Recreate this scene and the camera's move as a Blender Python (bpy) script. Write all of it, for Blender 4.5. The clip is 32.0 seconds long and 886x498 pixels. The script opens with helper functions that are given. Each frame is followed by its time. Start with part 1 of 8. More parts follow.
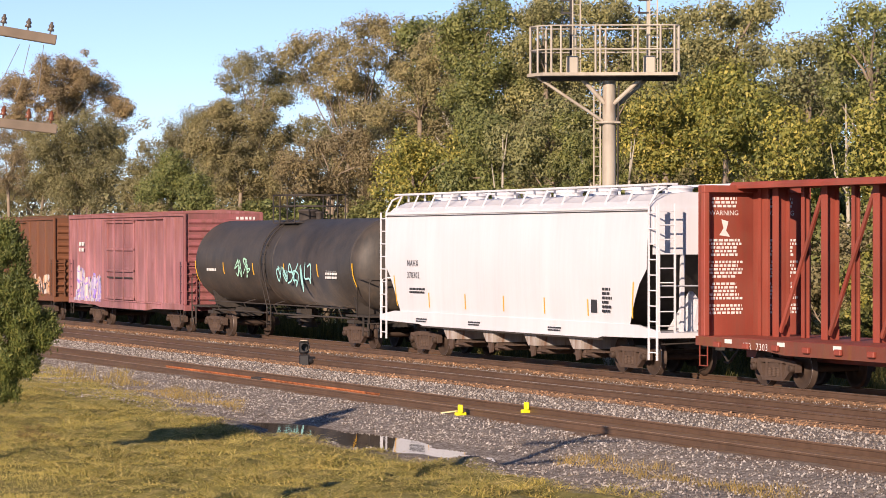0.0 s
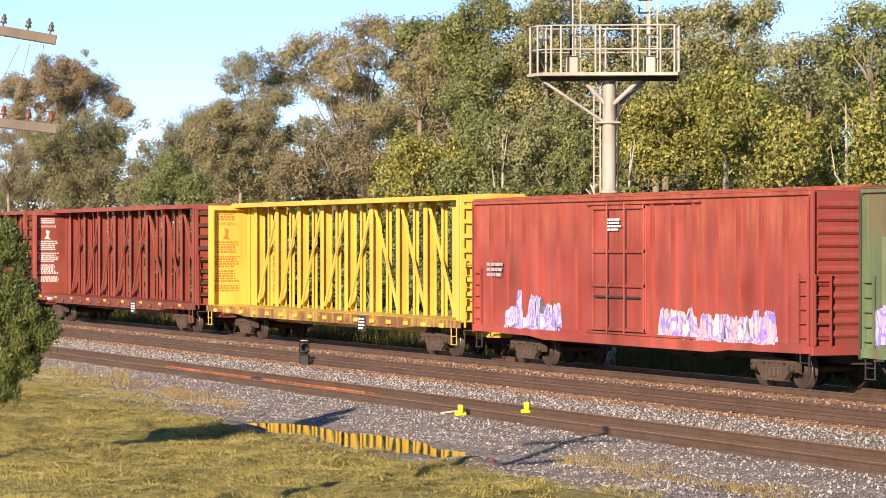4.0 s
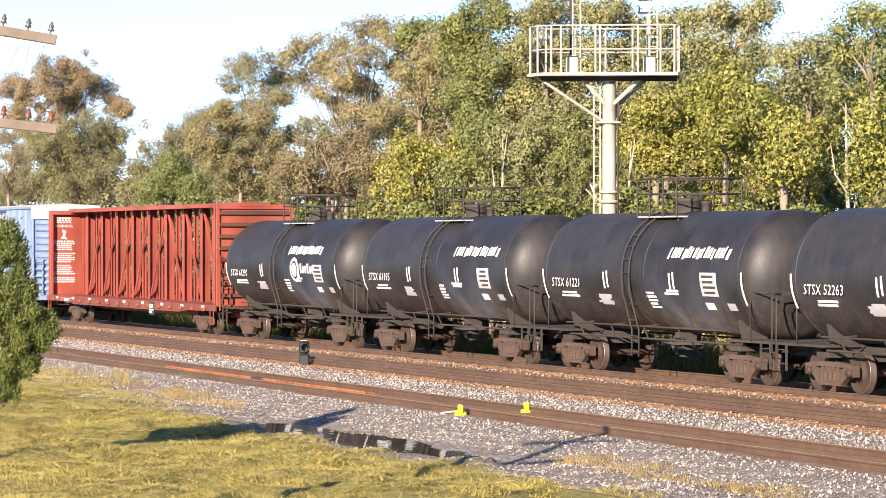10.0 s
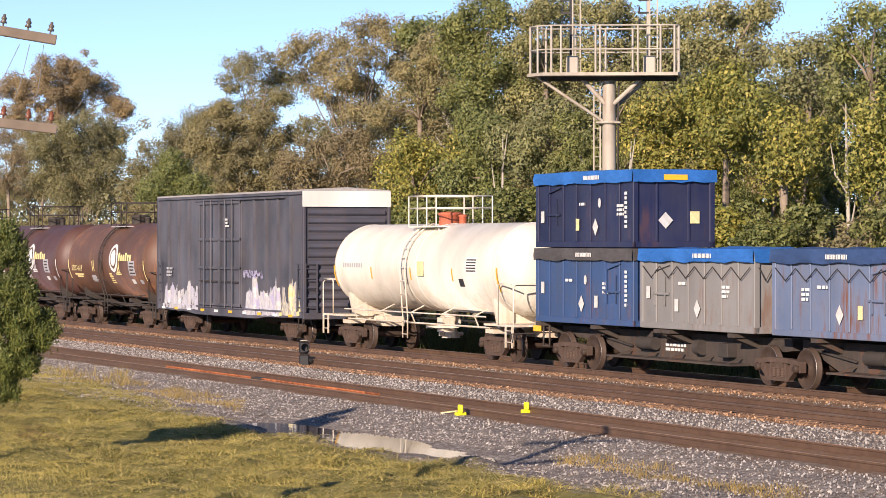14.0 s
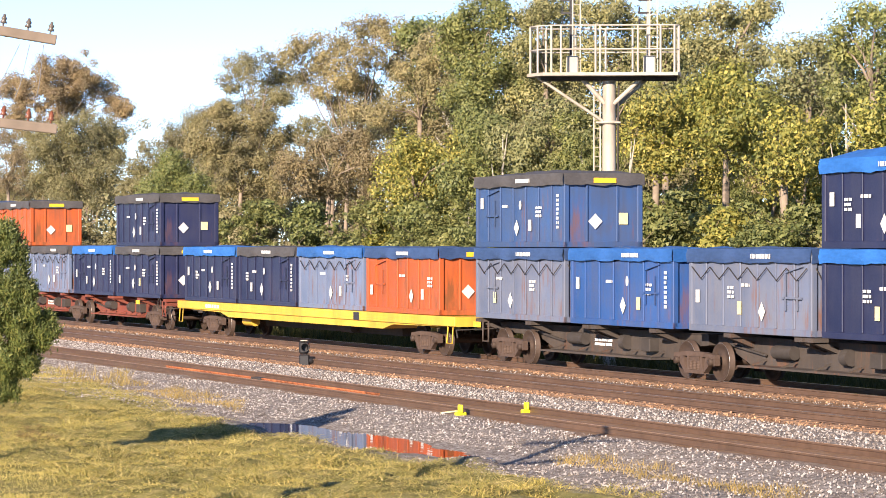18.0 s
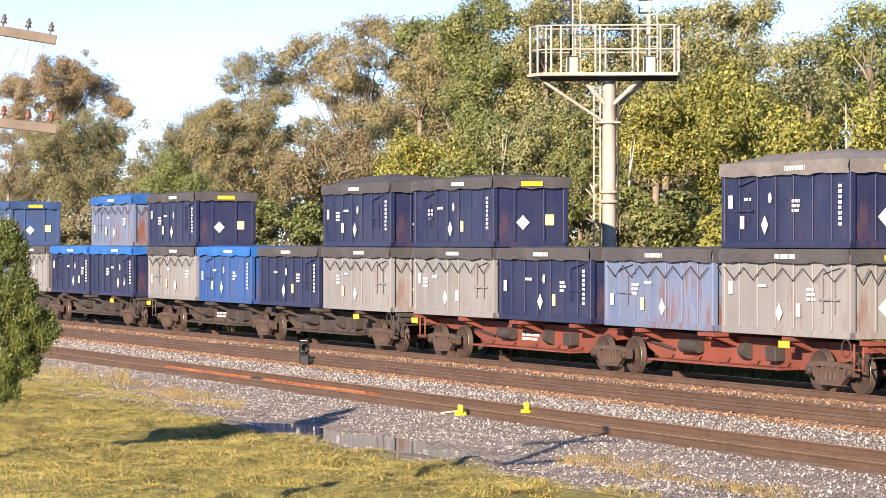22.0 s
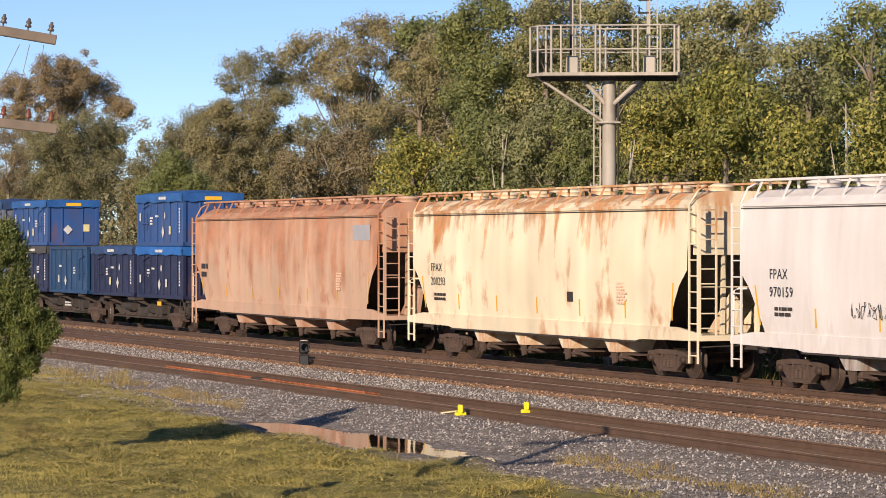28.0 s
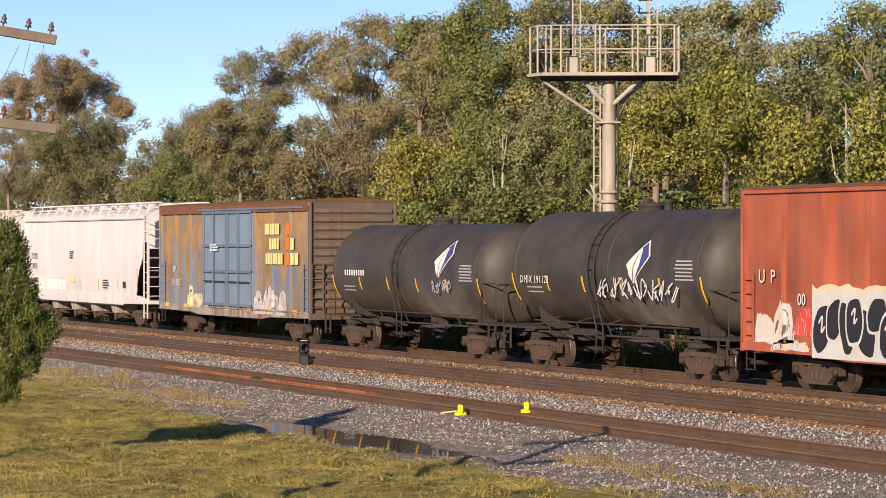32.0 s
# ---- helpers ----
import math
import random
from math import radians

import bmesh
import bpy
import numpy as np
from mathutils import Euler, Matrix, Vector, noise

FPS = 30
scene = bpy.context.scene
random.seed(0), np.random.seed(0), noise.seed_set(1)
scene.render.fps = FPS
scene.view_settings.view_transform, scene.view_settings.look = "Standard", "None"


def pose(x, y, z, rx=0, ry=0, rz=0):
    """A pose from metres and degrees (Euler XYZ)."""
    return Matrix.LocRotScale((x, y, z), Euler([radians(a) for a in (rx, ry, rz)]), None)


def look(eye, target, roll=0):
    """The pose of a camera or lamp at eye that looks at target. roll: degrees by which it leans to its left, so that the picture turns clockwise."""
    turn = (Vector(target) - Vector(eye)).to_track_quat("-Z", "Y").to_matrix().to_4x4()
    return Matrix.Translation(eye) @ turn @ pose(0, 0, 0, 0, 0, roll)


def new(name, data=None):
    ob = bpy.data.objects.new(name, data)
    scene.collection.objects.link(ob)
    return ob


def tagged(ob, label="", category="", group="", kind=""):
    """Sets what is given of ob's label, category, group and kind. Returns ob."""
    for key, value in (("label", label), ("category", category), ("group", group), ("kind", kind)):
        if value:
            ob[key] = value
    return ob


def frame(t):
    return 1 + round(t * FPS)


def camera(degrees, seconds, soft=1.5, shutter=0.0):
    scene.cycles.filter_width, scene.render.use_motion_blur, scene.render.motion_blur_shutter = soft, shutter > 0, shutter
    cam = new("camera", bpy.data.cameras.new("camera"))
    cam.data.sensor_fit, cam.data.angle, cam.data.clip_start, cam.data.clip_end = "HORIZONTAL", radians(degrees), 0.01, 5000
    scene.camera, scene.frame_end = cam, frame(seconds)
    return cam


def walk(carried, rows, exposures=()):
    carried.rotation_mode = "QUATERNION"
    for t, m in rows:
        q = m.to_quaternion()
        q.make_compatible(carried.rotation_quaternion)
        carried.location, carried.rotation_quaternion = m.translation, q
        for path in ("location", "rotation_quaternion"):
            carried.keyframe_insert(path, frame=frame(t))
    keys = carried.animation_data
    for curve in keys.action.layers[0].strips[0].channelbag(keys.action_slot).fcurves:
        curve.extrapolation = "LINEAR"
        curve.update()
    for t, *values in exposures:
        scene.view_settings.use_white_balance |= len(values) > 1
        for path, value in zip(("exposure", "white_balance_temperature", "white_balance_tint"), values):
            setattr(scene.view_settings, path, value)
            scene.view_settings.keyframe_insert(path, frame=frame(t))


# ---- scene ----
# The track runs along world X; the train rolls towards -X. Rail top of its track is z = 0.
SPEED = 22.2
TRACK_Y = 35.1
EYE = Vector((0.0, 0.0, 3.47))
TURN = radians(23.15)
cam = camera(17.77, 32.0, 0.6)
STAND = look(EYE, EYE + Vector((-math.cos(TURN), math.sin(TURN), -0.00219)) * 100)
walk(cam, [(0.0, STAND), (32.0, STAND)],
     [(0.0, 0.57, 6900, 22), (1.0, 0.49, 6900, 22), (2.0, 0.83, 6700, 20), (3.0, 1.03, 6600, 17), (3.5, 0.94, 6600, 16), (5.5, 0.87, 6500, 17), (6.8, 0.91, 6500, 18), (8.0, 0.71, 6600, 20), (9.0, 0.99, 6500, 17), (10.0, 1.45, 6500, 15), (12.5, 1.60, 6500, 16), (14.0, 0.69, 6500, 20), (16.5, 1.02, 6500, 14),
      (18.0, 1.31, 6500, 17), (24.0, 1.29, 6500, 17), (25.0, 1.24, 6500, 17), (25.5, 1.04, 6500, 16), (27.5, 0.47, 6500, 16), (28.5, 0.09, 6600, 17), (30.2, -0.29, 6650, 18), (31.0, -0.07, 6700, 18), (32.0, 0.43, 6900, 17)])


# ---- light ----
SUN_FROM = Vector((0.628, -0.713, 0.312)).normalized()
world = bpy.data.worlds.new("world")
scene.world = world
world.use_nodes = True
wn = world.node_tree.nodes
sky = wn.new("ShaderNodeTexSky")
sky.sky_type = 'NISHITA'
sky.sun_disc = False
sky.sun_elevation = math.asin(SUN_FROM.z)
sky.sun_rotation = math.atan2(SUN_FROM.x, SUN_FROM.y)
sky.altitude = 5000
sky.air_density, sky.dust_density, sky.ozone_density = 0.9, 0.45, 2.2
world.node_tree.links.new(sky.outputs[0], wn["Background"].inputs[0])
wn["Background"].inputs[1].default_value = 0.108
sun = new("sun", bpy.data.lights.new("sun", "SUN"))
sun.data.energy, sun.data.angle, sun.data.color = 5.0, radians(0.53), (1.0, 0.85, 0.66)
sun.matrix_world = look(SUN_FROM * 200, (0, 0, 0))


# ---- materials ----
def nodes_of(name):
    m = bpy.data.materials.new(name)
    m.use_nodes = True
    nt = m.node_tree
    return m, nt, nt.nodes["Principled BSDF"]


def add(nt, kind, **ins):
    n = nt.nodes.new(kind)
    for k, val in ins.items():
        n.inputs[k.replace("_", " ")].default_value = val
    return n


def ramp(nt, fac, stops):
    r = nt.nodes.new("ShaderNodeValToRGB")
    el = r.color_ramp.elements
    while len(el) < len(stops):
        el.new(0.5)
    for e, (at, c) in zip(el, stops):
        e.position = at
        e.color = (*c, 1) if len(c) == 3 else c
    nt.links.new(fac, r.inputs[0])
    return r.outputs[0]


def mixed(nt, fac, a, b, mode="MIX"):
    m = nt.nodes.new("ShaderNodeMix")
    m.data_type, m.blend_type = 'RGBA', mode
    for sock, val in ((m.inputs[0], fac), (m.inputs[6], a), (m.inputs[7], b)):
        if isinstance(val, bpy.types.NodeSocket):
            nt.links.new(val, sock)
        elif isinstance(val, (int, float)):
            sock.default_value = val
        else:
            sock.default_value = (*val, 1)
    return m.outputs[2]


def noise_of(nt, vec, scale, detail=4.0, stretch=None, rough=0.55):
    if stretch:
        mp = nt.nodes.new("ShaderNodeMapping")
        mp.inputs["Scale"].default_value = stretch
        nt.links.new(vec, mp.inputs[0])
        vec = mp.outputs[0]
    n = add(nt, "ShaderNodeTexNoise", Scale=scale, Detail=detail, Roughness=rough)
    nt.links.new(vec, n.inputs["Vector"])
    return n.outputs[0]


def bump(nt, height, bsdf, strength, dist):
    b = add(nt, "ShaderNodeBump", Strength=strength, Distance=dist)
    nt.links.new(height, b.inputs["Height"])
    nt.links.new(b.outputs[0], bsdf.inputs["Normal"])


GRIME = (0.085, 0.062, 0.045)
RUST = (0.17, 0.065, 0.025)


def paint(name, col, rough=0.45, grime=0.3, rust=0.12, metal=0.0, grime_col=GRIME, rust_col=RUST, fade=0.12, streak=0.9, spread=0.12, upper=None, wide=1.0):
    """Weathered paint: fading, fine grain, run-down streaks of grime, patches of rust."""
    m, nt, bsdf = nodes_of(name)
    geo = nt.nodes.new("ShaderNodeTexCoord").outputs["Object"]
    rnd = nt.nodes.new("ShaderNodeObjectInfo").outputs["Random"]
    big = noise_of(nt, geo, 0.55, 4)
    lo = tuple(c * (1 - fade * 1.3) for c in col)
    hi = tuple(min(0.92, c * (1 + fade) + fade * 0.06) for c in col)
    base = ramp(nt, big, [(0.3, lo), (0.7, hi)])
    jit = ramp(nt, rnd, [(0.0, (1 - spread,) * 3), (1.0, (1.0,) * 3)])
    base = mixed(nt, 1.0, base, jit, "MULTIPLY")
    panel = noise_of(nt, geo, 1.0, 2, (0.9, 0.9, 0.03), 0.4)
    base = mixed(nt, 1.0, base, ramp(nt, panel, [(0.35, (1 - 1.2 * fade,) * 3), (0.65, (1.0 + 0.4 * fade,) * 3)]), "MULTIPLY")
    run = noise_of(nt, geo, 1.0, 6, (5.0 * wide, 5.0 * wide, 0.30), 0.7 if wide == 1.0 else 0.55)
    mask = ramp(nt, run, [(0.42, (0, 0, 0)), (0.70, (streak,) * 3)])
    patch = noise_of(nt, geo, 1.1, 6, None, 0.65)
    mask2 = ramp(nt, patch, [(0.40, (0, 0, 0)), (0.68, (1, 1, 1))])
    amt = mixed(nt, 0.5, mask, mask2)
    amt = mixed(nt, 1.0, amt, (grime * 2.0,) * 3, "MULTIPLY")
    col1 = mixed(nt, amt, base, grime_col)
    spots = noise_of(nt, geo, 2.2, 7, (2.2 * wide, 2.2 * wide, 0.28 / wide ** 0.4), 0.74 if wide == 1.0 else 0.6)
    where = noise_of(nt, geo, 0.42, 3)
    both = mixed(nt, 0.42, spots, where)
    rmask = ramp(nt, both, [(0.60 - rust * 0.22, (0, 0, 0)), (0.70 - rust * 0.20, (1, 1, 1))])
    rmask = mixed(nt, 1.0, rmask, (min(0.9, rust * 3.0),) * 3, "MULTIPLY")
    col2 = mixed(nt, rmask, col1, rust_col)
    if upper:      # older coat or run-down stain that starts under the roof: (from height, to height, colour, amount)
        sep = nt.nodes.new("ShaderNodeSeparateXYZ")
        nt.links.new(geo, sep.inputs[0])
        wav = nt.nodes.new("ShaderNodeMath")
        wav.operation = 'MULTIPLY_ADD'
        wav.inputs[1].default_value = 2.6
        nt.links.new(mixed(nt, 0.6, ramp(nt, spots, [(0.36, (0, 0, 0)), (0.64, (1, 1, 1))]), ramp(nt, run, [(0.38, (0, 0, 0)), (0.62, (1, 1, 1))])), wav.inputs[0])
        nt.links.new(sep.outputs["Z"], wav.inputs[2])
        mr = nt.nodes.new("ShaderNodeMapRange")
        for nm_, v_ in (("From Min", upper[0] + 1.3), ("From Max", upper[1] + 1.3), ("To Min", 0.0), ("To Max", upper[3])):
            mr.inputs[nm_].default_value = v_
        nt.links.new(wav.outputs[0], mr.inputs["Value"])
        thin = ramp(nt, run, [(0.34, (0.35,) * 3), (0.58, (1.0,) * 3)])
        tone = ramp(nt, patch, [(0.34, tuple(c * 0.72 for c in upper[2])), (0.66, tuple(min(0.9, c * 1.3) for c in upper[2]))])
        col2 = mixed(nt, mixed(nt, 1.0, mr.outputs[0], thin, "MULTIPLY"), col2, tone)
    nt.links.new(col2, bsdf.inputs["Base Color"])
    grain = noise_of(nt, geo, 22, 4)
    rr = ramp(nt, grain, [(0.3, (max(0.05, rough - 0.05),) * 3), (0.7, (min(1, rough + 0.07),) * 3)])
    nt.links.new(rr, bsdf.inputs["Roughness"])
    bsdf.inputs["Metallic"].default_value = metal
    bsdf.inputs["Specular IOR Level"].default_value = 0.35
    bump(nt, big, bsdf, 0.15, 0.02)
    return m


def plain(name, col, rough=0.6, metal=0.0, grain=0.15, scale=9.0, relief=0.3, gloss=0.4):
    m, nt, bsdf = nodes_of(name)
    geo = nt.nodes.new("ShaderNodeTexCoord").outputs["Object"]
    a = noise_of(nt, geo, scale, 5)
    b = noise_of(nt, geo, scale * 0.13, 3)
    f = mixed(nt, 0.5, a, b)
    nt.links.new(ramp(nt, f, [(0.3, tuple(c * (1 - grain) for c in col)), (0.7, tuple(min(0.95, c * (1 + grain)) for c in col))]), bsdf.inputs["Base Color"])
    bsdf.inputs["Roughness"].default_value = rough
    bsdf.inputs["Metallic"].default_value = metal
    bsdf.inputs["Specular IOR Level"].default_value = gloss
    bump(nt, a, bsdf, relief, 0.01)
    return m


def leafy(name, cols, back=0.35):
    """Leaves whose colour varies from leaf to leaf and clump to clump."""
    m, nt, bsdf = nodes_of(name)
    g = nt.nodes.new("ShaderNodeNewGeometry")
    pos = nt.nodes.new("ShaderNodeTexCoord").outputs["Object"]
    one = ramp(nt, g.outputs["Random Per Island"], [(i / max(1, len(cols) - 1), c) for i, c in enumerate(cols)])
    clump = noise_of(nt, pos, 0.45, 3)
    shade = ramp(nt, clump, [(0.3, (0.7, 0.72, 0.75)), (0.7, (1.2, 1.15, 0.95))])
    col = mixed(nt, 1.0, one, shade, "MULTIPLY")
    rnd = nt.nodes.new("ShaderNodeObjectInfo").outputs["Random"]
    col = mixed(nt, 1.0, col, ramp(nt, rnd, [(0, (0.82, 0.85, 0.8)), (1, (1.12, 1.05, 1.0))]), "MULTIPLY")
    nt.links.new(col, bsdf.inputs["Base Color"])
    bsdf.inputs["Roughness"].default_value = 0.55
    bsdf.inputs["Specular IOR Level"].default_value = 0.35
    tr = nt.nodes.new("ShaderNodeBsdfTranslucent")
    nt.links.new(col, tr.inputs[0])
    mx = nt.nodes.new("ShaderNodeMixShader")
    mx.inputs[0].default_value = back
    nt.links.new(bsdf.outputs[0], mx.inputs[1])
    nt.links.new(tr.outputs[0], mx.inputs[2])
    nt.links.new(mx.outputs[0], nt.nodes["Material Output"].inputs[0])
    return m


# ---- geometry kit ----
class Geo:
    """Vertices and faces of one mesh in the making."""

    def __init__(self):
        self.v, self.f, self.s = [], [], []

    def put(self, verts, faces, smooth=False):
        o = len(self.v)
        self.v += [tuple(p) for p in verts]
        self.f += [tuple(i + o for i in f) for f in faces]
        self.s += [smooth] * len(faces)
        return self

    def box(self, x0, x1, y0, y1, z0, z1, m=None, c=0.0):
        x0, x1 = min(x0, x1), max(x0, x1)
        y0, y1 = min(y0, y1), max(y0, y1)
        z0, z1 = min(z0, z1), max(z0, z1)
        if not c:
            vs = [Vector((x, y, z)) for z in (z0, z1) for y in (y0, y1) for x in (x0, x1)]
            fs = [(0, 2, 3, 1), (4, 5, 7, 6), (0, 1, 5, 4), (2, 6, 7, 3), (0, 4, 6, 2), (1, 3, 7, 5)]
        else:
            c = min(c, (x1 - x0) / 2.2, (y1 - y0) / 2.2, (z1 - z0) / 2.2)
            vs, ids = [], {}
            for k, z in enumerate((z0, z1)):
                for j, y in enumerate((y0, y1)):
                    for i, x in enumerate((x0, x1)):
                        sx, sy, sz = (1, -1)[i] * c, (1, -1)[j] * c, (1, -1)[k] * c
                        for a, d in enumerate(((0, sy, sz), (sx, 0, sz), (sx, sy, 0))):
                            ids[i, j, k, a] = len(vs)
                            vs.append(Vector((x + d[0], y + d[1], z + d[2])))
            fs = []
            for i in (0, 1):
                fs.append([ids[i, j, k, 0] for j, k in ((0, 0), (0, 1), (1, 1), (1, 0))][::(1, -1)[i]])
                fs.append([ids[j, i, k, 1] for j, k in ((0, 0), (1, 0), (1, 1), (0, 1))][::(1, -1)[i]])
                fs.append([ids[j, k, i, 2] for j, k in ((0, 0), (0, 1), (1, 1), (1, 0))][::(1, -1)[i]])
            for i in (0, 1):
                for j in (0, 1):
                    fs.append((ids[i, j, 0, 0], ids[i, j, 1, 0], ids[i, j, 1, 1], ids[i, j, 0, 1]))
                    fs.append((ids[i, 0, j, 0], ids[i, 1, j, 0], ids[i, 1, j, 2], ids[i, 0, j, 2]))
                    fs.append((ids[0, i, j, 1], ids[1, i, j, 1], ids[1, i, j, 2], ids[0, i, j, 2]))
                    for k in (0, 1):
                        fs.append((ids[i, j, k, 0], ids[i, j, k, 1], ids[i, j, k, 2]))
        if m is not None:
            vs = [m @ p for p in vs]
        return self.put(vs, fs)

    def bar(self, a, b, w, d):
        """A straight bar of section w by d from a to b."""
        a, b = Vector(a), Vector(b)
        m = Matrix.Translation(a) @ (b - a).to_track_quat("X", "Z").to_matrix().to_4x4()
        return self.box(0, (b - a).length, -w / 2, w / 2, -d / 2, d / 2, m)

    def rod(self, a, b, r, n=8, r2=None, caps=True):
        a, b = Vector(a), Vector(b)
        q = (b - a).to_track_quat("Z", "Y").to_matrix()
        r2 = r if r2 is None else r2
        ring = [(math.cos(k * math.tau / n), math.sin(k * math.tau / n)) for k in range(n)]
        va = [a + q @ Vector((r * x, r * y, 0)) for x, y in ring]
        vb = [b + q @ Vector((r2 * x, r2 * y, 0)) for x, y in ring]
        self.put(va + vb, [(k, (k + 1) % n, n + (k + 1) % n, n + k) for k in range(n)], n > 5)
        if caps:
            self.put(va + vb, [tuple(range(n))[::-1], tuple(range(n, 2 * n))])
        return self

    def tube(self, pts, r, n=6):
        """A bent pipe through the points."""
        pts = [Vector(p) for p in pts]
        vs, fs = [], []
        up = Vector((0.13, 0.31, 0.94))
        for i, p in enumerate(pts):
            d = (pts[min(i + 1, len(pts) - 1)] - pts[max(i - 1, 0)]).normalized()
            s = d.cross(up).normalized()
            t = s.cross(d)
            rr = r[i] if isinstance(r, (list, tuple)) else r
            vs += [p + (s * math.cos(k * math.tau / n) + t * math.sin(k * math.tau / n)) * rr for k in range(n)]
            if i:
                o = (i - 1) * n
                fs += [(o + k, o + (k + 1) % n, o + n + (k + 1) % n, o + n + k) for k in range(n)]
        fs += [tuple(range(n))[::-1], tuple(range(len(vs) - n, len(vs)))]
        return self.put(vs, fs, True)

    def prism(self, poly, x0, x1, axis="x", smooth=False):
        """A closed outline swept along an axis. axis x: outline (y, z); y: (x, z); z: (x, y)."""
        def at(a, b, s):
            return {"x": (s, a, b), "y": (a, s, b), "z": (a, b, s)}[axis]
        n = len(poly)
        vs = [at(a, b, x0) for a, b in poly] + [at(a, b, x1) for a, b in poly]
        self.put(vs, [(k, (k + 1) % n, n + (k + 1) % n, n + k) for k in range(n)], smooth)
        return self.put(vs, [tuple(range(n))[::-1], tuple(range(n, 2 * n))])

    def lathe(self, prof, n=32, axis="x", at=(0, 0, 0)):
        """A profile of (place along the axis, radius) turned round it."""
        vs, fs = [], []
        for s, r in prof:
            for k in range(n):
                c, d = r * math.cos(k * math.tau / n), r * math.sin(k * math.tau / n)
                p = {"x": (s, c, d), "y": (c, s, d), "z": (c, d, s)}[axis]
                vs.append((p[0] + at[0], p[1] + at[1], p[2] + at[2]))
        for i in range(len(prof) - 1):
            fs += [(i * n + k, i * n + (k + 1) % n, (i + 1) * n + (k + 1) % n, (i + 1) * n + k) for k in range(n)]
        return self.put(vs, fs, True)

    def mesh(self, name, mat):
        me = bpy.data.meshes.new(name)
        me.from_pydata(self.v, [], self.f)
        me.polygons.foreach_set("use_smooth", self.s)
        b = bmesh.new()
        b.from_mesh(me)
        bmesh.ops.recalc_face_normals(b, faces=b.faces)
        b.to_mesh(me)
        b.free()
        me.materials.append(mat)
        return me


def part(name, geo, mat, parent, label="", at=None):
    """One mesh object under a thing or a part; geo is a Geo or a mesh to share."""
    me = geo.mesh(name, mat) if isinstance(geo, Geo) else geo
    ob = new(name, me)
    ob.parent = parent
    if at is not None:
        ob.matrix_basis = at if isinstance(at, Matrix) else Matrix.Translation(at)
    if label:
        tagged(ob, label)
    if name in ("spring_group", "wordmark_bars", "wordmark", "lettering", "graffiti_scrawl"):
        tagged(ob, kind="stuff")
    return ob


def thing(name, label, category, at=(0, 0, 0), group="", kind=""):
    ob = new(name)
    ob.empty_display_size = 0.3
    ob.matrix_basis = at if isinstance(at, Matrix) else Matrix.Translation(at)
    return tagged(ob, label, category, group, kind)


def solid(name, geo, mat, label, category, at=(0, 0, 0), group="", kind=""):
    ob = new(name, geo.mesh(name, mat) if isinstance(geo, Geo) else geo)
    ob.matrix_basis = at if isinstance(at, Matrix) else Matrix.Translation(at)
    return tagged(ob, label, category, group, kind)


def words(text, size, mat, spacing=1.0):
    """A flat mesh of letters that stands in the plane y = 0 and is read from -y."""
    cu = bpy.data.curves.new("letters", "FONT")
    cu.body, cu.size, cu.space_character, cu.resolution_u = text, size, spacing, 2
    tmp = bpy.data.objects.new("letters", cu)
    me = bpy.data.meshes.new_from_object(tmp)
    me.transform(Matrix.Rotation(radians(90), 4, "X"))
    me.materials.clear()
    me.materials.append(mat)
    bpy.data.objects.remove(tmp)
    bpy.data.curves.remove(cu)
    return me


MOVERS = []      # (thing, place along the train, height) of all that rolls
WHEELS = []      # wheelsets


def rolls(ob, u, z=0.0):
    ob.matrix_basis = Matrix.Translation((u, TRACK_Y, z))
    MOVERS.append((ob, u, z))
    return ob


# ---- lines of sight ----
AHEAD = Vector((-math.cos(TURN), math.sin(TURN), 0.0))
ACROSS = Vector((math.sin(TURN), math.cos(TURN), 0.0))
LENS = 784 / math.tan(radians(17.77 / 2))


def sight(px, py, far):
    """The place that lies far metres ahead on a line of sight."""
    return EYE + AHEAD * far + ACROSS * ((px - 784) / LENS * far) + Vector((0, 0, (430 - py) / LENS * far))


def spot(x, y):
    """The line of sight on which a place of the lawn is seen: across, down."""
    rel = Vector((x, y, 0))
    far = max(1.0, rel.dot(AHEAD))
    return 784 + LENS * rel.dot(ACROSS) / far, 430 + LENS * 3.83 / far


# ---- ground, tracks ----
def land(x, y):
    """Height of the ground."""
    def step(a, b, t):
        t = min(1, max(0, (t - a) / (b - a)))
        return t * t * (3 - 2 * t)
    z = -0.36 + 0.16 * step(21.5, 23.6, y) - 0.25 * step(37.3, 39.5, y)
    n = noise.noise(Vector((x * 0.35, y * 0.5, 0.0))) * 0.06 + noise.noise(Vector((x * 1.3, y * 1.6, 3.0))) * 0.04
    near = 1 - step(20.8, 22.2, y)
    z += n * (0.35 + 0.9 * near)
    # tussocks along the lawn's rough edge
    edge = step(13.5, 16.0, y) * (1 - step(19.5, 21.0 + 2.5 * step(-58, -82, x), y))
    z += edge * (0.07 * noise.noise(Vector((x * 0.8, y * 1.5, 9.0))) + 0.07 * abs(noise.noise(Vector((x * 1.7, y * 2.6, 14.0)))))
    # the wet hollow beside the lawn, and the mounded edge of the lawn
    px, py = pool_frame(x, y)
    z -= 0.13 * math.exp(-(px * px * 0.9 + py * py) ** 2 * 0.8)
    rough = step(11.5, 14.0, y + 0.12 * (x + 50)) * (1 - step(19.3, 20.6, y))
    z += rough * (0.17 * noise.noise(Vector((x * 0.55, y * 1.1, 31.0))) + 0.10 * noise.noise(Vector((x * 1.5, y * 2.4, 41.0))))
    return z


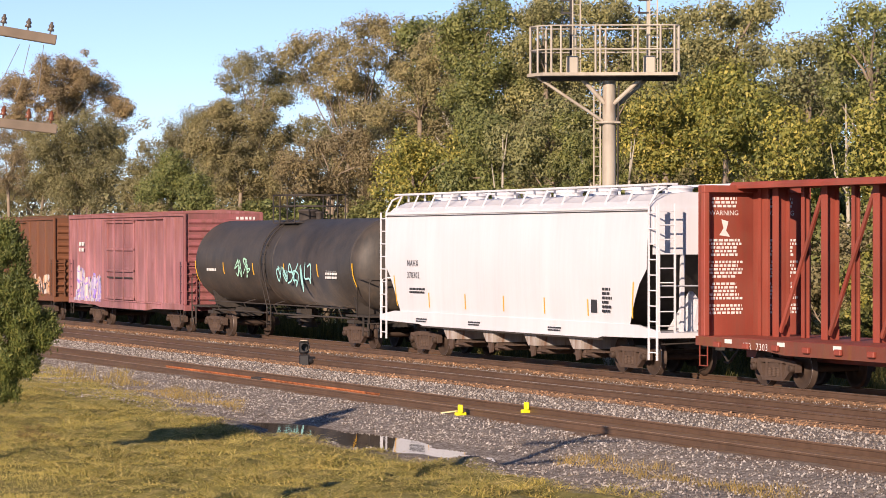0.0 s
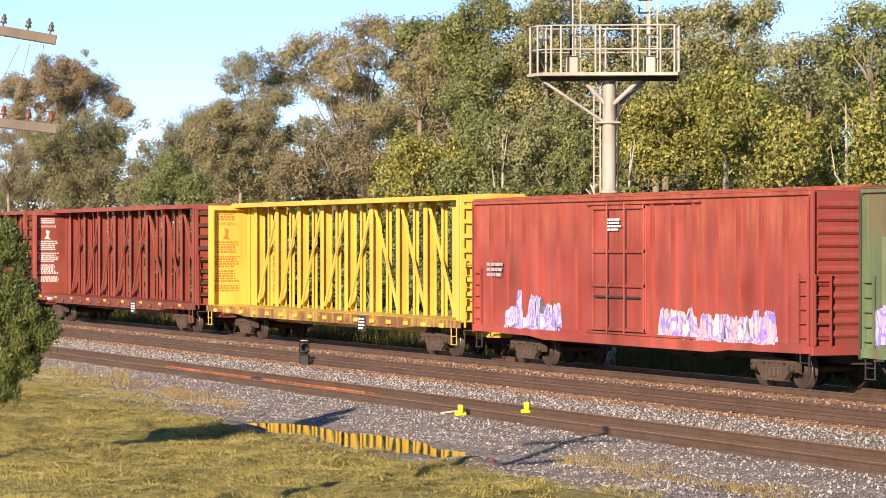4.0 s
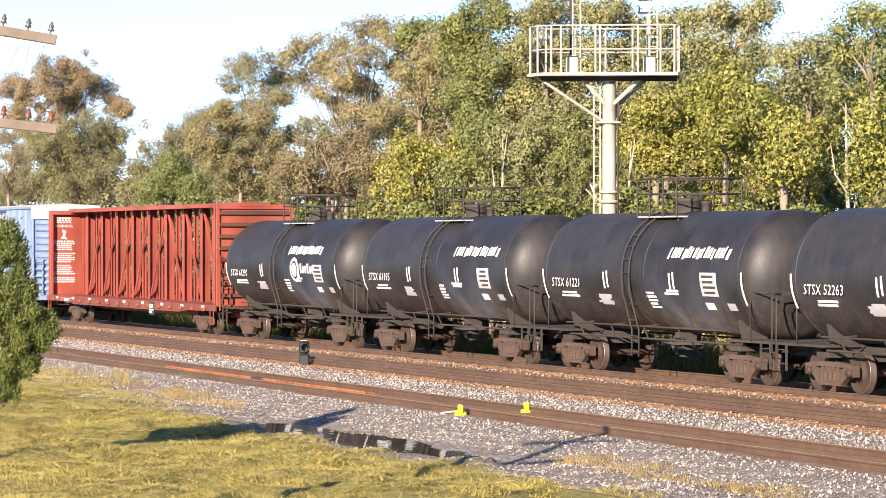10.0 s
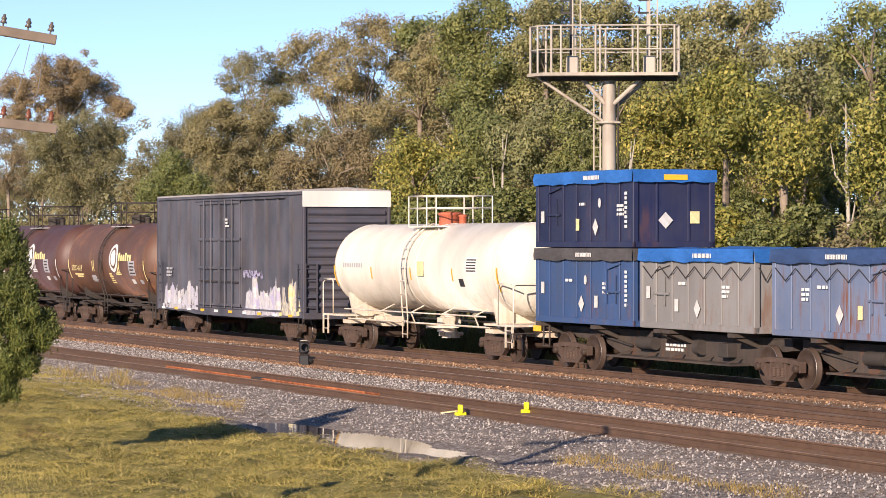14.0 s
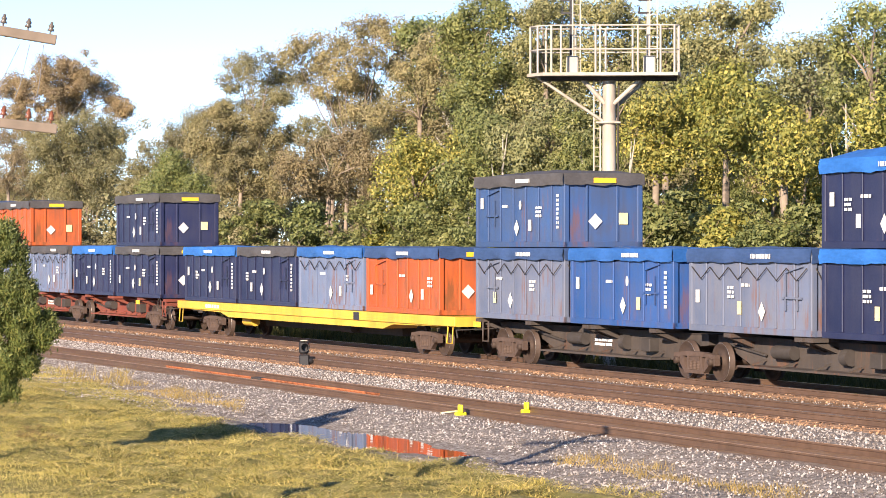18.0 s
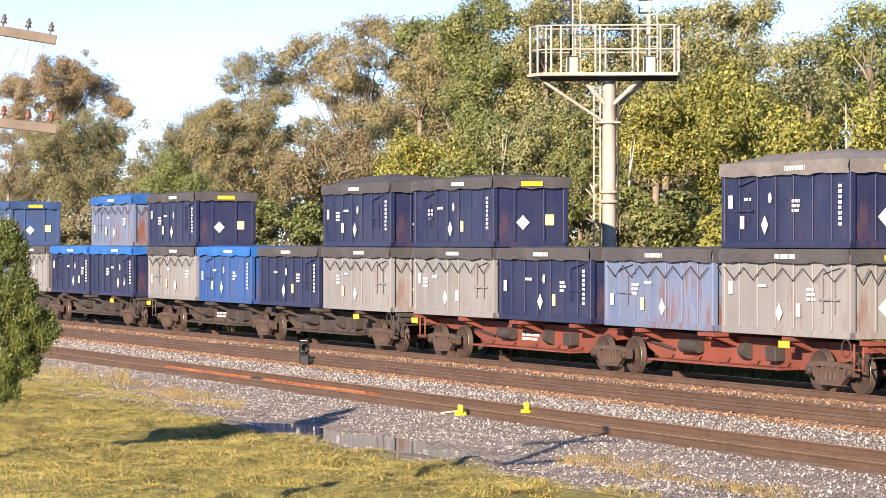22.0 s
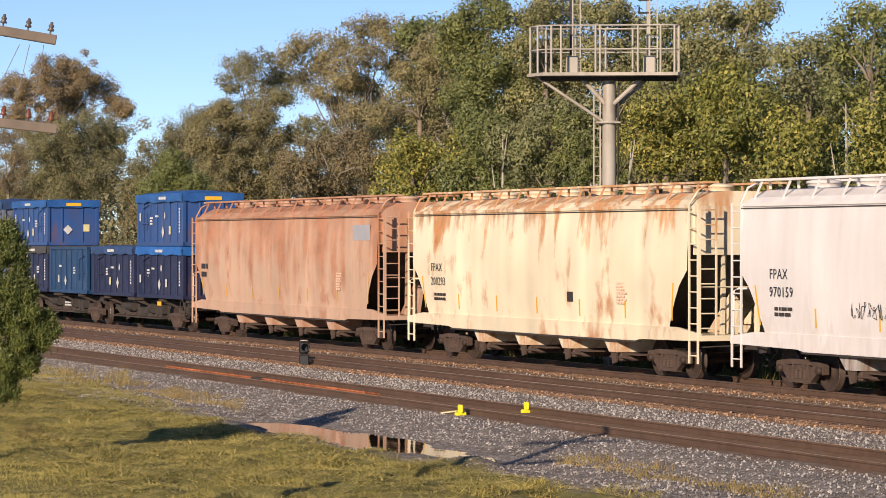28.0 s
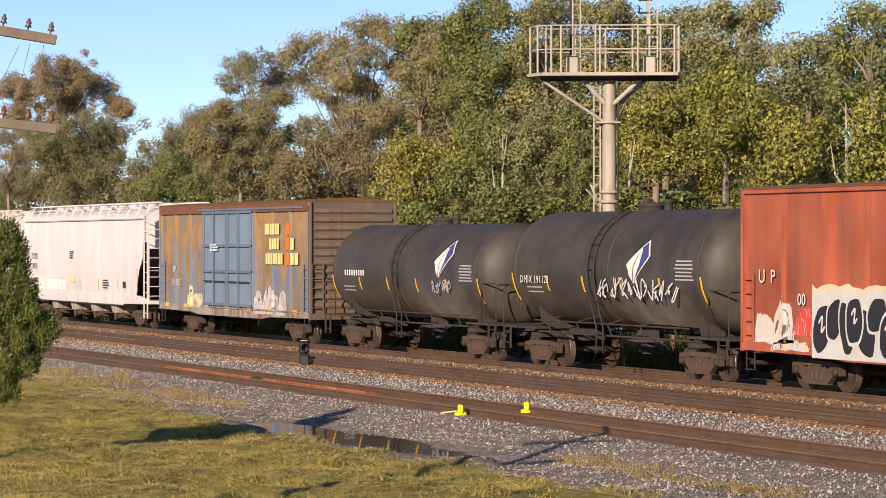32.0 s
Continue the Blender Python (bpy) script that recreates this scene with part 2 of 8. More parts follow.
POOL = Vector((-52.1, 20.45))


def pool_frame(x, y):
    return (x - POOL.x) / 6.4, (y - POOL.y) / 1.0


def ground_material():
    m, nt, bsdf = nodes_of("ground_cover")
    pos = nt.nodes.new("ShaderNodeTexCoord").outputs["Object"]
    sep = nt.nodes.new("ShaderNodeSeparateXYZ")
    nt.links.new(pos, sep.inputs[0])
    wob = noise_of(nt, pos, 0.5, 6)
    add_ = nt.nodes.new("ShaderNodeMath")
    add_.operation = 'MULTIPLY_ADD'
    add_.inputs[1].default_value = 2.6
    nt.links.new(wob, add_.inputs[0])
    nt.links.new(sep.outputs["Y"], add_.inputs[2])
    far_ = nt.nodes.new("ShaderNodeMapRange")
    for nm_, v_ in (("From Min", -58.0), ("From Max", -82.0), ("To Min", 0.0), ("To Max", 3.6)):
        far_.inputs[nm_].default_value = v_
    nt.links.new(sep.outputs["X"], far_.inputs["Value"])
    lawn_ = nt.nodes.new("ShaderNodeMath")
    lawn_.operation = 'SUBTRACT'
    nt.links.new(add_.outputs[0], lawn_.inputs[0])
    nt.links.new(far_.outputs[0], lawn_.inputs[1])
    lawn_n = nt.nodes.new("ShaderNodeMath")
    lawn_n.operation = 'DIVIDE'
    lawn_n.inputs[1].default_value = 50.0
    nt.links.new(lawn_.outputs[0], lawn_n.inputs[0])
    ymod = nt.nodes.new("ShaderNodeMapRange")
    ymod.inputs["From Min"].default_value, ymod.inputs["From Max"].default_value = 0.0, 50.0
    nt.links.new(add_.outputs[0], ymod.inputs["Value"])
    fine = noise_of(nt, pos, 30, 5, None, 0.7)
    mid = noise_of(nt, pos, 3.0, 5)
    grass = ramp(nt, mid, [(0.3, (0.11, 0.11, 0.03)), (0.55, (0.23, 0.20, 0.066)), (0.75, (0.36, 0.29, 0.115))])
    vor = add(nt, "ShaderNodeTexVoronoi", Scale=17.0)
    nt.links.new(pos, vor.inputs["Vector"])
    stone = ramp(nt, vor.outputs["Color"], [(0.15, (0.09, 0.075, 0.065)), (0.5, (0.205, 0.183, 0.163)), (0.9, (0.42, 0.39, 0.36))])
    stone = mixed(nt, 0.3, stone, ramp(nt, mid, [(0.3, (0.16, 0.12, 0.09)), (0.7, (0.33, 0.28, 0.24))]))
    oily = mixed(nt, fine, (0.14, 0.085, 0.05), (0.32, 0.20, 0.122))
    oily = mixed(nt, ramp(nt, mid, [(0.5, (0, 0, 0)), (0.8, (0.5, 0.5, 0.5))]), oily, stone)
    wild = ramp(nt, mid, [(0.3, (0.03, 0.035, 0.012)), (0.7, (0.10, 0.10, 0.03))])

    def band(a, b):
        return ramp(nt, ymod.outputs[0], [(a / 50, (0, 0, 0)), (b / 50, (1, 1, 1))])
    c = mixed(nt, ramp(nt, lawn_n.outputs[0], [(20.2 / 50, (0, 0, 0)), (20.7 / 50, (1, 1, 1))]), grass, stone)
    c = mixed(nt, band(24.9, 25.5), c, oily)
    c = mixed(nt, band(27.7, 28.1), c, stone)
    c = mixed(nt, band(30.1, 30.5), c, oily)
    c = mixed(nt, band(39.5, 41.0), c, wild)
    nt.links.new(c, bsdf.inputs["Base Color"])
    bsdf.inputs["Roughness"].default_value = 0.95
    bsdf.inputs["Specular IOR Level"].default_value = 0.15
    bump(nt, mixed(nt, 0.5, fine, vor.outputs["Distance"]), bsdf, 0.8, 0.04)
    return m


M_ground = ground_material()
g = Geo()
xs = [-3000, -1500, -700, -400, -300] + [-250 + 5 * i for i in range(20)] + [-150 + 1.0 * i for i in range(40)] + \
     [-110 + 0.4 * i for i in range(175)] + [-40 + 4 * i for i in range(10)] + [5, 40, 120, 400, 1500, 3000]
ys = [-3000, -800, -200, -60, -10, 4, 9] + [11 + 0.25 * i for i in range(52)] + [24 + 0.7 * i for i in range(24)] + [43, 47, 55, 70, 100, 200, 500, 1500, 3000]
for x in xs:
    for y in ys:
        g.v.append((x, y, land(x, y) if abs(x) < 400 and 5 < y < 80 else (-0.36 if y < 30 else -0.45)))
ny = len(ys)
g.f = [(i * ny + j, (i + 1) * ny + j, (i + 1) * ny + j + 1, i * ny + j + 1) for i in range(len(xs) - 1) for j in range(ny - 1)]
g.s = [True] * len(g.f)
ground = solid("ground", g, M_ground, "mown lawn running into grey ballast and gravel", "ground", kind="structure")

M_rail = plain("rail_steel", (0.13, 0.079, 0.052), 0.55, 0.35, 0.3, 6)
M_railtop = plain("rail_head_steel", (0.42, 0.36, 0.31), 0.28, 0.9, 0.15, 4)
M_rust_head = plain("rail_head_rusty", (0.36, 0.22, 0.13), 0.6, 0.2, 0.3, 3)
M_sleeper = plain("sleeper_wood", (0.19, 0.118, 0.075), 0.9, 0, 0.4, 7)
M_bed = plain("ballast_dusty", (0.255, 0.160, 0.098), 0.95, 0, 0.5, 18, 0.9)
RAIL = [(-0.07, 0), (0.07, 0), (0.065, 0.02), (0.012, 0.035), (0.012, 0.125), (0.036, 0.135), (0.036, 0.168), (-0.036, 0.168), (-0.036, 0.135), (-0.012, 0.125), (-0.012, 0.035), (-0.065, 0.02)]
X_FAR, X_NEAR = -420.0, 60.0
sleeper_g = Geo().box(-0.115, 0.115, -1.28, 1.28, -0.16, 0.0, c=0.012)
sleeper_me = sleeper_g.mesh("sleeper", M_sleeper)
TRACKS = [("near", 25.05, -0.06), ("middle", 30.5, 0.0), ("far", TRACK_Y, 0.0)]
track_obs = []
for nm, yc, zt in TRACKS:
    tr = thing("railway_track", {"near": "rusty siding track with brown timber sleepers in grey gravel", "middle": "empty main track with dull brown rails on dusty ballast",
                                 "far": "main track under the train, polished rail heads"}[nm], "railway track", (0, yc, zt), "parallel tracks", "structure")
    for s in (-1, 1):
        r = part("rail", Geo().prism([(a + s * 0.7535, b - 0.168) for a, b in RAIL], X_FAR, X_NEAR), M_rail, tr)
        part("rail_head", Geo().box(X_FAR, X_NEAR, s * 0.7535 - 0.03, s * 0.7535 + 0.03, -0.002, 0.003), M_railtop if nm != "near" else M_rust_head, r)
    bed = Geo()
    bed.prism([(-1.75, -0.42), (1.75, -0.42), (1.42, -0.195), (-1.42, -0.195)], X_FAR, X_NEAR)
    part("ballast_bed", bed, M_bed, tr)
    rest = Geo()
    k = 0
    x = -190.0
    while x < -40:
        if x > -172:
            m = Matrix.Translation((x, random.uniform(-0.05, 0.05), -0.168 + random.uniform(-0.012, 0.004))) @ Matrix.Rotation(random.uniform(-0.02, 0.02), 4, "Z")
            part("sleeper", sleeper_me, M_sleeper, tr, at=m)
        x += 0.52
    track_obs.append(tr)


def scatter_stones(count, x0, x1, y0, y1, dz, smin, smax, seed, level=None):
    rnd = np.random.RandomState(seed)
    pts = np.c_[x0 + (x1 - x0) * rnd.rand(count), y0 + (y1 - y0) * rnd.rand(count)]
    oct_v = np.array([(1, 0, 0), (-1, 0, 0), (0, 1, 0), (0, -1, 0), (0, 0, 1), (0, 0, -1)], float)
    oct_f = [(0, 2, 4), (2, 1, 4), (1, 3, 4), (3, 0, 4), (2, 0, 5), (1, 2, 5), (3, 1, 5), (0, 3, 5)]
    g = Geo()
    for x, y in pts:
        if y < 22.2 and abs(pool_frame(x, y)[0]) < 1.0 and abs(pool_frame(x, y)[1]) < 1.0:
            continue
        s = smin + (smax - smin) * rnd.rand() ** 2
        q = Euler(rnd.rand(3) * 6.28).to_matrix()
        sc = s * (0.6 + 0.6 * rnd.rand(6, 1))
        vs = oct_v * sc
        z = (land(x, y) if level is None else level) + dz
        g.put([q @ Vector(p) + Vector((x, y, z)) for p in vs], oct_f)
    return g


def stone_material(tint=(1.0, 1.0, 1.0)):
    m, nt, bsdf = nodes_of("loose_stone")
    gm = nt.nodes.new("ShaderNodeNewGeometry")
    c = ramp(nt, gm.outputs["Random Per Island"], [(0.0, (0.09, 0.07, 0.06)), (0.35, (0.2, 0.17, 0.15)), (0.7, (0.31, 0.285, 0.265)), (1.0, (0.46, 0.43, 0.40))])
    c = mixed(nt, 1.0, c, tint, "MULTIPLY")
    nt.links.new(c, bsdf.inputs["Base Color"])
    bsdf.inputs["Roughness"].default_value = 0.9
    return m


def fast_mesh(name, verts, nper, mat, smooth=False):
    """A mesh of many separate faces with nper corners each."""
    verts = np.asarray(verts, dtype=np.float32).reshape(-1, 3)
    n = len(verts)
    me = bpy.data.meshes.new(name)
    me.vertices.add(n)
    me.vertices.foreach_set("co", verts.ravel())
    me.loops.add(n)
    me.loops.foreach_set("vertex_index", np.arange(n, dtype=np.int32))
    me.polygons.add(n // nper)
    me.polygons.foreach_set("loop_start", np.arange(0, n, nper, dtype=np.int32))
    me.update(calc_edges=True)
    me.validate()
    me.materials.append(mat)
    return me


M_stone = stone_material()
M_stone_brown = stone_material((1.05, 0.68, 0.42))


def stones(label, *args, mat=None):
    g = scatter_stones(*args)
    me = bpy.data.meshes.new("gravel")
    me.from_pydata(g.v, [], g.f)
    me.materials.append(mat or M_stone)
    ob = new("gravel", me)
    return tagged(ob, label, "gravel", kind="stuff")


stones("loose pale grey crushed stone beside the siding", 26000, -100, -33, 19.2, 23.9, 0.006, 0.012, 0.036, 3)
stones("white and grey ballast stones between two tracks", 18000, -135, -40, 26.5, 28.9, 0.008, 0.014, 0.042, 4)
stones("scattered ballast stones between the main tracks", 3000, -135, -50, 31.8, 33.6, 0.008, 0.014, 0.04, 5)


stones("rust-brown ballast stones on the bed of the empty main track", 15000, -135, -44, 28.9, 32.1, -0.178, 0.016, 0.046, 6, 0.0, mat=M_stone_brown)
stones("rust-brown ballast stones on the bed below the train", 9000, -150, -52, 33.4, 36.6, -0.178, 0.016, 0.046, 7, 0.0, mat=M_stone_brown)
stones("rust-brown stones between the sleepers of the siding", 6000, -115, -38, 23.9, 26.3, -0.24, 0.014, 0.04, 8, 0.0, mat=M_stone_brown)


# ---- water in the hollow ----
def water_material():
    m, nt, bsdf = nodes_of("still_water")
    pos = nt.nodes.new("ShaderNodeTexCoord").outputs["Object"]
    bsdf.inputs["Base Color"].default_value = (0.012, 0.011, 0.010, 1)
    bsdf.inputs["Roughness"].default_value = 0.02
    bsdf.inputs["IOR"].default_value = 1.33
    bsdf.inputs["Specular IOR Level"].default_value = 0.5
    bump(nt, noise_of(nt, pos, 2.2, 2, (0.6, 1.6, 1)), bsdf, 0.06, 0.02)
    return m


M_water = water_material()
pg = Geo()
ring = []
for k in range(48):
    a = k * math.tau / 48
    rr = 1.0 + 0.16 * noise.noise(Vector((math.cos(a) * 1.7, math.sin(a) * 1.7, 5.0)))
    lx, ly = math.cos(a) * 6.2 * rr, math.sin(a) * 0.95 * rr
    ring.append((POOL.x + lx, POOL.y + ly, 0.0))
pg.put(ring, [tuple(range(48))])
puddle = solid("puddle", pg, M_water, "long still puddle in wet gravel beside the lawn", "puddle", (0, 0, -0.424), kind="structure")


# ---- grass ----
def grass_field(name, count, x0, x1, y0, y1, hmin, hmax, mat, label, seed, keep=lambda x, y, n: True, lean=0.5, wide=0.006, blades=5, spread=0.07):
    rnd = np.random.RandomState(seed)
    spots = []
    for _ in range(count):
        x, y = x0 + (x1 - x0) * rnd.rand(), y0 + (y1 - y0) * rnd.rand()
        n = noise.noise(Vector((x * 0.5, y * 0.8, 1.0)))
        if keep(x, y, n):
            spots.append((x, y, land(x, y) - 0.01, n))
    p = np.repeat(np.array(spots), blades, axis=0)
    m = len(p)
    a = rnd.rand(m) * math.tau
    h = (hmin + (hmax - hmin) * rnd.rand(m) ** 2) * np.maximum(0.4, 1 + 1.3 * p[:, 3])
    w = wide * (0.7 + 0.8 * rnd.rand(m))
    foot = p[:, :3] + np.c_[rnd.randn(m) * spread, rnd.randn(m) * spread, np.zeros(m)]
    side = np.c_[w * np.cos(a), w * np.sin(a), np.zeros(m)]
    tip = foot + np.c_[rnd.randn(m) * lean * h, rnd.randn(m) * lean * h, h]
    me = fast_mesh(name, np.stack([foot - side, foot + side, tip], 1).reshape(-1, 3), 3, mat)
    return tagged(new(name, me), label, "grass", kind="stuff")


M_grass = leafy("grass_blades", [(0.22, 0.22, 0.06), (0.40, 0.36, 0.115), (0.60, 0.49, 0.20), (0.31, 0.30, 0.08)], 0.3)
M_mat = leafy("matted_grass", [(0.13, 0.135, 0.04), (0.40, 0.365, 0.12), (0.68, 0.55, 0.25), (0.23, 0.235, 0.065), (0.54, 0.43, 0.175)], 0.25)
M_dry = leafy("dry_grass", [(0.33, 0.235, 0.09), (0.44, 0.325, 0.13), (0.25, 0.195, 0.065)], 0.25)
M_clip = leafy("grass_clippings", [(0.14, 0.09, 0.05), (0.24, 0.165, 0.09), (0.09, 0.06, 0.035)], 0.1)


def lawn_edge(x):
    return 19.1 + 3.6 * max(0.0, min(1.0, (-58.0 - x) / 24.0)) + 0.35 * noise.noise(Vector((x * 0.35, 0.0, 0.0)))


grass_field("lawn_grass", 62000, -84, -34, 9.0, 23.0, 0.025, 0.075, M_grass, "short yellow-green mown lawn grass", 11,
            lambda x, y, n: y < lawn_edge(x))
grass_field("matted_grass", 26000, -76, -36, 11.5, 21.5, 0.03, 0.10, M_mat, "long matted grass in tussocks on the rough part of the lawn", 17,
            lambda x, y, n: y < lawn_edge(x) + 0.3 and y + 0.12 * (x + 50) > 12.6 + n and noise.noise(Vector((x * 0.55, y * 1.1, 31.0))) > -0.22 and not (abs(pool_frame(x, y)[0]) < 1.05 and abs(pool_frame(x, y)[1]) < 0.95), 2.6, 0.010, 6, 0.10)
grass_field("straw_tufts", 5200, -84, -34, 14.2, 21.6, 0.04, 0.12, M_dry, "yellow straw tufts along the rough lawn edge", 16,
            lambda x, y, n: noise.noise(Vector((x * 0.9, y * 1.6, 21.0))) > 0.18 and y < lawn_edge(x) + 0.4 and not (abs(pool_frame(x, y)[0]) < 1.05 and abs(pool_frame(x, y)[1]) < 1.1), 0.8)


def in_strip(x, y, ax, ay, bx, by, half):
    px, py = spot(x, y)
    f = (px - ax) / (bx - ax)
    return 0 < f < 1 and abs(py - ay - (by - ay) * f) < half * (0.6 + 0.8 * noise.noise(Vector((px * 0.02, 0, 0))) ** 2 + 0.4 * f)


grass_field("dry_grass", 30000, -100, -36, 15.0, 24.0, 0.05, 0.20, M_dry, "straggly dry yellow grass in the gravel", 12,
            lambda x, y, n: n > -0.25 and (in_strip(x, y, 225, 684, 430, 722, 9) or in_strip(x, y, 985, 812, 1420, 884, 13)), 0.6)
grass_field("grass_clippings", 3000, -60, -46, 10.0, 17.0, 0.04, 0.14, M_clip, "brown heap of dead grass clippings on the lawn", 18,
            lambda x, y, n: ((spot(x, y)[0] - 62) / 34) ** 2 + ((spot(x, y)[1] - 772) / 17) ** 2 < 1, 1.0, 0.006, 8)
grass_field("dead_tufts", 5000, -90, -64, 18.0, 26.0, 0.10, 0.42, M_dry, "dead straw tufts at the edge of a bare dirt patch", 19,
            lambda x, y, n: in_strip(x, y, 105, 668, 225, 680, 12) and noise.noise(Vector((x * 0.5, y * 1.2, 8.0))) > 0.0, 0.4, 0.008)
M_weed = leafy("weeds", [(0.04, 0.055, 0.015), (0.085, 0.09, 0.02), (0.18, 0.145, 0.045), (0.06, 0.075, 0.02)], 0.3)
grass_field("tall_weeds", 16000, -190, -40, 38.6, 46.0, 0.25, 0.95, M_weed, "tall rank weeds along the far side of the tracks", 13, lambda x, y, n: n > -0.25, 0.35, 0.012)


# ---- trees ----
def leaf_cloud(rnd, centres, radii, count, size, flat=0.8, upright=0.0):
    """Corners of many leaf-clump faces round the centres, denser near the skin."""
    centres, radii = np.array(centres), np.array(radii)
    w = radii ** 2
    pick = rnd.choice(len(centres), count, p=w / w.sum())
    d = rnd.randn(count, 3)
    d /= np.linalg.norm(d, axis=1, keepdims=True)
    r = radii[pick] * (0.35 + 0.65 * rnd.rand(count) ** 0.5) * (1 + 0.22 * rnd.randn(count))
    c = centres[pick] + d * r[:, None] * np.array([1, 1, flat])
    nrm = 1.7 * d + 0.6 * rnd.randn(count, 3) + np.array([0.15, -0.35, 0.3])
    nrm /= np.linalg.norm(nrm, axis=1, keepdims=True)
    t = np.cross(nrm, rnd.randn(count, 3))
    t /= np.linalg.norm(t, axis=1, keepdims=True)
    if upright:
        t = t * 0.75 - d * [0.6, 0.6, 0.0] + np.array([0, 0, -0.8])
        t /= np.linalg.norm(t, axis=1, keepdims=True)
        nrm = np.cross(t, np.cross(nrm, t))
        nrm /= np.linalg.norm(nrm, axis=1, keepdims=True)
    b = np.cross(nrm, t)
    s = size * (0.55 + 0.9 * rnd.rand(count, 1))
    if upright:
        b = b * 0.6
        t = t * 1.15
    q = np.stack([c - t * s, c + t * s * 0.45 - b * s * 0.62, c + t * s * 0.75 + b * s * 0.55 + nrm * s * 0.1], 1)
    return q.reshape(-1, 3)


M_bark = plain("bark_grey_brown", (0.22, 0.175, 0.13), 0.9, 0, 0.35, 5, 0.8)
M_birch = plain("bark_pale", (0.36, 0.33, 0.27), 0.85, 0, 0.25, 6, 0.6)
LEAVES = {
    "olive": leafy("leaves_olive_brown", [(0.18, 0.165, 0.095), (0.28, 0.255, 0.145), (0.38, 0.335, 0.205), (0.31, 0.285, 0.16), (0.23, 0.235, 0.12)], 0.34),
    "russet": leafy("leaves_russet_brown", [(0.21, 0.165, 0.105), (0.31, 0.245, 0.16), (0.39, 0.315, 0.215), (0.29, 0.25, 0.145), (0.25, 0.19, 0.125)], 0.34),
    "green": leafy("leaves_green", [(0.10, 0.13, 0.05), (0.19, 0.22, 0.085), (0.31, 0.32, 0.125), (0.165, 0.195, 0.075)], 0.3),
    "pale": leafy("leaves_grey_green", [(0.145, 0.165, 0.08), (0.235, 0.25, 0.125), (0.36, 0.355, 0.185), (0.20, 0.215, 0.105)], 0.3),
    "yellow": leafy("leaves_turning", [(0.13, 0.155, 0.042), (0.235, 0.26, 0.075), (0.54, 0.47, 0.13), (0.19, 0.215, 0.06), (0.33, 0.33, 0.09)], 0.32),
    "juniper": leafy("leaves_juniper", [(0.07, 0.10, 0.03), (0.14, 0.175, 0.05), (0.26, 0.265, 0.085)], 0.25),
}


def tree_meshes(seed, height, spread, n_leaf, leaf, style, bark, low=0.3, sparse=1.0):
    """Trunk with limbs, and the crown, of one tree of the given height."""
    rnd = np.random.RandomState(seed)
    wood = Geo()
    tips, rads = [], []
    forks = (9, 4, 3)

    def limb(p, d, length, r, depth):
        pts, rr = [p], [r]
        n = 4 if depth < 2 else 2
        q = Vector(p)
        for i in range(n):
            d = (d + Vector(rnd.randn(3)) * (0.10 if depth == 0 else 0.2) + Vector((0, 0, 0.05))).normalized()
            q = q + d * (length / n)
            pts.append(q.copy())
            rr.append(r * (1 - 0.62 * (i + 1) / n))
        wood.tube(pts, rr, (8, 6, 5, 4)[depth])
        if depth == 3:
            tips.append(q)
            rads.append(spread * (0.13 + 0.11 * rnd.rand()))
            return
        for k in range(forks[depth]):
            f = (0.3 + 0.7 * rnd.rand()) if depth else (low + (1 - low) * (k + 0.6) / forks[0])
            i = min(n - 1, int(f * n))
            start = pts[i].lerp(pts[i + 1], min(1, f * n - i))
            a = rnd.rand() * math.tau
            up = 0.25 + 0.6 * rnd.rand() + (0.6 * f if not depth else 0)
            nd = (Vector((math.cos(a), math.sin(a), up)) + (d * 0.5 if depth else Vector((0, 0, 0)))).normalized()
            ln = (spread * (1.1 - 0.22 * f) if not depth else length * 0.55) * (0.7 + 0.5 * rnd.rand())
            limb(start, nd, ln, r * (0.40 if not depth else 0.5), depth + 1)
        if depth:
            tips.append(q)
            rads.append(spread * (0.16 + 0.1 * rnd.rand()))

    limb(Vector((0, 0, -0.3)), Vector((rnd.randn() * 0.06, rnd.randn() * 0.06, 1)).normalized(), height * 0.86, 0.015 * height + 0.02, 0)
    top = max(t.z + r for t, r in zip(tips, rads))
    k = height / top
    keep = [i for i in range(len(tips)) if rnd.rand() < sparse]
    crown = fast_mesh("crown", leaf_cloud(rnd, [tuple(tips[i]) for i in keep], [rads[i] for i in keep], n_leaf, leaf, 0.8), 3, LEAVES[style])
    crown.transform(Matrix.Scale(k, 4))
    wm = wood.mesh("trunk", bark)
    wm.transform(Matrix.Scale(k, 4))
    return wm, crown


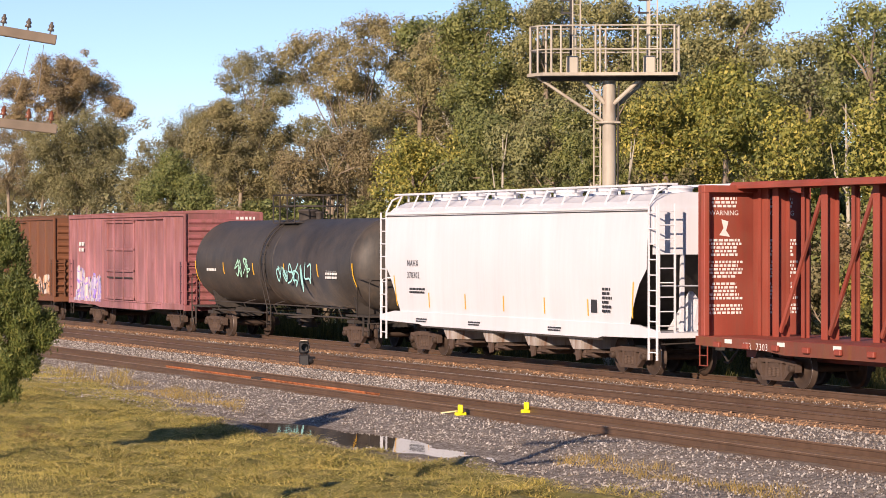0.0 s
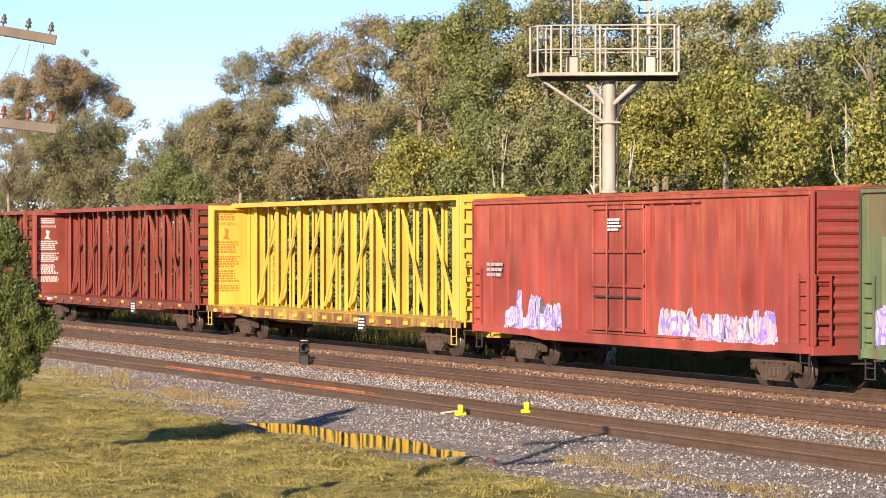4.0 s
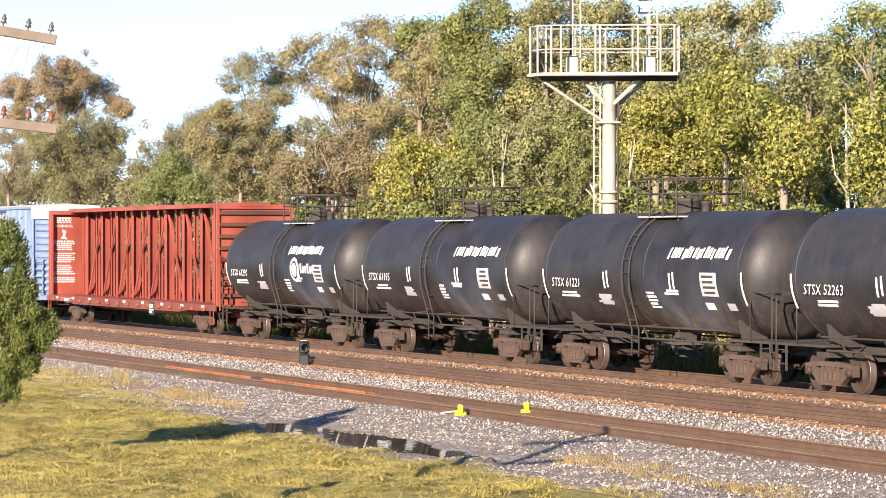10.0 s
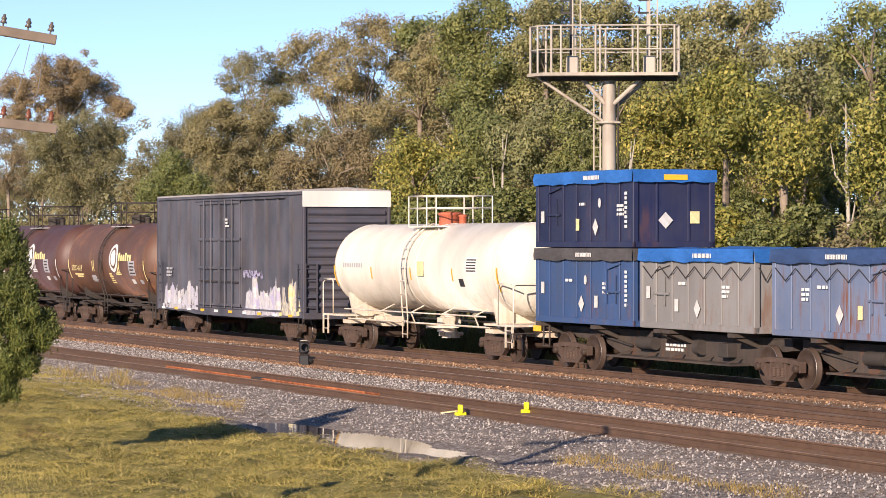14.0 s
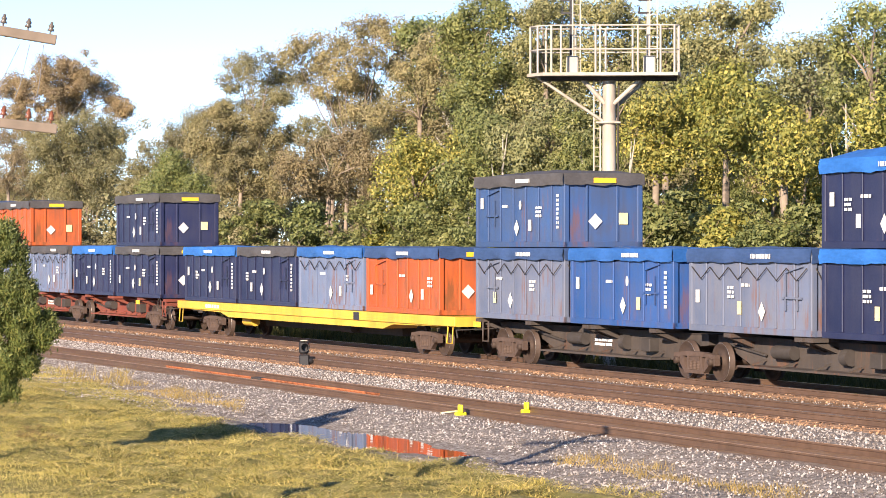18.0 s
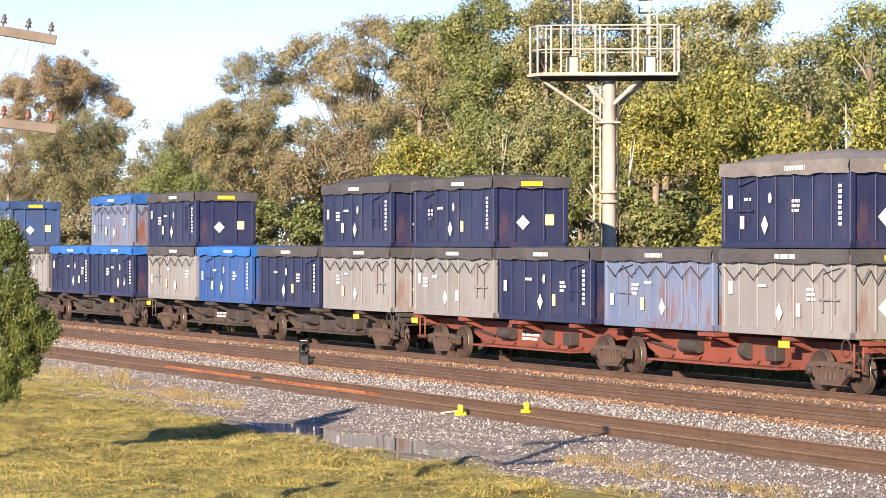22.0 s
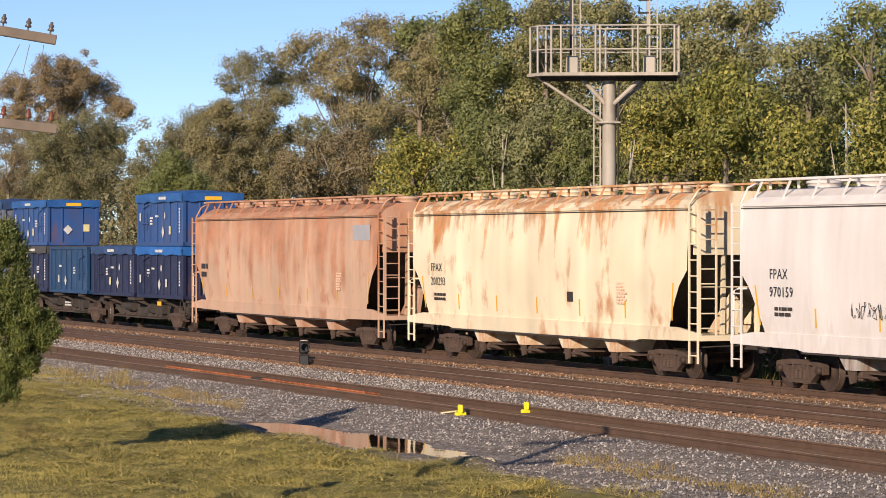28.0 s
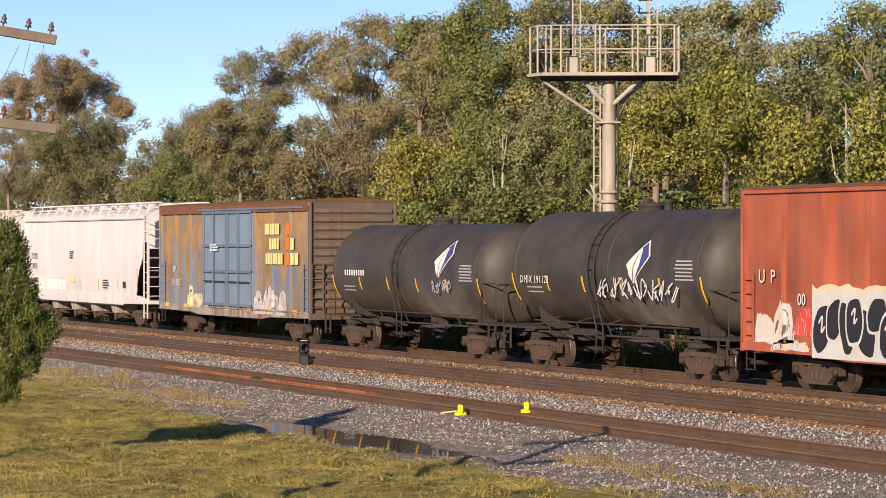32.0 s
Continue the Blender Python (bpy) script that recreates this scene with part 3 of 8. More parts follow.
TREE_KINDS = {}
for i, (nm, seed, h, spread, nl, lf, style, bark, low, sp) in enumerate([
        ("olive_a", 21, 13, 3.8, 24000, 0.085, "olive", M_bark, 0.55, 0.9), ("olive_b", 22, 13, 3.6, 22000, 0.085, "olive", M_bark, 0.6, 0.75),
        ("olive_c", 23, 12, 3.6, 21000, 0.092, "olive", M_bark, 0.3, 0.9),
        ("green_a", 24, 14, 3.0, 23000, 0.092, "green", M_bark, 0.2, 1.0), ("green_b", 25, 14, 2.8, 22000, 0.092, "green", M_birch, 0.25, 0.95),
        ("yellow_a", 26, 13, 2.6, 22000, 0.10, "yellow", M_bark, 0.25, 0.95), ("yellow_b", 27, 12.5, 2.8, 22000, 0.092, "yellow", M_bark, 0.2, 1.0),
        ("shrub_a", 28, 5, 1.9, 11000, 0.09, "green", M_bark, 0.05, 1.0), ("shrub_b", 29, 4.5, 2.0, 11000, 0.09, "olive", M_bark, 0.05, 1.0),
        ("shrub_c", 30, 4.5, 1.8, 11000, 0.09, "yellow", M_bark, 0.05, 1.0)]):
    TREE_KINDS[nm] = (h, *tree_meshes(seed, h, spread, nl, lf, style, bark, low, sp))
TREE_WORDS = {"olive": "tall tree with thinning olive-brown foliage beside the railway", "green": "dense dark green broadleaf tree beside the railway",
              "yellow": "green tree turning yellow with a pale trunk", "shrub": "bushy undergrowth below the trees"}


def plant(kind, x, y, height, turn, wide=1.0):
    h, wm, cm = TREE_KINDS[kind]
    k = height / h
    base = kind.split("_")[0]
    t = thing("shrub" if base == "shrub" else "tree", TREE_WORDS[base], "shrub" if base == "shrub" else "tree",
              Matrix.Translation((x, y, -0.45)) @ Matrix.Rotation(turn, 4, "Z") @ Matrix.Diagonal((k * wide, k * wide, k, 1)), "trackside trees")
    part("trunk", wm, None, t)
    part("crown", cm, None, t)
    return t


def seen_at(px, off):
    """Place along the track at which the line of sight px lies off metres across it."""
    tau = 8950 * (off / 33.5) / (px + 1360)
    return off * math.tan(TURN) - SPEED * tau


def rise(px, py, off):
    return 3.47 - (py - 430) * 8950 * (off / 33.5) / (px + 1360) / 245.6


def crowned_tree(label, style, stem_px, off, crowns, cover=2.4, leaf=0.066, bark=None, fork=0.5, seed=1, thick=0.16):
    """A tree whose limbs each carry one mass of foliage: crowns are (across, up, size) as seen from the lawn."""
    rnd = np.random.RandomState(seed)
    foot = Vector((seen_at(stem_px, off), off, -0.45))
    far = (foot - EYE).dot(AHEAD)
    m_px = far / LENS
    places = [(sight(px, py, far + rnd.uniform(-1.6, 1.6)) - foot, r * m_px) for px, py, r in crowns]
    low = min(p.z - r for p, r in places)
    high = max(p.z for p, r in places)
    mid = sum((p.x for p, r in places)) / len(places), sum((p.y for p, r in places)) / len(places)
    zf = max(0.6, low + (high - low) * fork * 0.6)
    top = Vector((mid[0] * 0.35, mid[1] * 0.35, zf))
    wood = Geo()
    bend = Vector((rnd.uniform(-0.25, 0.25), rnd.uniform(-0.25, 0.25), 0))
    wood.tube([(0, 0, -0.3), top * 0.35 + bend, top * 0.7 + bend * 0.5, top], [thick * 1.25, thick, thick * 0.85, thick * 0.72], 8)
    cs, rs = [], []
    total = 0.0
    for p, r in places:
        start = top if p.z > zf else Vector(top) * max(0.3, p.z / zf * 0.75)
        d = p - start
        side = Vector((rnd.uniform(-0.2, 0.2), rnd.uniform(-0.2, 0.2), 0.22)) * d.length
        w = thick * (0.26 + 0.2 * rnd.rand())
        wood.tube([start, start + d * 0.3 + side * 0.6, start + d * 0.68 + side * 0.45, p], [w, w * 0.75, w * 0.5, w * 0.25], 6)
        total += r * r
        for k in range(max(14, int(30 * (r / 1.3) ** 2))):
            v = Vector(rnd.randn(3)) * r * 0.62
            v.z *= 0.78
            if v.length > 1.35 * r:
                v *= 0.6
            cs.append(tuple(p + v))
            rs.append(0.22 + 0.62 * rnd.rand() ** 1.5)
            if k % 5 == 0:
                wood.tube([p - d * 0.12, p + v * 0.5 + Vector((0, 0, -0.05 * r)), p + v], [w * 0.3, w * 0.2, w * 0.07], 4)
    count = int(1.5 * cover * math.pi * total / (0.65 * leaf * leaf))
    t = thing("tree", label, "tree", foot, "trackside trees")
    part("trunk", wood, bark or M_bark, t)
    part("crown", fast_mesh("crown", leaf_cloud(rnd, cs, rs, count, leaf, 0.85), 3, LEAVES[style]), None, t)
    return t


W_RUSSET = "tall umbrella-crowned tree with thinning russet-brown foliage"
W_OLIVE = "round-crowned tree with olive-brown foliage beside the railway"
W_AIRY = "tall airy tree with bare forked limbs and olive foliage"
W_GREEN = "tall dense dark green broadleaf tree beside the railway"
W_PALE = "grey-green slender tree at the edge of the wood"
W_TURN = "leafy tree turning from green to bright yellow"
crowned_tree(W_RUSSET, "russet", 112, 58, [(25, 168, 30), (58, 152, 34), (98, 138, 36), (140, 136, 34), (174, 154, 28), (200, 178, 22), (219, 193, 15), (126, 178, 32), (82, 192, 28), (30, 205, 22)], 2.9, seed=101, fork=-0.2, thick=0.15)
crowned_tree(W_OLIVE, "olive", 140, 51, [(132, 242, 40), (172, 232, 32), (92, 262, 36), (186, 268, 28), (132, 298, 40), (84, 314, 32), (172, 312, 30), (120, 345, 36)], 2.5, seed=102)
crowned_tree("thin reddish-brown tree with much sky between its limbs", "russet", 15, 55, [(8, 235, 24), (24, 275, 22), (6, 312, 24), (40, 335, 22), (-20, 280, 26)], 1.5, seed=103)
crowned_tree("low spreading pale olive tree with open branches", "olive", 285, 53, [(262, 262, 20), (298, 240, 26), (332, 230, 28), (356, 212, 24), (272, 292, 26), (318, 272, 28), (240, 304, 20), (226, 330, 22), (255, 335, 24)], 2.0, seed=104)
crowned_tree(W_OLIVE, "olive", 425, 55, [(370, 228, 32), (400, 208, 28), (424, 240, 40), (462, 226, 30), (482, 262, 30), (396, 278, 38), (444, 292, 38), (350, 264, 28), (498, 296, 26), (410, 330, 36), (470, 335, 36)], 2.8, seed=105, fork=0.3)
crowned_tree(W_AIRY, "olive", 462, 57, [(450, 108, 24), (422, 122, 22), (480, 116, 22), (404, 152, 17), (440, 156, 24), (476, 160, 20), (500, 140, 18), (440, 190, 22), (392, 186, 16), (470, 196, 20), (500, 172, 14)], 2.5, seed=106, fork=-0.3, thick=0.11)
crowned_tree(W_AIRY, "olive", 612, 56, [(522, 90, 18), (550, 84, 25), (590, 78, 28), (630, 64, 28), (664, 48, 19), (692, 70, 25), (568, 114, 25), (610, 108, 27), (650, 100, 28), (690, 114, 25), (546, 136, 17), (722, 90, 22), (642, 148, 22), (724, 132, 22), (568, 165, 14), (606, 148, 20), (662, 178, 20), (592, 186, 14), (628, 196, 18)], 2.7, seed=107, fork=-0.75, thick=0.13)
crowned_tree(W_PALE, "olive", 745, 54, [(722, 134, 26), (760, 116, 28), (742, 168, 32), (782, 162, 32), (700, 192, 26), (762, 214, 34), (722, 242, 30), (776, 76, 20), (756, 92, 20), (672, 200, 20)], 2.3, seed=108)
crowned_tree(W_GREEN, "green", 850, 53, [(800, 52, 20), (828, 22, 22), (858, -8, 30), (880, 28, 22), (850, 62, 32), (815, 92, 30), (868, 100, 32), (900, 96, 24), (842, 134, 34), (890, 150, 34), (818, 172, 32), (870, 190, 34)], 2.8, leaf=0.075, seed=109, fork=0.3)
crowned_tree("bushy russet-brown tree low at the edge of the wood", "russet", 580, 50, [(540, 296, 34), (600, 284, 34), (650, 292, 32), (516, 328, 28), (582, 326, 36), (640, 335, 32), (560, 258, 24), (625, 250, 22)], 2.4, seed=110)
crowned_tree("bright green leafy tree among brown ones", "green", 300, 48, [(302, 318, 34), (276, 344, 26), (332, 330, 30), (312, 290, 22), (340, 355, 30)], 3.0, seed=111)
crowned_tree(W_TURN, "yellow", 730, 48, [(732, 262, 30), (762, 288, 32), (708, 310, 32), (690, 342, 28), (745, 330, 34), (790, 325, 34), (820, 280, 30)], 2.6, leaf=0.075, seed=112)
crowned_tree(W_PALE, "pale", 965, 55, [(932, 36, 24), (960, 18, 24), (1006, 22, 24), (984, 62, 34), (940, 84, 34), (1000, 112, 36), (950, 142, 38), (1010, 165, 36), (920, 185, 34)], 2.3, leaf=0.075, seed=113)
crowned_tree(W_PALE, "pale", 1085, 54, [(1060, 28, 24), (1090, 16, 22), (1116, 42, 24), (1060, 84, 34), (1112, 98, 34), (1076, 150, 38), (1130, 160, 36), (1040, 130, 30)], 2.3, leaf=0.075, seed=114)
crowned_tree(W_OLIVE, "pale", 1175, 53, [(1162, 50, 24), (1196, 44, 22), (1150, 98, 32), (1192, 100, 34), (1170, 150, 38), (1215, 140, 32)], 2.3, leaf=0.075, seed=115)
crowned_tree(W_PALE, "pale", 1285, 54, [(1240, 36, 20), (1270, 18, 18), (1300, 40, 22), (1236, 80, 30), (1280, 86, 34), (1330, 28, 15), (1350, 14, 13), (1336, 60, 24), (1310, 112, 34), (1262, 130, 34), (1352, 98, 24), (1340, 150, 32)], 2.3, leaf=0.075, seed=116)
crowned_tree(W_PALE, "pale", 1430, 54, [(1384, 106, 16), (1410, 94, 19), (1438, 82, 17), (1465, 92, 19), (1396, 140, 30), (1440, 130, 32), (1480, 132, 26), (1420, 182, 34), (1465, 185, 30)], 2.3, leaf=0.075, seed=117)
crowned_tree(W_PALE, "green", 1550, 54, [(1490, 56, 17), (1524, 30, 20), (1556, 28, 22), (1496, 88, 20), (1546, 84, 28), (1576, 60, 28), (1594, 104, 32), (1556, 148, 26), (1480, 170, 26), (1530, 190, 30)], 2.3, leaf=0.075, seed=118)
crowned_tree(W_TURN, "yellow", 1285, 49, [(1255, 152, 26), (1290, 142, 30), (1320, 168, 30), (1250, 194, 32), (1290, 204, 38), (1330, 214, 34), (1266, 250, 36), (1310, 262, 36)], 2.3, leaf=0.078, seed=119)
crowned_tree(W_TURN, "yellow", 1385, 47.5, [(1382, 214, 22), (1376, 244, 28), (1404, 250, 26), (1366, 280, 30), (1398, 292, 30), (1376, 322, 30), (1425, 290, 22)], 2.3, leaf=0.078, seed=120)
crowned_tree(W_TURN, "yellow", 1555, 48, [(1530, 236, 32), (1562, 202, 32), (1578, 262, 34), (1540, 282, 32), (1575, 320, 32), (1530, 325, 28)], 2.3, leaf=0.078, seed=121)
crowned_tree("bright green sunlit tree behind the signal mast", "yellow", 1160, 48.5, [(1150, 198, 32), (1182, 230, 34), (1130, 250, 34), (1160, 282, 34), (1204, 262, 34), (1186, 190, 28)], 2.3, leaf=0.075, seed=122)
crowned_tree("grey-green bushy tree at the wood's edge", "pale", 980, 49, [(976, 205, 36), (1010, 240, 36), (945, 245, 36), (985, 285, 38), (930, 290, 34), (1035, 285, 34), (905, 240, 30)], 2.3, leaf=0.075, seed=123)
crowned_tree(W_GREEN, "green", 868, 48.5, [(860, 232, 34), (830, 225, 30), (895, 275, 34), (850, 290, 36), (815, 320, 34), (875, 330, 34)], 2.8, leaf=0.075, seed=124)

crowned_tree(W_OLIVE, "olive", 585, 60, [(545, 218, 22), (582, 238, 28), (640, 205, 20), (656, 236, 28), (604, 214, 16), (516, 240, 20), (692, 226, 28), (560, 275, 30), (640, 275, 30)], 2.0, seed=125)
crowned_tree(W_OLIVE, "olive", 60, 62, [(50, 215, 24), (150, 205, 22), (200, 290, 20), (60, 250, 26), (20, 350, 30), (230, 345, 26)], 1.6, seed=126)

rt = random.Random(5)
for kind, px, py, off, wide in [
        ("olive_b", -45, 210, 60, 1.1), ("olive_b", 60, 205, 63, 1.0), ("olive_c", 112, 200, 64, 1.0), ("olive_b", 165, 215, 62, 1.0), ("olive_b", 265, 300, 64, 1.2), ("olive_c", 325, 262, 62, 1.1), ("olive_a", 395, 225, 64, 1.0),
        ("olive_b", 465, 215, 62, 0.9), ("olive_c", 545, 245, 62, 1.1), ("olive_b", 620, 235, 63, 1.1), ("olive_c", 690, 150, 62, 1.0), ("olive_b", 745, 105, 60, 0.9), ("green_a", 795, 90, 60, 1.0), ("green_b", 845, 20, 60, 1.0),
        ("green_a", 905, 105, 60, 0.9), ("olive_c", 955, 60, 60, 0.9), ("green_a", 1005, 60, 60, 1.0), ("olive_b", 1050, 55, 62, 1.0), ("olive_c", 1095, 50, 60, 0.9), ("green_b", 1140, 80, 62, 1.0), ("green_a", 1185, 75, 60, 1.0), ("olive_c", 1235, 70, 60, 0.9),
        ("green_a", 1275, 55, 61, 0.9), ("green_b", 1335, 65, 60, 0.8), ("olive_c", 1370, 130, 60, 0.9), ("green_a", 1415, 120, 60, 0.9), ("olive_a", 1460, 115, 62, 0.9), ("green_a", 1555, 65, 60, 0.9), ("green_b", 1600, 70, 62, 1.1),
        ("green_b", 790, 235, 50, 1.0), ("olive_c", 915, 170, 50, 1.0), ("green_a", 1045, 190, 50, 1.0), ("green_b", 1090, 225, 49, 0.9), ("yellow_b", 1225, 180, 51, 0.9), ("green_a", 1340, 150, 52, 0.9), ("yellow_a", 1440, 200, 51, 0.9), ("green_b", 1500, 205, 53, 0.9)]:
    plant(kind, seen_at(px, off), off, rise(px, py, off) + 0.45, rt.random() * 6.28, wide)
for i in range(52):
    px = -60 + i * 33 + rt.uniform(-12, 12)
    off = rt.uniform(44.5, 48)
    kind = rt.choice(("shrub_a", "shrub_b", "shrub_a", "shrub_b", "shrub_c") if px > 700 else ("shrub_b", "shrub_b", "shrub_a"))
    plant(kind, seen_at(px, off), off, rt.uniform(3.6, 6.4), rt.random() * 6.28, 1.15)
for px, py0, py1, px1, off in ((1508, 330, 185, 1492, 47.5), (1100, 372, 250, 1113, 47.0), (893, 340, 235, 886, 47.4)):
    x0, x1 = seen_at(px, off), seen_at(px1, off)
    z1 = rise(px1, py1, off)
    bt = thing("birch_stem", "bare pale leaning birch stem at the wood's edge", "tree", (x0, off, -0.45), "trackside trees")
    part("trunk", Geo().tube([(0, 0, -0.2), ((x1 - x0) * 0.3 - 0.1, 0.1, z1 * 0.35), ((x1 - x0) * 0.75 + 0.1, 0, z1 * 0.75), (x1 - x0, 0.1, z1 + 0.45)], [0.09, 0.08, 0.06, 0.02], 8), M_birch, bt)
    for k, s_ in ((0.5, 1), (0.66, -1), (0.8, 1)):
        bx, bz = (x1 - x0) * k, (z1 + 0.45) * k
        part("limb", Geo().tube([(bx, 0.05, bz), (bx + s_ * 0.5, -0.1, bz + 0.6), (bx + s_ * 0.8, -0.1, bz + 1.6)], [0.05, 0.035, 0.012], 6), M_birch, bt)
far = Geo()
wood_pts = leaf_cloud(np.random.RandomState(77), [(-330 + 4.1 * i, 66 + 3 * math.sin(i * 1.7), 3.4 + 1.9 * math.sin(i * 0.9) + 0.02 * i) for i in range(80)], [4.2] * 80, 60000, 0.22, 0.95)
tagged(new("far_wood", fast_mesh("far_wood", wood_pts, 3, LEAVES["olive"])), "dense dim woodland behind the trackside trees", "woodland", kind="stuff")


# ---- rolling stock ----
M_cast = plain("cast_steel_dusty", (0.076, 0.050, 0.038), 0.85, 0.1, 0.35, 8, 0.5)
M_wheel = plain("wheel_steel", (0.06, 0.040, 0.030), 0.7, 0.3, 0.3, 8)
M_tread = plain("wheel_tread", (0.33, 0.30, 0.28), 0.4, 0.85, 0.1, 8)
P_dusty = paint("dusty_pale_steel", (0.46, 0.42, 0.39), 0.7, 0.3, 0.25)
M_under = plain("underframe_black", (0.045, 0.038, 0.034), 0.8, 0.1, 0.4, 4, 0.4)
M_black = paint("black_paint", (0.022, 0.022, 0.024), 0.42, 0.2, 0.03)
M_white_mark = plain("white_lettering", (0.64, 0.64, 0.62), 0.6, 0, 0.08)
M_dark_mark = plain("black_lettering", (0.03, 0.03, 0.035), 0.6, 0, 0.1)
M_yellow_mark = plain("yellow_reflector", (0.75, 0.42, 0.03), 0.5, 0, 0.12)
M_cream_mark = plain("cream_lettering", (0.75, 0.62, 0.28), 0.6, 0, 0.12)
M_orange_mark = plain("orange_marking", (0.75, 0.16, 0.03), 0.6, 0, 0.12)

WHEEL_R = 0.482
WHEELBASE = 1.80
W_PROF = [(-0.07, 0.10), (-0.07, 0.16), (-0.03, 0.18), (-0.02, 0.36), (-0.055, 0.40), (-0.068, WHEEL_R - 0.016), (-0.07, WHEEL_R - 0.006), (-0.065, WHEEL_R), (0.055, WHEEL_R + 0.004), (0.06, WHEEL_R + 0.028),
          (0.085, WHEEL_R + 0.028), (0.085, 0.41), (0.02, 0.37), (0.02, 0.18), (0.06, 0.16), (0.06, 0.10)]


def wheelset_mesh():
    g = Geo()
    for s in (-1, 1):
        g.lathe([(s * (0.753 - a), r) for a, r in W_PROF], 28, "y")
        g.lathe([(s * 1.17, 0.001), (s * 1.17, 0.07), (s * 1.15, 0.095), (s * 0.98, 0.10), (s * 0.95, 0.075), (s * 0.83, 0.075)], 14, "y")
        g.rod((0, s * 1.168, 0.045), (0, s * 1.185, 0.045), 0.014, 6)
        g.rod((0.04, s * 1.168, -0.025), (0.04, s * 1.185, -0.025), 0.014, 6)
        g.rod((-0.04, s * 1.168, -0.025), (-0.04, s * 1.185, -0.025), 0.014, 6)
    g.rod((0, -0.85, 0), (0, 0.85, 0), 0.08, 12)
    me = g.mesh("wheelset", M_wheel)
    me.materials.append(M_tread)
    for p in me.polygons:
        if math.hypot(p.center.x, p.center.z) > WHEEL_R - 0.012 and abs(p.center.y) > 0.812:
            p.material_index = 1
    return me


def side_frame_mesh():
    """A cast three-piece-truck side frame with its window and pedestals."""
    g = Geo()
    h = WHEELBASE / 2
    top = [(-h - 0.2, 0.56), (-h - 0.17, 0.66), (-0.45, 0.72), (0.45, 0.72), (h + 0.17, 0.66), (h + 0.2, 0.56), (0.5, 0.60), (-0.5, 0.60)]
    g.prism(top, 0.935, 1.09, "y")
    for s in (-1, 1):
        g.prism([(s * (h + 0.20), 0.57), (s * (h + 0.20), 0.40), (s * (h + 0.12), 0.38), (s * (h + 0.115), 0.57)], 0.94, 1.085, "y")
        g.prism([(s * (h - 0.12), 0.62), (s * (h - 0.13), 0.40), (s * 0.50, 0.19), (s * 0.36, 0.19), (s * 0.52, 0.34), (s * (h - 0.30), 0.62)], 0.94, 1.085, "y")
        g.prism([(s * 0.30, 0.62), (s * 0.38, 0.62), (s * 0.42, 0.24), (s * 0.30, 0.24)], 0.945, 1.08, "y")
        g.box(s * (h - 0.1), s * (h + 0.1), 0.93, 1.10, 0.555, 0.60)
    g.prism([(-0.52, 0.26), (-0.5, 0.17), (0.5, 0.17), (0.52, 0.26)], 0.925, 1.10, "y")
    return g.mesh("side_frame", M_cast)


def spring_mesh():
    prof = []
    for i in range(6):
        z = 0.26 + 0.2 * i / 5
        prof += [(z, 0.055), (z + 0.018, 0.08), (z + 0.03, 0.055)]
    return Geo().lathe(prof, 8, "z", (0, 1.05, 0)).mesh("spring", M_cast)


def bolster_mesh():
    g = Geo()
    g.prism([(-0.24, 0.46), (0.24, 0.46), (0.22, 0.62), (-0.22, 0.62)], -1.07, 1.07, "y")
    g.rod((0, 0, 0.62), (0, 0, 0.78), 0.2, 16)
    for s in (-1, 1):
        g.bar((s * 0.36, -0.72, 0.42), (s * 0.36, 0.72, 0.42), 0.06, 0.11)
        for q in (-1, 1):
            g.box(s * 0.37, s * 0.43, q * 0.753 - 0.05, q * 0.753 + 0.05, 0.28, 0.6)
    return g.mesh("bogie", M_cast)


ME_WHEELSET, ME_SIDE, ME_SPRING, ME_BOLSTER = wheelset_mesh(), side_frame_mesh(), spring_mesh(), bolster_mesh()
HALF_TURN = Matrix.Rotation(math.pi, 4, "Z")


def bogie(car, x):
    b = part("bogie", ME_BOLSTER, None, car, at=(x, 0, 0))
    part("side_frame", ME_SIDE, None, b)
    part("side_frame", ME_SIDE, None, b, at=HALF_TURN)
    for dx in (-0.2, 0.0, 0.2):
        part("spring", ME_SPRING, None, b, at=(dx, 0, 0))
        part("spring", ME_SPRING, None, b, at=Matrix.Translation((dx, 0, 0)) @ HALF_TURN)
    for s in (-1, 1):
        w = part("wheelset", ME_WHEELSET, None, b)
        w.matrix_parent_inverse = Matrix.Translation((s * WHEELBASE / 2, 0, WHEEL_R))
        WHEELS.append(w)


def coupler_mesh():
    g = Geo()
    g.box(-0.1, 0.75, -0.075, 0.075, 0.78, 0.94, c=0.02)
    g.prism([(0.72, -0.13), (0.98, -0.16), (1.02, -0.02), (0.9, 0.02), (0.86, 0.14), (0.72, 0.13)], 0.72, 1.0, "z")
    g.tube([(0.1, 0.25, 0.85), (0.35, 0.27, 0.66), (0.75, 0.22, 0.42), (1.0, 0.2, 0.45)], 0.03)
    g.bar((0.05, -1.45, 0.86), (0.05, 0, 0.9), 0.03, 0.03)
    g.bar((0.05, -1.45, 0.86), (0.2, -1.47, 0.62), 0.03, 0.03)
    return g.mesh("coupler", M_under)


ME_COUPLER = coupler_mesh()


def couplers(car, half):
    part("coupler", ME_COUPLER, None, car, at=(half - 0.35, 0, 0))
    part("coupler", ME_COUPLER, None, car, at=Matrix.Translation((-half + 0.35, 0, 0)) @ HALF_TURN)


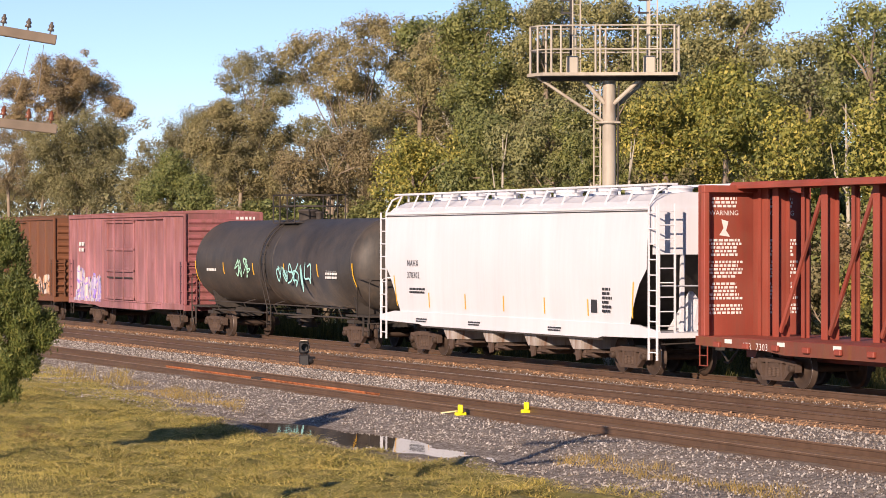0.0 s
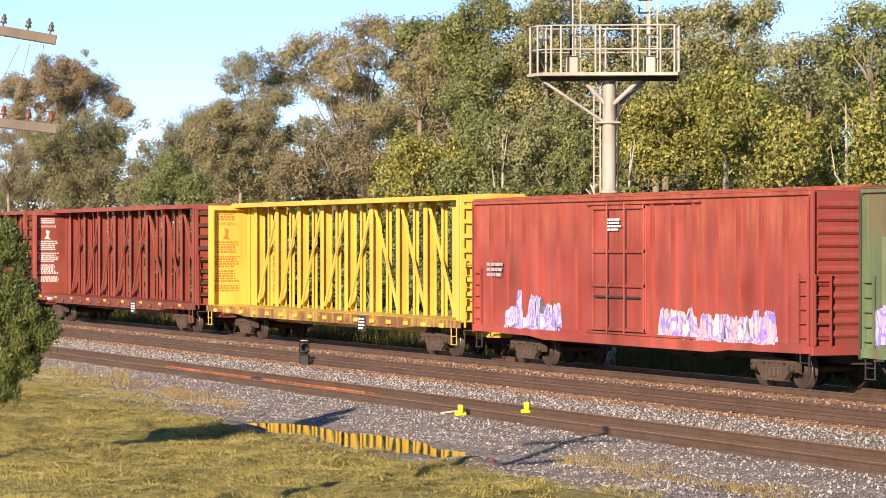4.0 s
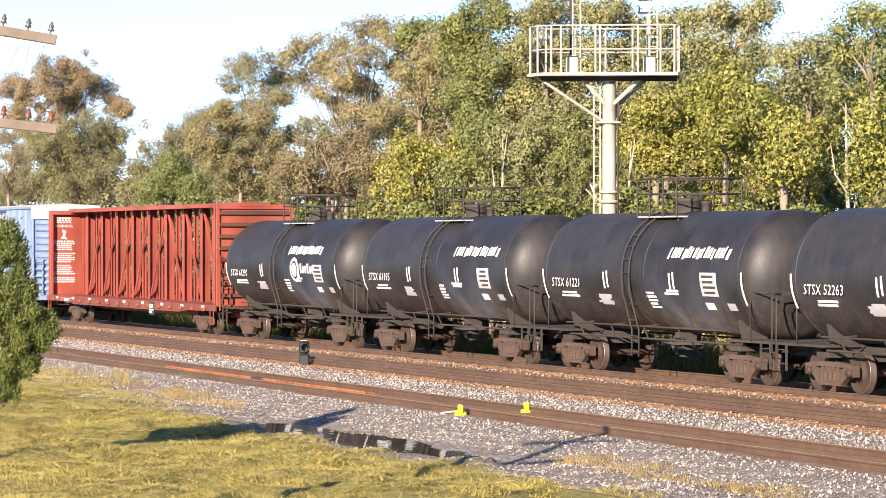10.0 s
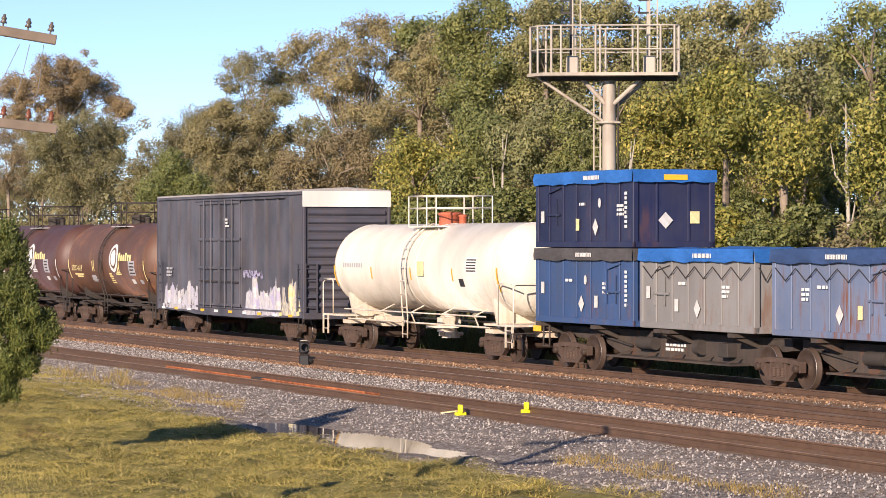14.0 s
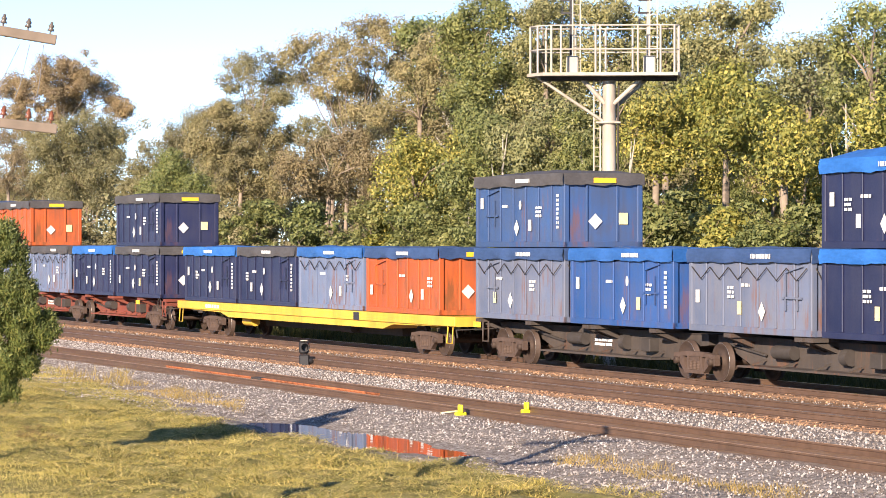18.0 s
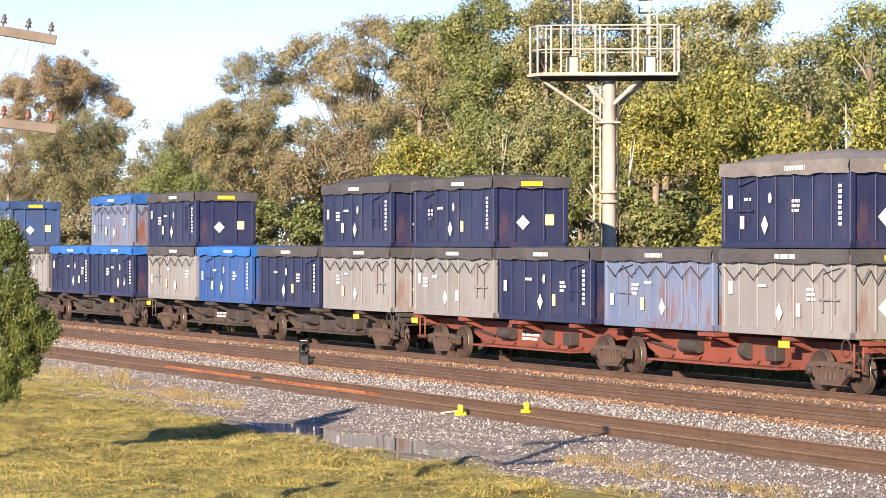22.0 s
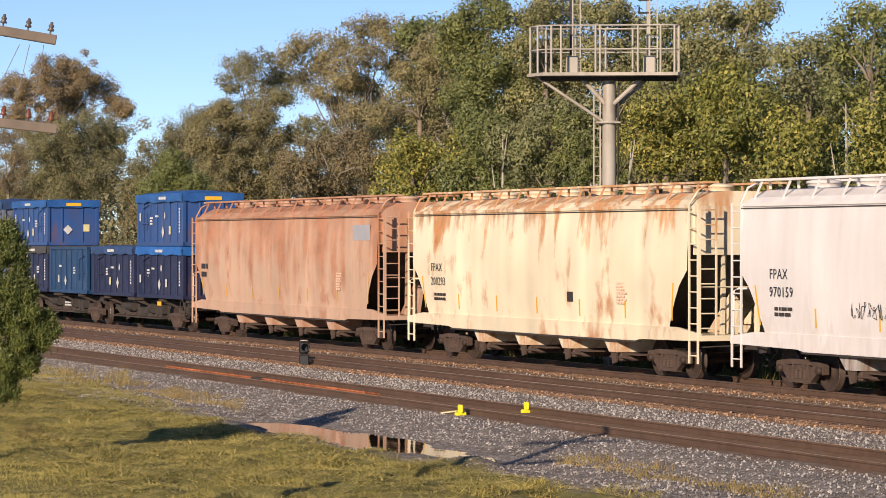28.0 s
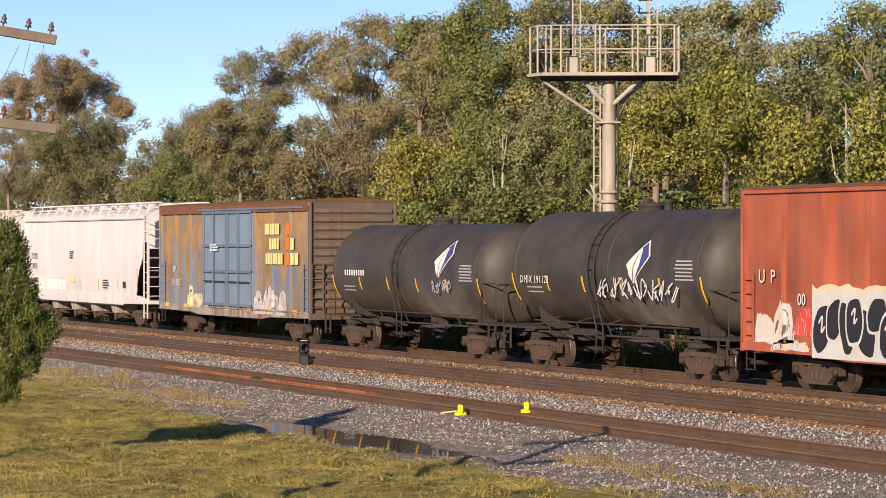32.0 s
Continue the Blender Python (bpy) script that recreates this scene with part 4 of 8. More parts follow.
def ladder(car, x, y, z0, z1, w, n, mat, face="y", name="ladder", r=0.016):
    """A ladder on a side (face y: rungs along x) or an end (face x: rungs along y)."""
    g = Geo()

    def at(s, z):
        return (x + s, y, z) if face == "y" else (x, y + s, z)
    for s in (-w / 2, w / 2):
        g.bar(at(s, z0), at(s, z1), 0.045, 0.045)
    for i in range(n):
        z = z0 + (z1 - z0) * (i + 0.5) / n
        g.rod(at(-w / 2, z), at(w / 2, z), r, 6)
    return part(name, g, mat, car)


def block_text(car, x, y, z, w, h, rows, mat, seed=0, name="lettering", fill=0.62, ragged=0.35):
    """Unreadable small print as rows of short bars, on a side that faces -y."""
    r = random.Random(seed)
    g = Geo()
    rh = h / rows
    for i in range(rows):
        x0 = x - w / 2
        end = x + w / 2 - w * ragged * r.random()
        zz = z + h / 2 - (i + 0.5) * rh
        while x0 < end:
            ln = rh * r.uniform(0.5, 2.2)
            g.box(x0, min(end, x0 + ln), y - 0.004, y, zz - rh * fill / 2, zz + rh * fill / 2)
            x0 += ln + rh * 0.35
    return part(name, g, mat, car)


def end_text(car, x, y, z, w, h, rows, mat, seed=0, name="lettering"):
    """The same on a face that looks to +x."""
    r = random.Random(seed)
    g = Geo()
    rows = int(rows * 1.8)
    rh = h / rows
    for i in range(rows):
        if rows > 8 and i % 6 == 5:
            continue
        ww = w * r.uniform(0.6, 1.0)
        y0, zz = y - ww / 2, z + h / 2 - (i + 0.5) * rh
        while y0 < y + ww / 2:
            ln = rh * r.uniform(0.5, 1.4)
            g.box(x, x + 0.006, y0, min(y + ww / 2, y0 + ln), zz - rh * 0.33, zz + rh * 0.33)
            y0 += ln + rh * 0.4
    return part(name, g, mat, car)


def write(car, text, x, y, z, size, mat, spacing=1.0, name="lettering"):
    return part(name, words(text, size, mat, spacing), None, car, at=(x, y, z))


def flat_poly(g, pts, y, depth=0.004):
    g.prism(pts, y - depth, y, "y")


SPRAY = {}
spray_colour = {}


def spray(name, col):
    if name not in SPRAY:
        SPRAY[name] = plain("spray_" + name, col, 0.55, 0, 0.14, 3)
        spray_colour[name] = col
    return SPRAY[name]


for n_, c_ in (("white", (0.50, 0.50, 0.49)), ("black", (0.02, 0.02, 0.025)), ("orange", (0.8, 0.3, 0.03)), ("yellow", (0.8, 0.66, 0.18)), ("pink", (0.72, 0.27, 0.3)), ("purple", (0.26, 0.18, 0.55)),
               ("cyan", (0.12, 0.42, 0.72)), ("mint", (0.35, 0.66, 0.5)), ("cream", (0.48, 0.44, 0.33)), ("red", (0.6, 0.05, 0.04)), ("lilac", (0.40, 0.37, 0.54)), ("teal", (0.3, 0.62, 0.6)), ("grey", (0.36, 0.36, 0.38)), ("peach", (0.78, 0.5, 0.36)), ("dun", (0.20, 0.17, 0.15))):
    spray(n_, c_)


def smooth_path(pts, per=5):
    out = []
    for i in range(len(pts) - 1):
        p0, p1, p2, p3 = pts[max(0, i - 1)], pts[i], pts[i + 1], pts[min(len(pts) - 1, i + 2)]
        for k in range(per):
            t = k / per
            out.append(tuple(0.5 * (2 * b + (c - a) * t + (2 * a - 5 * b + 4 * c - d) * t * t + (3 * b - a - 3 * c + d) * t ** 3) for a, b, c, d in zip(p0, p1, p2, p3)))
    return out + [pts[-1]]


def ribbon(g, pts, w, y, taper=True):
    """A sprayed stroke of width w along the points (x, z), each bit a hair prouder than the last."""
    pts = smooth_path(pts)
    vs = []
    n = len(pts)
    for i, (x, z) in enumerate(pts):
        ax, az = pts[max(0, i - 1)]
        bx, bz = pts[min(n - 1, i + 1)]
        ln = math.hypot(bx - ax, bz - az) or 1e-3
        ww = w * (0.55 if taper and i in (0, n - 1) else 1.0) / 2
        nx, nz = -(bz - az) / ln * ww, (bx - ax) / ln * ww
        yy = y - 0.00012 * i
        vs += [(x + nx, yy, z + nz), (x - nx, yy, z - nz)]
    g.put(vs, [(2 * i, 2 * i + 1, 2 * i + 3, 2 * i + 2) for i in range(n - 1)])


CACHE = {}


def cached(key, make):
    if key not in CACHE:
        CACHE[key] = make()
    return CACHE[key]


SKIN = {}      # where the side of each boxcar stands proud: places of the posts, door


def skin(car, x, z):
    """How far out the painted side lies at a place on a boxcar."""
    if car.name not in SKIN:
        return -1.608
    posts, d0, d1 = SKIN[car.name]
    if z < 1.122:
        return -1.605
    if d0 < x < d1:
        return -1.5855
    near = min(abs(x - p) for p in posts)
    return -1.6055 if near < 0.06 else (-1.535 if near > 0.072 else -1.6055 + 0.0705 * (near - 0.06) / 0.012)


def sprayed(fills, line, seed):
    """Interlocking sprayed shapes: fields of several colours, outlines, thin highlights, black drop shadows."""
    m, nt, bsdf = nodes_of("sprayed_piece")
    pos = nt.nodes.new("ShaderNodeTexCoord").outputs["Object"]
    mp = nt.nodes.new("ShaderNodeMapping")
    mp.inputs["Location"].default_value = (seed * 3.7, 0, seed * 1.3)
    mp.inputs["Scale"].default_value = (1.35, 0.0, 0.55)
    nt.links.new(pos, mp.inputs[0])
    warp = add(nt, "ShaderNodeTexNoise", Scale=1.9, Detail=2.5)
    nt.links.new(mp.outputs[0], warp.inputs["Vector"])
    pull = mixed(nt, 0.75, mp.outputs[0], warp.outputs["Color"], "ADD")

    def cells(feature, scale):
        v = add(nt, "ShaderNodeTexVoronoi", Scale=scale)
        v.feature = feature
        nt.links.new(pull, v.inputs["Vector"])
        return v
    tone = cells("F1", 3.0)
    edge = cells("DISTANCE_TO_EDGE", 3.0)
    inner = cells("DISTANCE_TO_EDGE", 5.2)
    n = len(fills)
    cols = [tuple(spray_colour[f]) for f in fills]
    pick = ramp(nt, tone.outputs["Color"], [((i + 0.5) / n * 0.8 + 0.1, c) for i, c in enumerate(cols)]) if n > 1 else mixed(nt, 0.25, cols[0], tone.outputs["Color"], "OVERLAY")
    fade = noise_of(nt, pos, 1.3, 3)
    pick = mixed(nt, ramp(nt, fade, [(0.35, (0, 0, 0)), (0.7, (0.55,) * 3)]), pick, cols[seed % n])
    gloss = spray_colour["white"] if line != "white" else cols[(seed + 1) % n]
    pick = mixed(nt, ramp(nt, inner.outputs["Distance"], [(0.03, (0.8,) * 3), (0.055, (0, 0, 0))]), pick, gloss)
    dark = ramp(nt, noise_of(nt, pull, 3.6, 1), [(0.61, (0, 0, 0)), (0.64, (0.85,) * 3)])
    if n > 1:
        pick = mixed(nt, dark, pick, spray_colour["black"])
    col = mixed(nt, ramp(nt, edge.outputs["Distance"], [(0.045, (1, 1, 1)), (0.07, (0, 0, 0))]), pick, spray_colour[line])
    worn = noise_of(nt, pos, 9.0, 5, (1, 1, 0.3), 0.7)
    col = mixed(nt, ramp(nt, worn, [(0.5, (0, 0, 0)), (0.75, (0.45,) * 3)]), col, (0.2, 0.17, 0.15))
    nt.links.new(col, bsdf.inputs["Base Color"])
    bsdf.inputs["Roughness"].default_value = 0.6
    return m


def sprayed_sheet(car, x0, x1, z0, tops, wave, y):
    """Paint that follows the posts and panels of a side between z0 and the height given by tops(x)."""
    cuts = {round(x0 + 0.06 * k, 3) for k in range(int((x1 - x0) / 0.06) + 1)} | {x1}
    if car.name in SKIN:
        for p in SKIN[car.name][0]:
            cuts |= {round(p + d, 3) for d in (-0.074, -0.059, 0.059, 0.074) if x0 < p + d < x1}
    g = Geo()
    vs = []
    cuts = sorted(cuts)
    off = y + 1.608 if y > -1.65 else 0.0
    for x in cuts:
        zb = z0 + wave * noise.noise(Vector((x * 2.1, z0, 4.0)))
        zt = max(zb + 0.08, tops(x))
        for z in (zb, min(zt, max(zb, 1.121)), min(zt, max(zb, 1.124)), zt):
            vs.append((x, skin(car, x, z) + off - 0.0015, z))
    g.put(vs, [(4 * i + k, 4 * i + 4 + k, 4 * i + 5 + k, 4 * i + 1 + k) for i in range(len(cuts) - 1) for k in range(3)])
    return g


def graffiti(car, x0, x1, z0, z1, y, letters, fills, line, seed, jag=0.25, halo=None):
    """A sprayed piece of interlocking shapes with outlines; no readable word."""
    r = random.Random(seed)
    h = z1 - z0
    peaks = [(x0 + (x1 - x0) * (k + r.uniform(0.2, 0.8)) / max(2, letters), r.uniform(0.55, 1.0), r.uniform(0.35, 0.75)) for k in range(max(2, letters))]

    def tops(x):
        best = 0.30
        for px, hh, w in peaks:
            d = abs(x - px) / ((x1 - x0) / max(2, letters) * w * 1.25)
            best = max(best, hh * max(0.0, 1 - d ** 3) ** 0.5)
        ends = min(1.0, (x - x0) / 0.18 + 0.35, (x1 - x) / 0.18 + 0.35)
        spike = jag * 0.55 * max(0.0, noise.noise(Vector((x * 5.5, seed, 0.0)))) + 0.08 * noise.noise(Vector((x * 13.0, seed, 2.0)))
        return z0 + h * ends * min(1.15, best * (1 - 0.3 * jag) + spike)
    if halo:
        part("graffiti_backdrop", sprayed_sheet(car, x0 - 0.3, x1 + 0.3, z0 + 0.1, lambda x: z1 + 0.16 + 0.25 * noise.noise(Vector((x * 0.9, seed, 1.0))), 0.1, y + 0.0008), SPRAY[halo], car)
    part("graffiti_piece", sprayed_sheet(car, x0, x1, z0, tops, 0.06, y), cached(("piece", tuple(fills), line, seed % 4), lambda: sprayed(fills, line, seed % 4)), car)


def scrawl(car, x0, x1, z, h, y, mat, seed, w=0.03):
    """A thin sprayed scribble."""
    r = random.Random(seed)
    g = Geo()
    x = x0
    while x < x1:
        pts = []
        for k in range(7):
            pts.append((x + r.uniform(0, h * 0.7), z + r.uniform(-h / 2, h / 2)))
        ribbon(g, pts, w, y - 0.005)
        x += h * 0.62
    return part("graffiti_scrawl", g, mat, car)


def corner_steps(car, x, y, mat, s=1):
    """Sill step below a corner."""
    g = Geo()
    for dx in (-0.2, 0.2):
        g.bar((x + dx, y, 0.95), (x + dx, y, 0.42), 0.03, 0.012)
    g.bar((x - 0.2, y, 0.43), (x + 0.2, y, 0.43), 0.06, 0.02)
    g.bar((x - 0.2, y, 0.68), (x + 0.2, y, 0.68), 0.05, 0.02)
    part("sill_step", g, mat, car)


# ---- boxcars ----
def boxcar(u0, u1, height, label, side, end, roof, door_u, door_leaves=1, posts=14, door_mat=None, tall_end=None, sill_mat=None, truck_in=2.6, bars=2, hard=None):
    """A ribbed boxcar with plug doors. Returns the car, with x = 0 at its middle."""
    half, W, B = (u1 - u0) / 2, 1.6, 1.53
    car = rolls(thing("boxcar", label, "boxcar", group="freight train"), (u0 + u1) / 2)
    zf, ze = 1.02, height - 0.12
    body = Geo().box(-half + 0.04, half - 0.04, -B, B, zf, ze - 0.02)
    part("body", body, side, car)
    under = Geo()
    under.box(-half + 0.3, half - 0.3, -0.28, 0.28, 0.62, 1.0)
    for k in range(7):
        x = -half + 3.6 + (2 * half - 7.2) * k / 6
        under.box(x - 0.05, x + 0.05, -1.45, 1.45, 0.82, 1.0)
    under.rod((-1.2, 0.55, 0.66), (0.1, 0.55, 0.66), 0.2, 12)
    under.box(1.2, 2.0, 0.35, 0.75, 0.45, 0.8)
    under.rod((-half + 1.0, -0.5, 0.8), (half - 1.0, -0.5, 0.8), 0.025, 6)
    part("underframe", under, M_under, car)
    for s in (-1, 1):
        q = [(-half, 1.12), (-half, 0.90), (-half + truck_in + 1.3, 0.86), (-half + truck_in + 2.2, 0.78), (half - truck_in - 2.2, 0.78), (half - truck_in - 1.3, 0.86), (half, 0.90), (half, 1.12)]
        part("side_sill", Geo().prism(q, s * B, s * W, "y"), sill_mat or side, car)
        part("eave_rail", Geo().box(-half, half, s * B, s * (W + 0.01), ze - 0.10, ze - 0.002, c=0.01), side, car)
    # door opening on both sides; posts elsewhere
    d0, d1 = door_u[0] - (u0 + u1) / 2, door_u[1] - (u0 + u1) / 2
    post = Geo().prism([(-0.07, 0), (0.07, 0), (0.055, 0.07), (-0.055, 0.07)], 0, 1, "z")
    post.v = [(x, -y, z * (ze - 0.16 - 1.12)) for x, y, z in post.v]
    post_me = post.mesh("side_post", side)
    SKIN[car.name] = ([-half + 0.08 + (2 * half - 0.16) * k / posts for k in range(posts + 1) if not d0 - 0.1 < -half + 0.08 + (2 * half - 0.16) * k / posts < d1 + 0.1], d0, d1)
    for s in (-1, 1):
        for k in range(posts + 1):
            x = -half + 0.08 + (2 * half - 0.16) * k / posts
            if d0 - 0.1 < x < d1 + 0.1:
                continue
            part("side_post", post_me, None, car, at=Matrix.Translation((x, s * B, 1.12)) @ (HALF_TURN if s > 0 else Matrix.Identity(4)))
    dm = door_mat or side
    hard = hard or dm
    for s in (-1, 1):
        n = door_leaves
        for k in range(n):
            a, b = d0 + (d1 - d0) * k / n + 0.03, d0 + (d1 - d0) * (k + 1) / n - 0.03
            dz0, dz1 = 1.14, ze - 0.22
            door = part("door", Geo().box(a, b, s * (B - 0.01), s * (B + 0.05), dz0, dz1, c=0.015), dm, car)
            if s < 0:
                for f in (0.0, 0.36, 0.64, 1.0):
                    z = dz0 + 0.06 + (dz1 - dz0 - 0.12) * f
                    part("door_rail", Geo().box(a, b, -B - 0.05, -B - 0.13, z - 0.05, z + 0.05, c=0.01), hard, door)
                for x in (a + 0.05, b - 0.05):
                    part("door_stile", Geo().box(x - 0.05, x + 0.05, -B - 0.05, -B - 0.11, dz0, dz1, c=0.01), hard, door)
            for i in range(bars):
                x = a + (b - a) * (i + 1) / (bars + 1)
                part("lock_rod", Geo().rod((x, s * (B + 0.15), dz0 - 0.05), (x, s * (B + 0.15), dz1 + 0.05), 0.028, 8), hard, door)
            hg = Geo().bar((a + 0.2, s * (B + 0.13), 2.05), (b - 0.2, s * (B + 0.13), 2.05), 0.03, 0.05)
            part("handle", hg, M_under, door)
        part("door_track", Geo().box(d0 - (d1 - d0) * 0.1, d1 + (d1 - d0) * 0.95, s * B, s * (B + 0.12), ze - 0.21, ze - 0.14, c=0.01), hard, car)
        part("door_sill", Geo().box(d0 - 0.3, d1 + (d1 - d0) * 0.9, s * B, s * (B + 0.11), 1.06, 1.12, c=0.01), sill_mat or side, car)
    rg = Geo().prism([(-W - 0.02, ze), (-W - 0.02, ze + 0.03), (0, height), (W + 0.02, ze + 0.03), (W + 0.02, ze), (0, ze - 0.005)], -half - 0.02, half + 0.02)
    top = part("roof", rg, roof, car)
    seam = Geo().prism([(-W - 0.01, ze + 0.03), (-W - 0.01, ze + 0.06), (0, height + 0.035), (W + 0.01, ze + 0.06), (W + 0.01, ze + 0.03), (0, height - 0.01)], -0.04, 0.04).mesh("roof_rib", roof)
    for k in range(posts + 1):
        part("roof_rib", seam, None, top, at=(-half + 0.08 + (2 * half - 0.16) * k / posts, 0, 0))
    # ends with pressed horizontal ribs
    rib = Geo()
    prof = [(0.0, -0.10), (0.03, -0.085), (0.075, -0.03), (0.075, 0.03), (0.03, 0.085), (0.0, 0.10)]
    rib.prism(prof, -B + 0.12, B - 0.12, "y")
    rib_me = rib.mesh("end_rib", end)
    rib_hi = ze - (tall_end[0] if tall_end else 0.12)
    n = int((rib_hi - 1.2) / 0.285)
    for s in (-1, 1):
        turn = Matrix.Identity(4) if s > 0 else HALF_TURN
        eg = Geo().box(half - 0.05, half + 0.0, -W + 0.09, W - 0.09, 1.08, ze - 0.002)
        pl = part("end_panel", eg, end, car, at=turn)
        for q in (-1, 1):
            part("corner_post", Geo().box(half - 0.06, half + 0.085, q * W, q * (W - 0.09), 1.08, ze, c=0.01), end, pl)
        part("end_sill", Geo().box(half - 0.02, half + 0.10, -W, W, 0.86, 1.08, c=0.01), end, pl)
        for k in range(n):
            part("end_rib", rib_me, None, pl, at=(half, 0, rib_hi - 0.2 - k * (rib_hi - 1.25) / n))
        if tall_end and s > 0:
            part("end_board", Geo().box(half, half + 0.09, -W - 0.005, W + 0.005, ze - tall_end[0], ze + 0.02), tall_end[1], car)
        ladder(car, s * (half + 0.12), -s * 1.33 if s > 0 else 1.33, 1.1, 2.75, 0.42, 5, end, "x")
        ladder(car, s * (half - 0.33), -B - 0.07, 1.1, 2.75, 0.42, 5, side if s > 0 else side, "y")
        ladder(car, s * (half - 0.33), B + 0.07, 1.1, 2.75, 0.42, 5, side, "y")
        corner_steps(car, s * (half - 0.33), -B - 0.02, M_under)
        bogie(car, s * (half - truck_in))
    g = Geo().rod((half + 0.2, 0.9, 2.3), (half + 0.24, 0.9, 2.3), 0.05, 10)
    g.lathe([(half + 0.22, 0.25), (half + 0.235, 0.27), (half + 0.25, 0.25), (half + 0.235, 0.235), (half + 0.22, 0.25)], 20, "x", (0, 0.9, 2.3))
    for k in range(4):
        a = k * math.tau / 4
        g.rod((half + 0.235, 0.9, 2.3), (half + 0.235, 0.9 + 0.25 * math.cos(a), 2.3 + 0.25 * math.sin(a)), 0.015, 6)
    g.box(half + 0.05, half + 0.22, 0.85, 0.95, 2.2, 2.4)
    part("brake_wheel", g, M_under, car)
    couplers(car, half)
    return car


# ---- tank cars ----
def tank_car(c0, c1, label, shell_mat, mark, under=None, twin=False, radius=1.55, low=1.18, stripes=4, platform=True, rail_white=None, head=1.05, dome="flat", over=1.55, mid_band=True, end_frame=True, grating=None, mark_low=0.0):
    """A tank car given by the middles of its two bogies along the train."""
    mid, half = (c0 + c1) / 2, (c1 - c0) / 2
    R, zc = radius, low + radius
    L = half + over
    car = rolls(thing("tank_car", label, "tank car", group="freight train"), mid)
    under = under or M_under
    prof = [(-L, 0.01)]
    for k in range(1, 9):
        a = k / 8 * math.pi / 2
        prof.append((-L + head * (1 - math.cos(a)) * 0.72, R * math.sin(a)))
    sag = 0.0
    prof += [(-L + head * 0.74, R)] + [(x, R) for x in (-half * 0.5, 0.0, half * 0.5)]
    full = prof + [(-x, r) for x, r in reversed(prof[:-2])]
    part("tank_shell", Geo().lathe(full, 48, "x", (0, 0, zc)), shell_mat, car)
    for x in (-L + head * 0.78, L - head * 0.78) + ((-0.35, 0.45) if mid_band else ()):
        part("weld_seam", Geo().lathe([(x - 0.03, R), (x - 0.02, R + 0.012), (x + 0.02, R + 0.012), (x + 0.03, R)], 48, "x", (0, 0, zc)), shell_mat, car)
    for s in (-1, 1):
        sg = Geo()
        sg.prism([(-0.95, 0.9), (0.95, 0.9), (1.15, zc - R * 0.62), (0.9, zc - R * 0.70), (0.5, low + 0.12), (0, low - 0.01), (-0.5, low + 0.12), (-0.9, zc - R * 0.70), (-1.15, zc - R * 0.62)], s * half - 0.09, s * half + 0.09)
        sg.box(s * half - 0.3, s * half + 0.3, -1.25, 1.25, 0.82, 0.94)
        part("saddle", sg, under, car)
        stub = Geo().box(s * half - s * 1.2, s * (L + 0.45), -0.33, 0.33, 0.74, 1.06)
        stub.box(s * (half - 0.2), s * (L + 0.42), -1.35, 1.35, 1.05, 1.11)
        part("end_sill", stub, under, car)
        if end_frame:
            hg = Geo()
            x1 = s * (L + 0.38)
            hg.tube([(x1, -1.35, 0.5), (x1, -1.35, 2.15), (x1 - s * 0.05, -1.25, 2.25), (x1 - s * 0.05, 1.25, 2.25), (x1, 1.35, 2.15), (x1, 1.35, 0.5)], 0.022)
            hg.tube([(x1 - s * 1.0, -1.37, 1.1), (x1 - s * 1.0, -1.37, 2.2), (x1 - s * 0.9, -1.37, 2.28), (x1 - s * 0.08, -1.37, 2.28)], 0.022)
            part("end_handrail", hg, under, car)
        ladder(car, s * (L + 0.1), -1.36, 0.45, 1.1, 0.45, 2, under, "y", "step_ladder")
    # running boards, pipes and valve gear below the shell
    rg = Geo()
    for y in (-1.34, 1.34):
        rg.rod((-half + 0.1, y, 1.30), (half - 0.1, y, 1.30), 0.025, 6)
        rg.rod((-half + 0.1, y * 0.9, 0.98), (half - 0.1, y * 0.9, 0.98), 0.03, 6)
    for k in range(5):
        x = -half + 0.9 + (2 * half - 1.8) * k / 4
        rg.bar((x, -1.34, 1.30), (x, -0.9, zc - R * 0.86), 0.05, 0.03)
        rg.bar((x, -1.34, 1.30), (x, -1.2, 0.98), 0.04, 0.03)
    part("running_board", rg, under, car)
    bg = Geo().rod((-0.75, 0.1, 0.98), (0.1, 0.1, 0.98), 0.22, 12)
    bg.box(0.35, 0.8, -0.6, -0.2, 0.7, 1.15)
    bg.bar((0.2, -0.9, 0.85), (1.6, -0.4, 0.9), 0.05, 0.08)
    bg.rod((-half, -0.2, 0.9), (half, -0.2, 0.9), 0.03, 6)
    bg.lathe([(0.5, 0.30), (0.8, 0.16), (low, 0.22), (low + 0.1, 0.3)], 12, "z", (0.05, 0, 0))
    bg.rod((0.05, -0.4, 0.62), (0.05, 0.4, 0.62), 0.06, 8)
    part("brake_gear", bg, under, car)
    # ladder over the curve of the shell
    lg = Geo()
    for dx in (-0.62, -0.22):
        pts = [(dx, -1.36, 0.5), (dx, -1.36, 1.2), (dx, -R - 0.06, zc - 0.5), (dx, -R - 0.08, zc)]
        for k in range(1, 7):
            a = k / 6 * 1.25
            pts.append((dx, -(R + 0.08) * math.cos(a), zc + (R + 0.08) * math.sin(a)))
        lg.tube(pts, 0.026, 6)
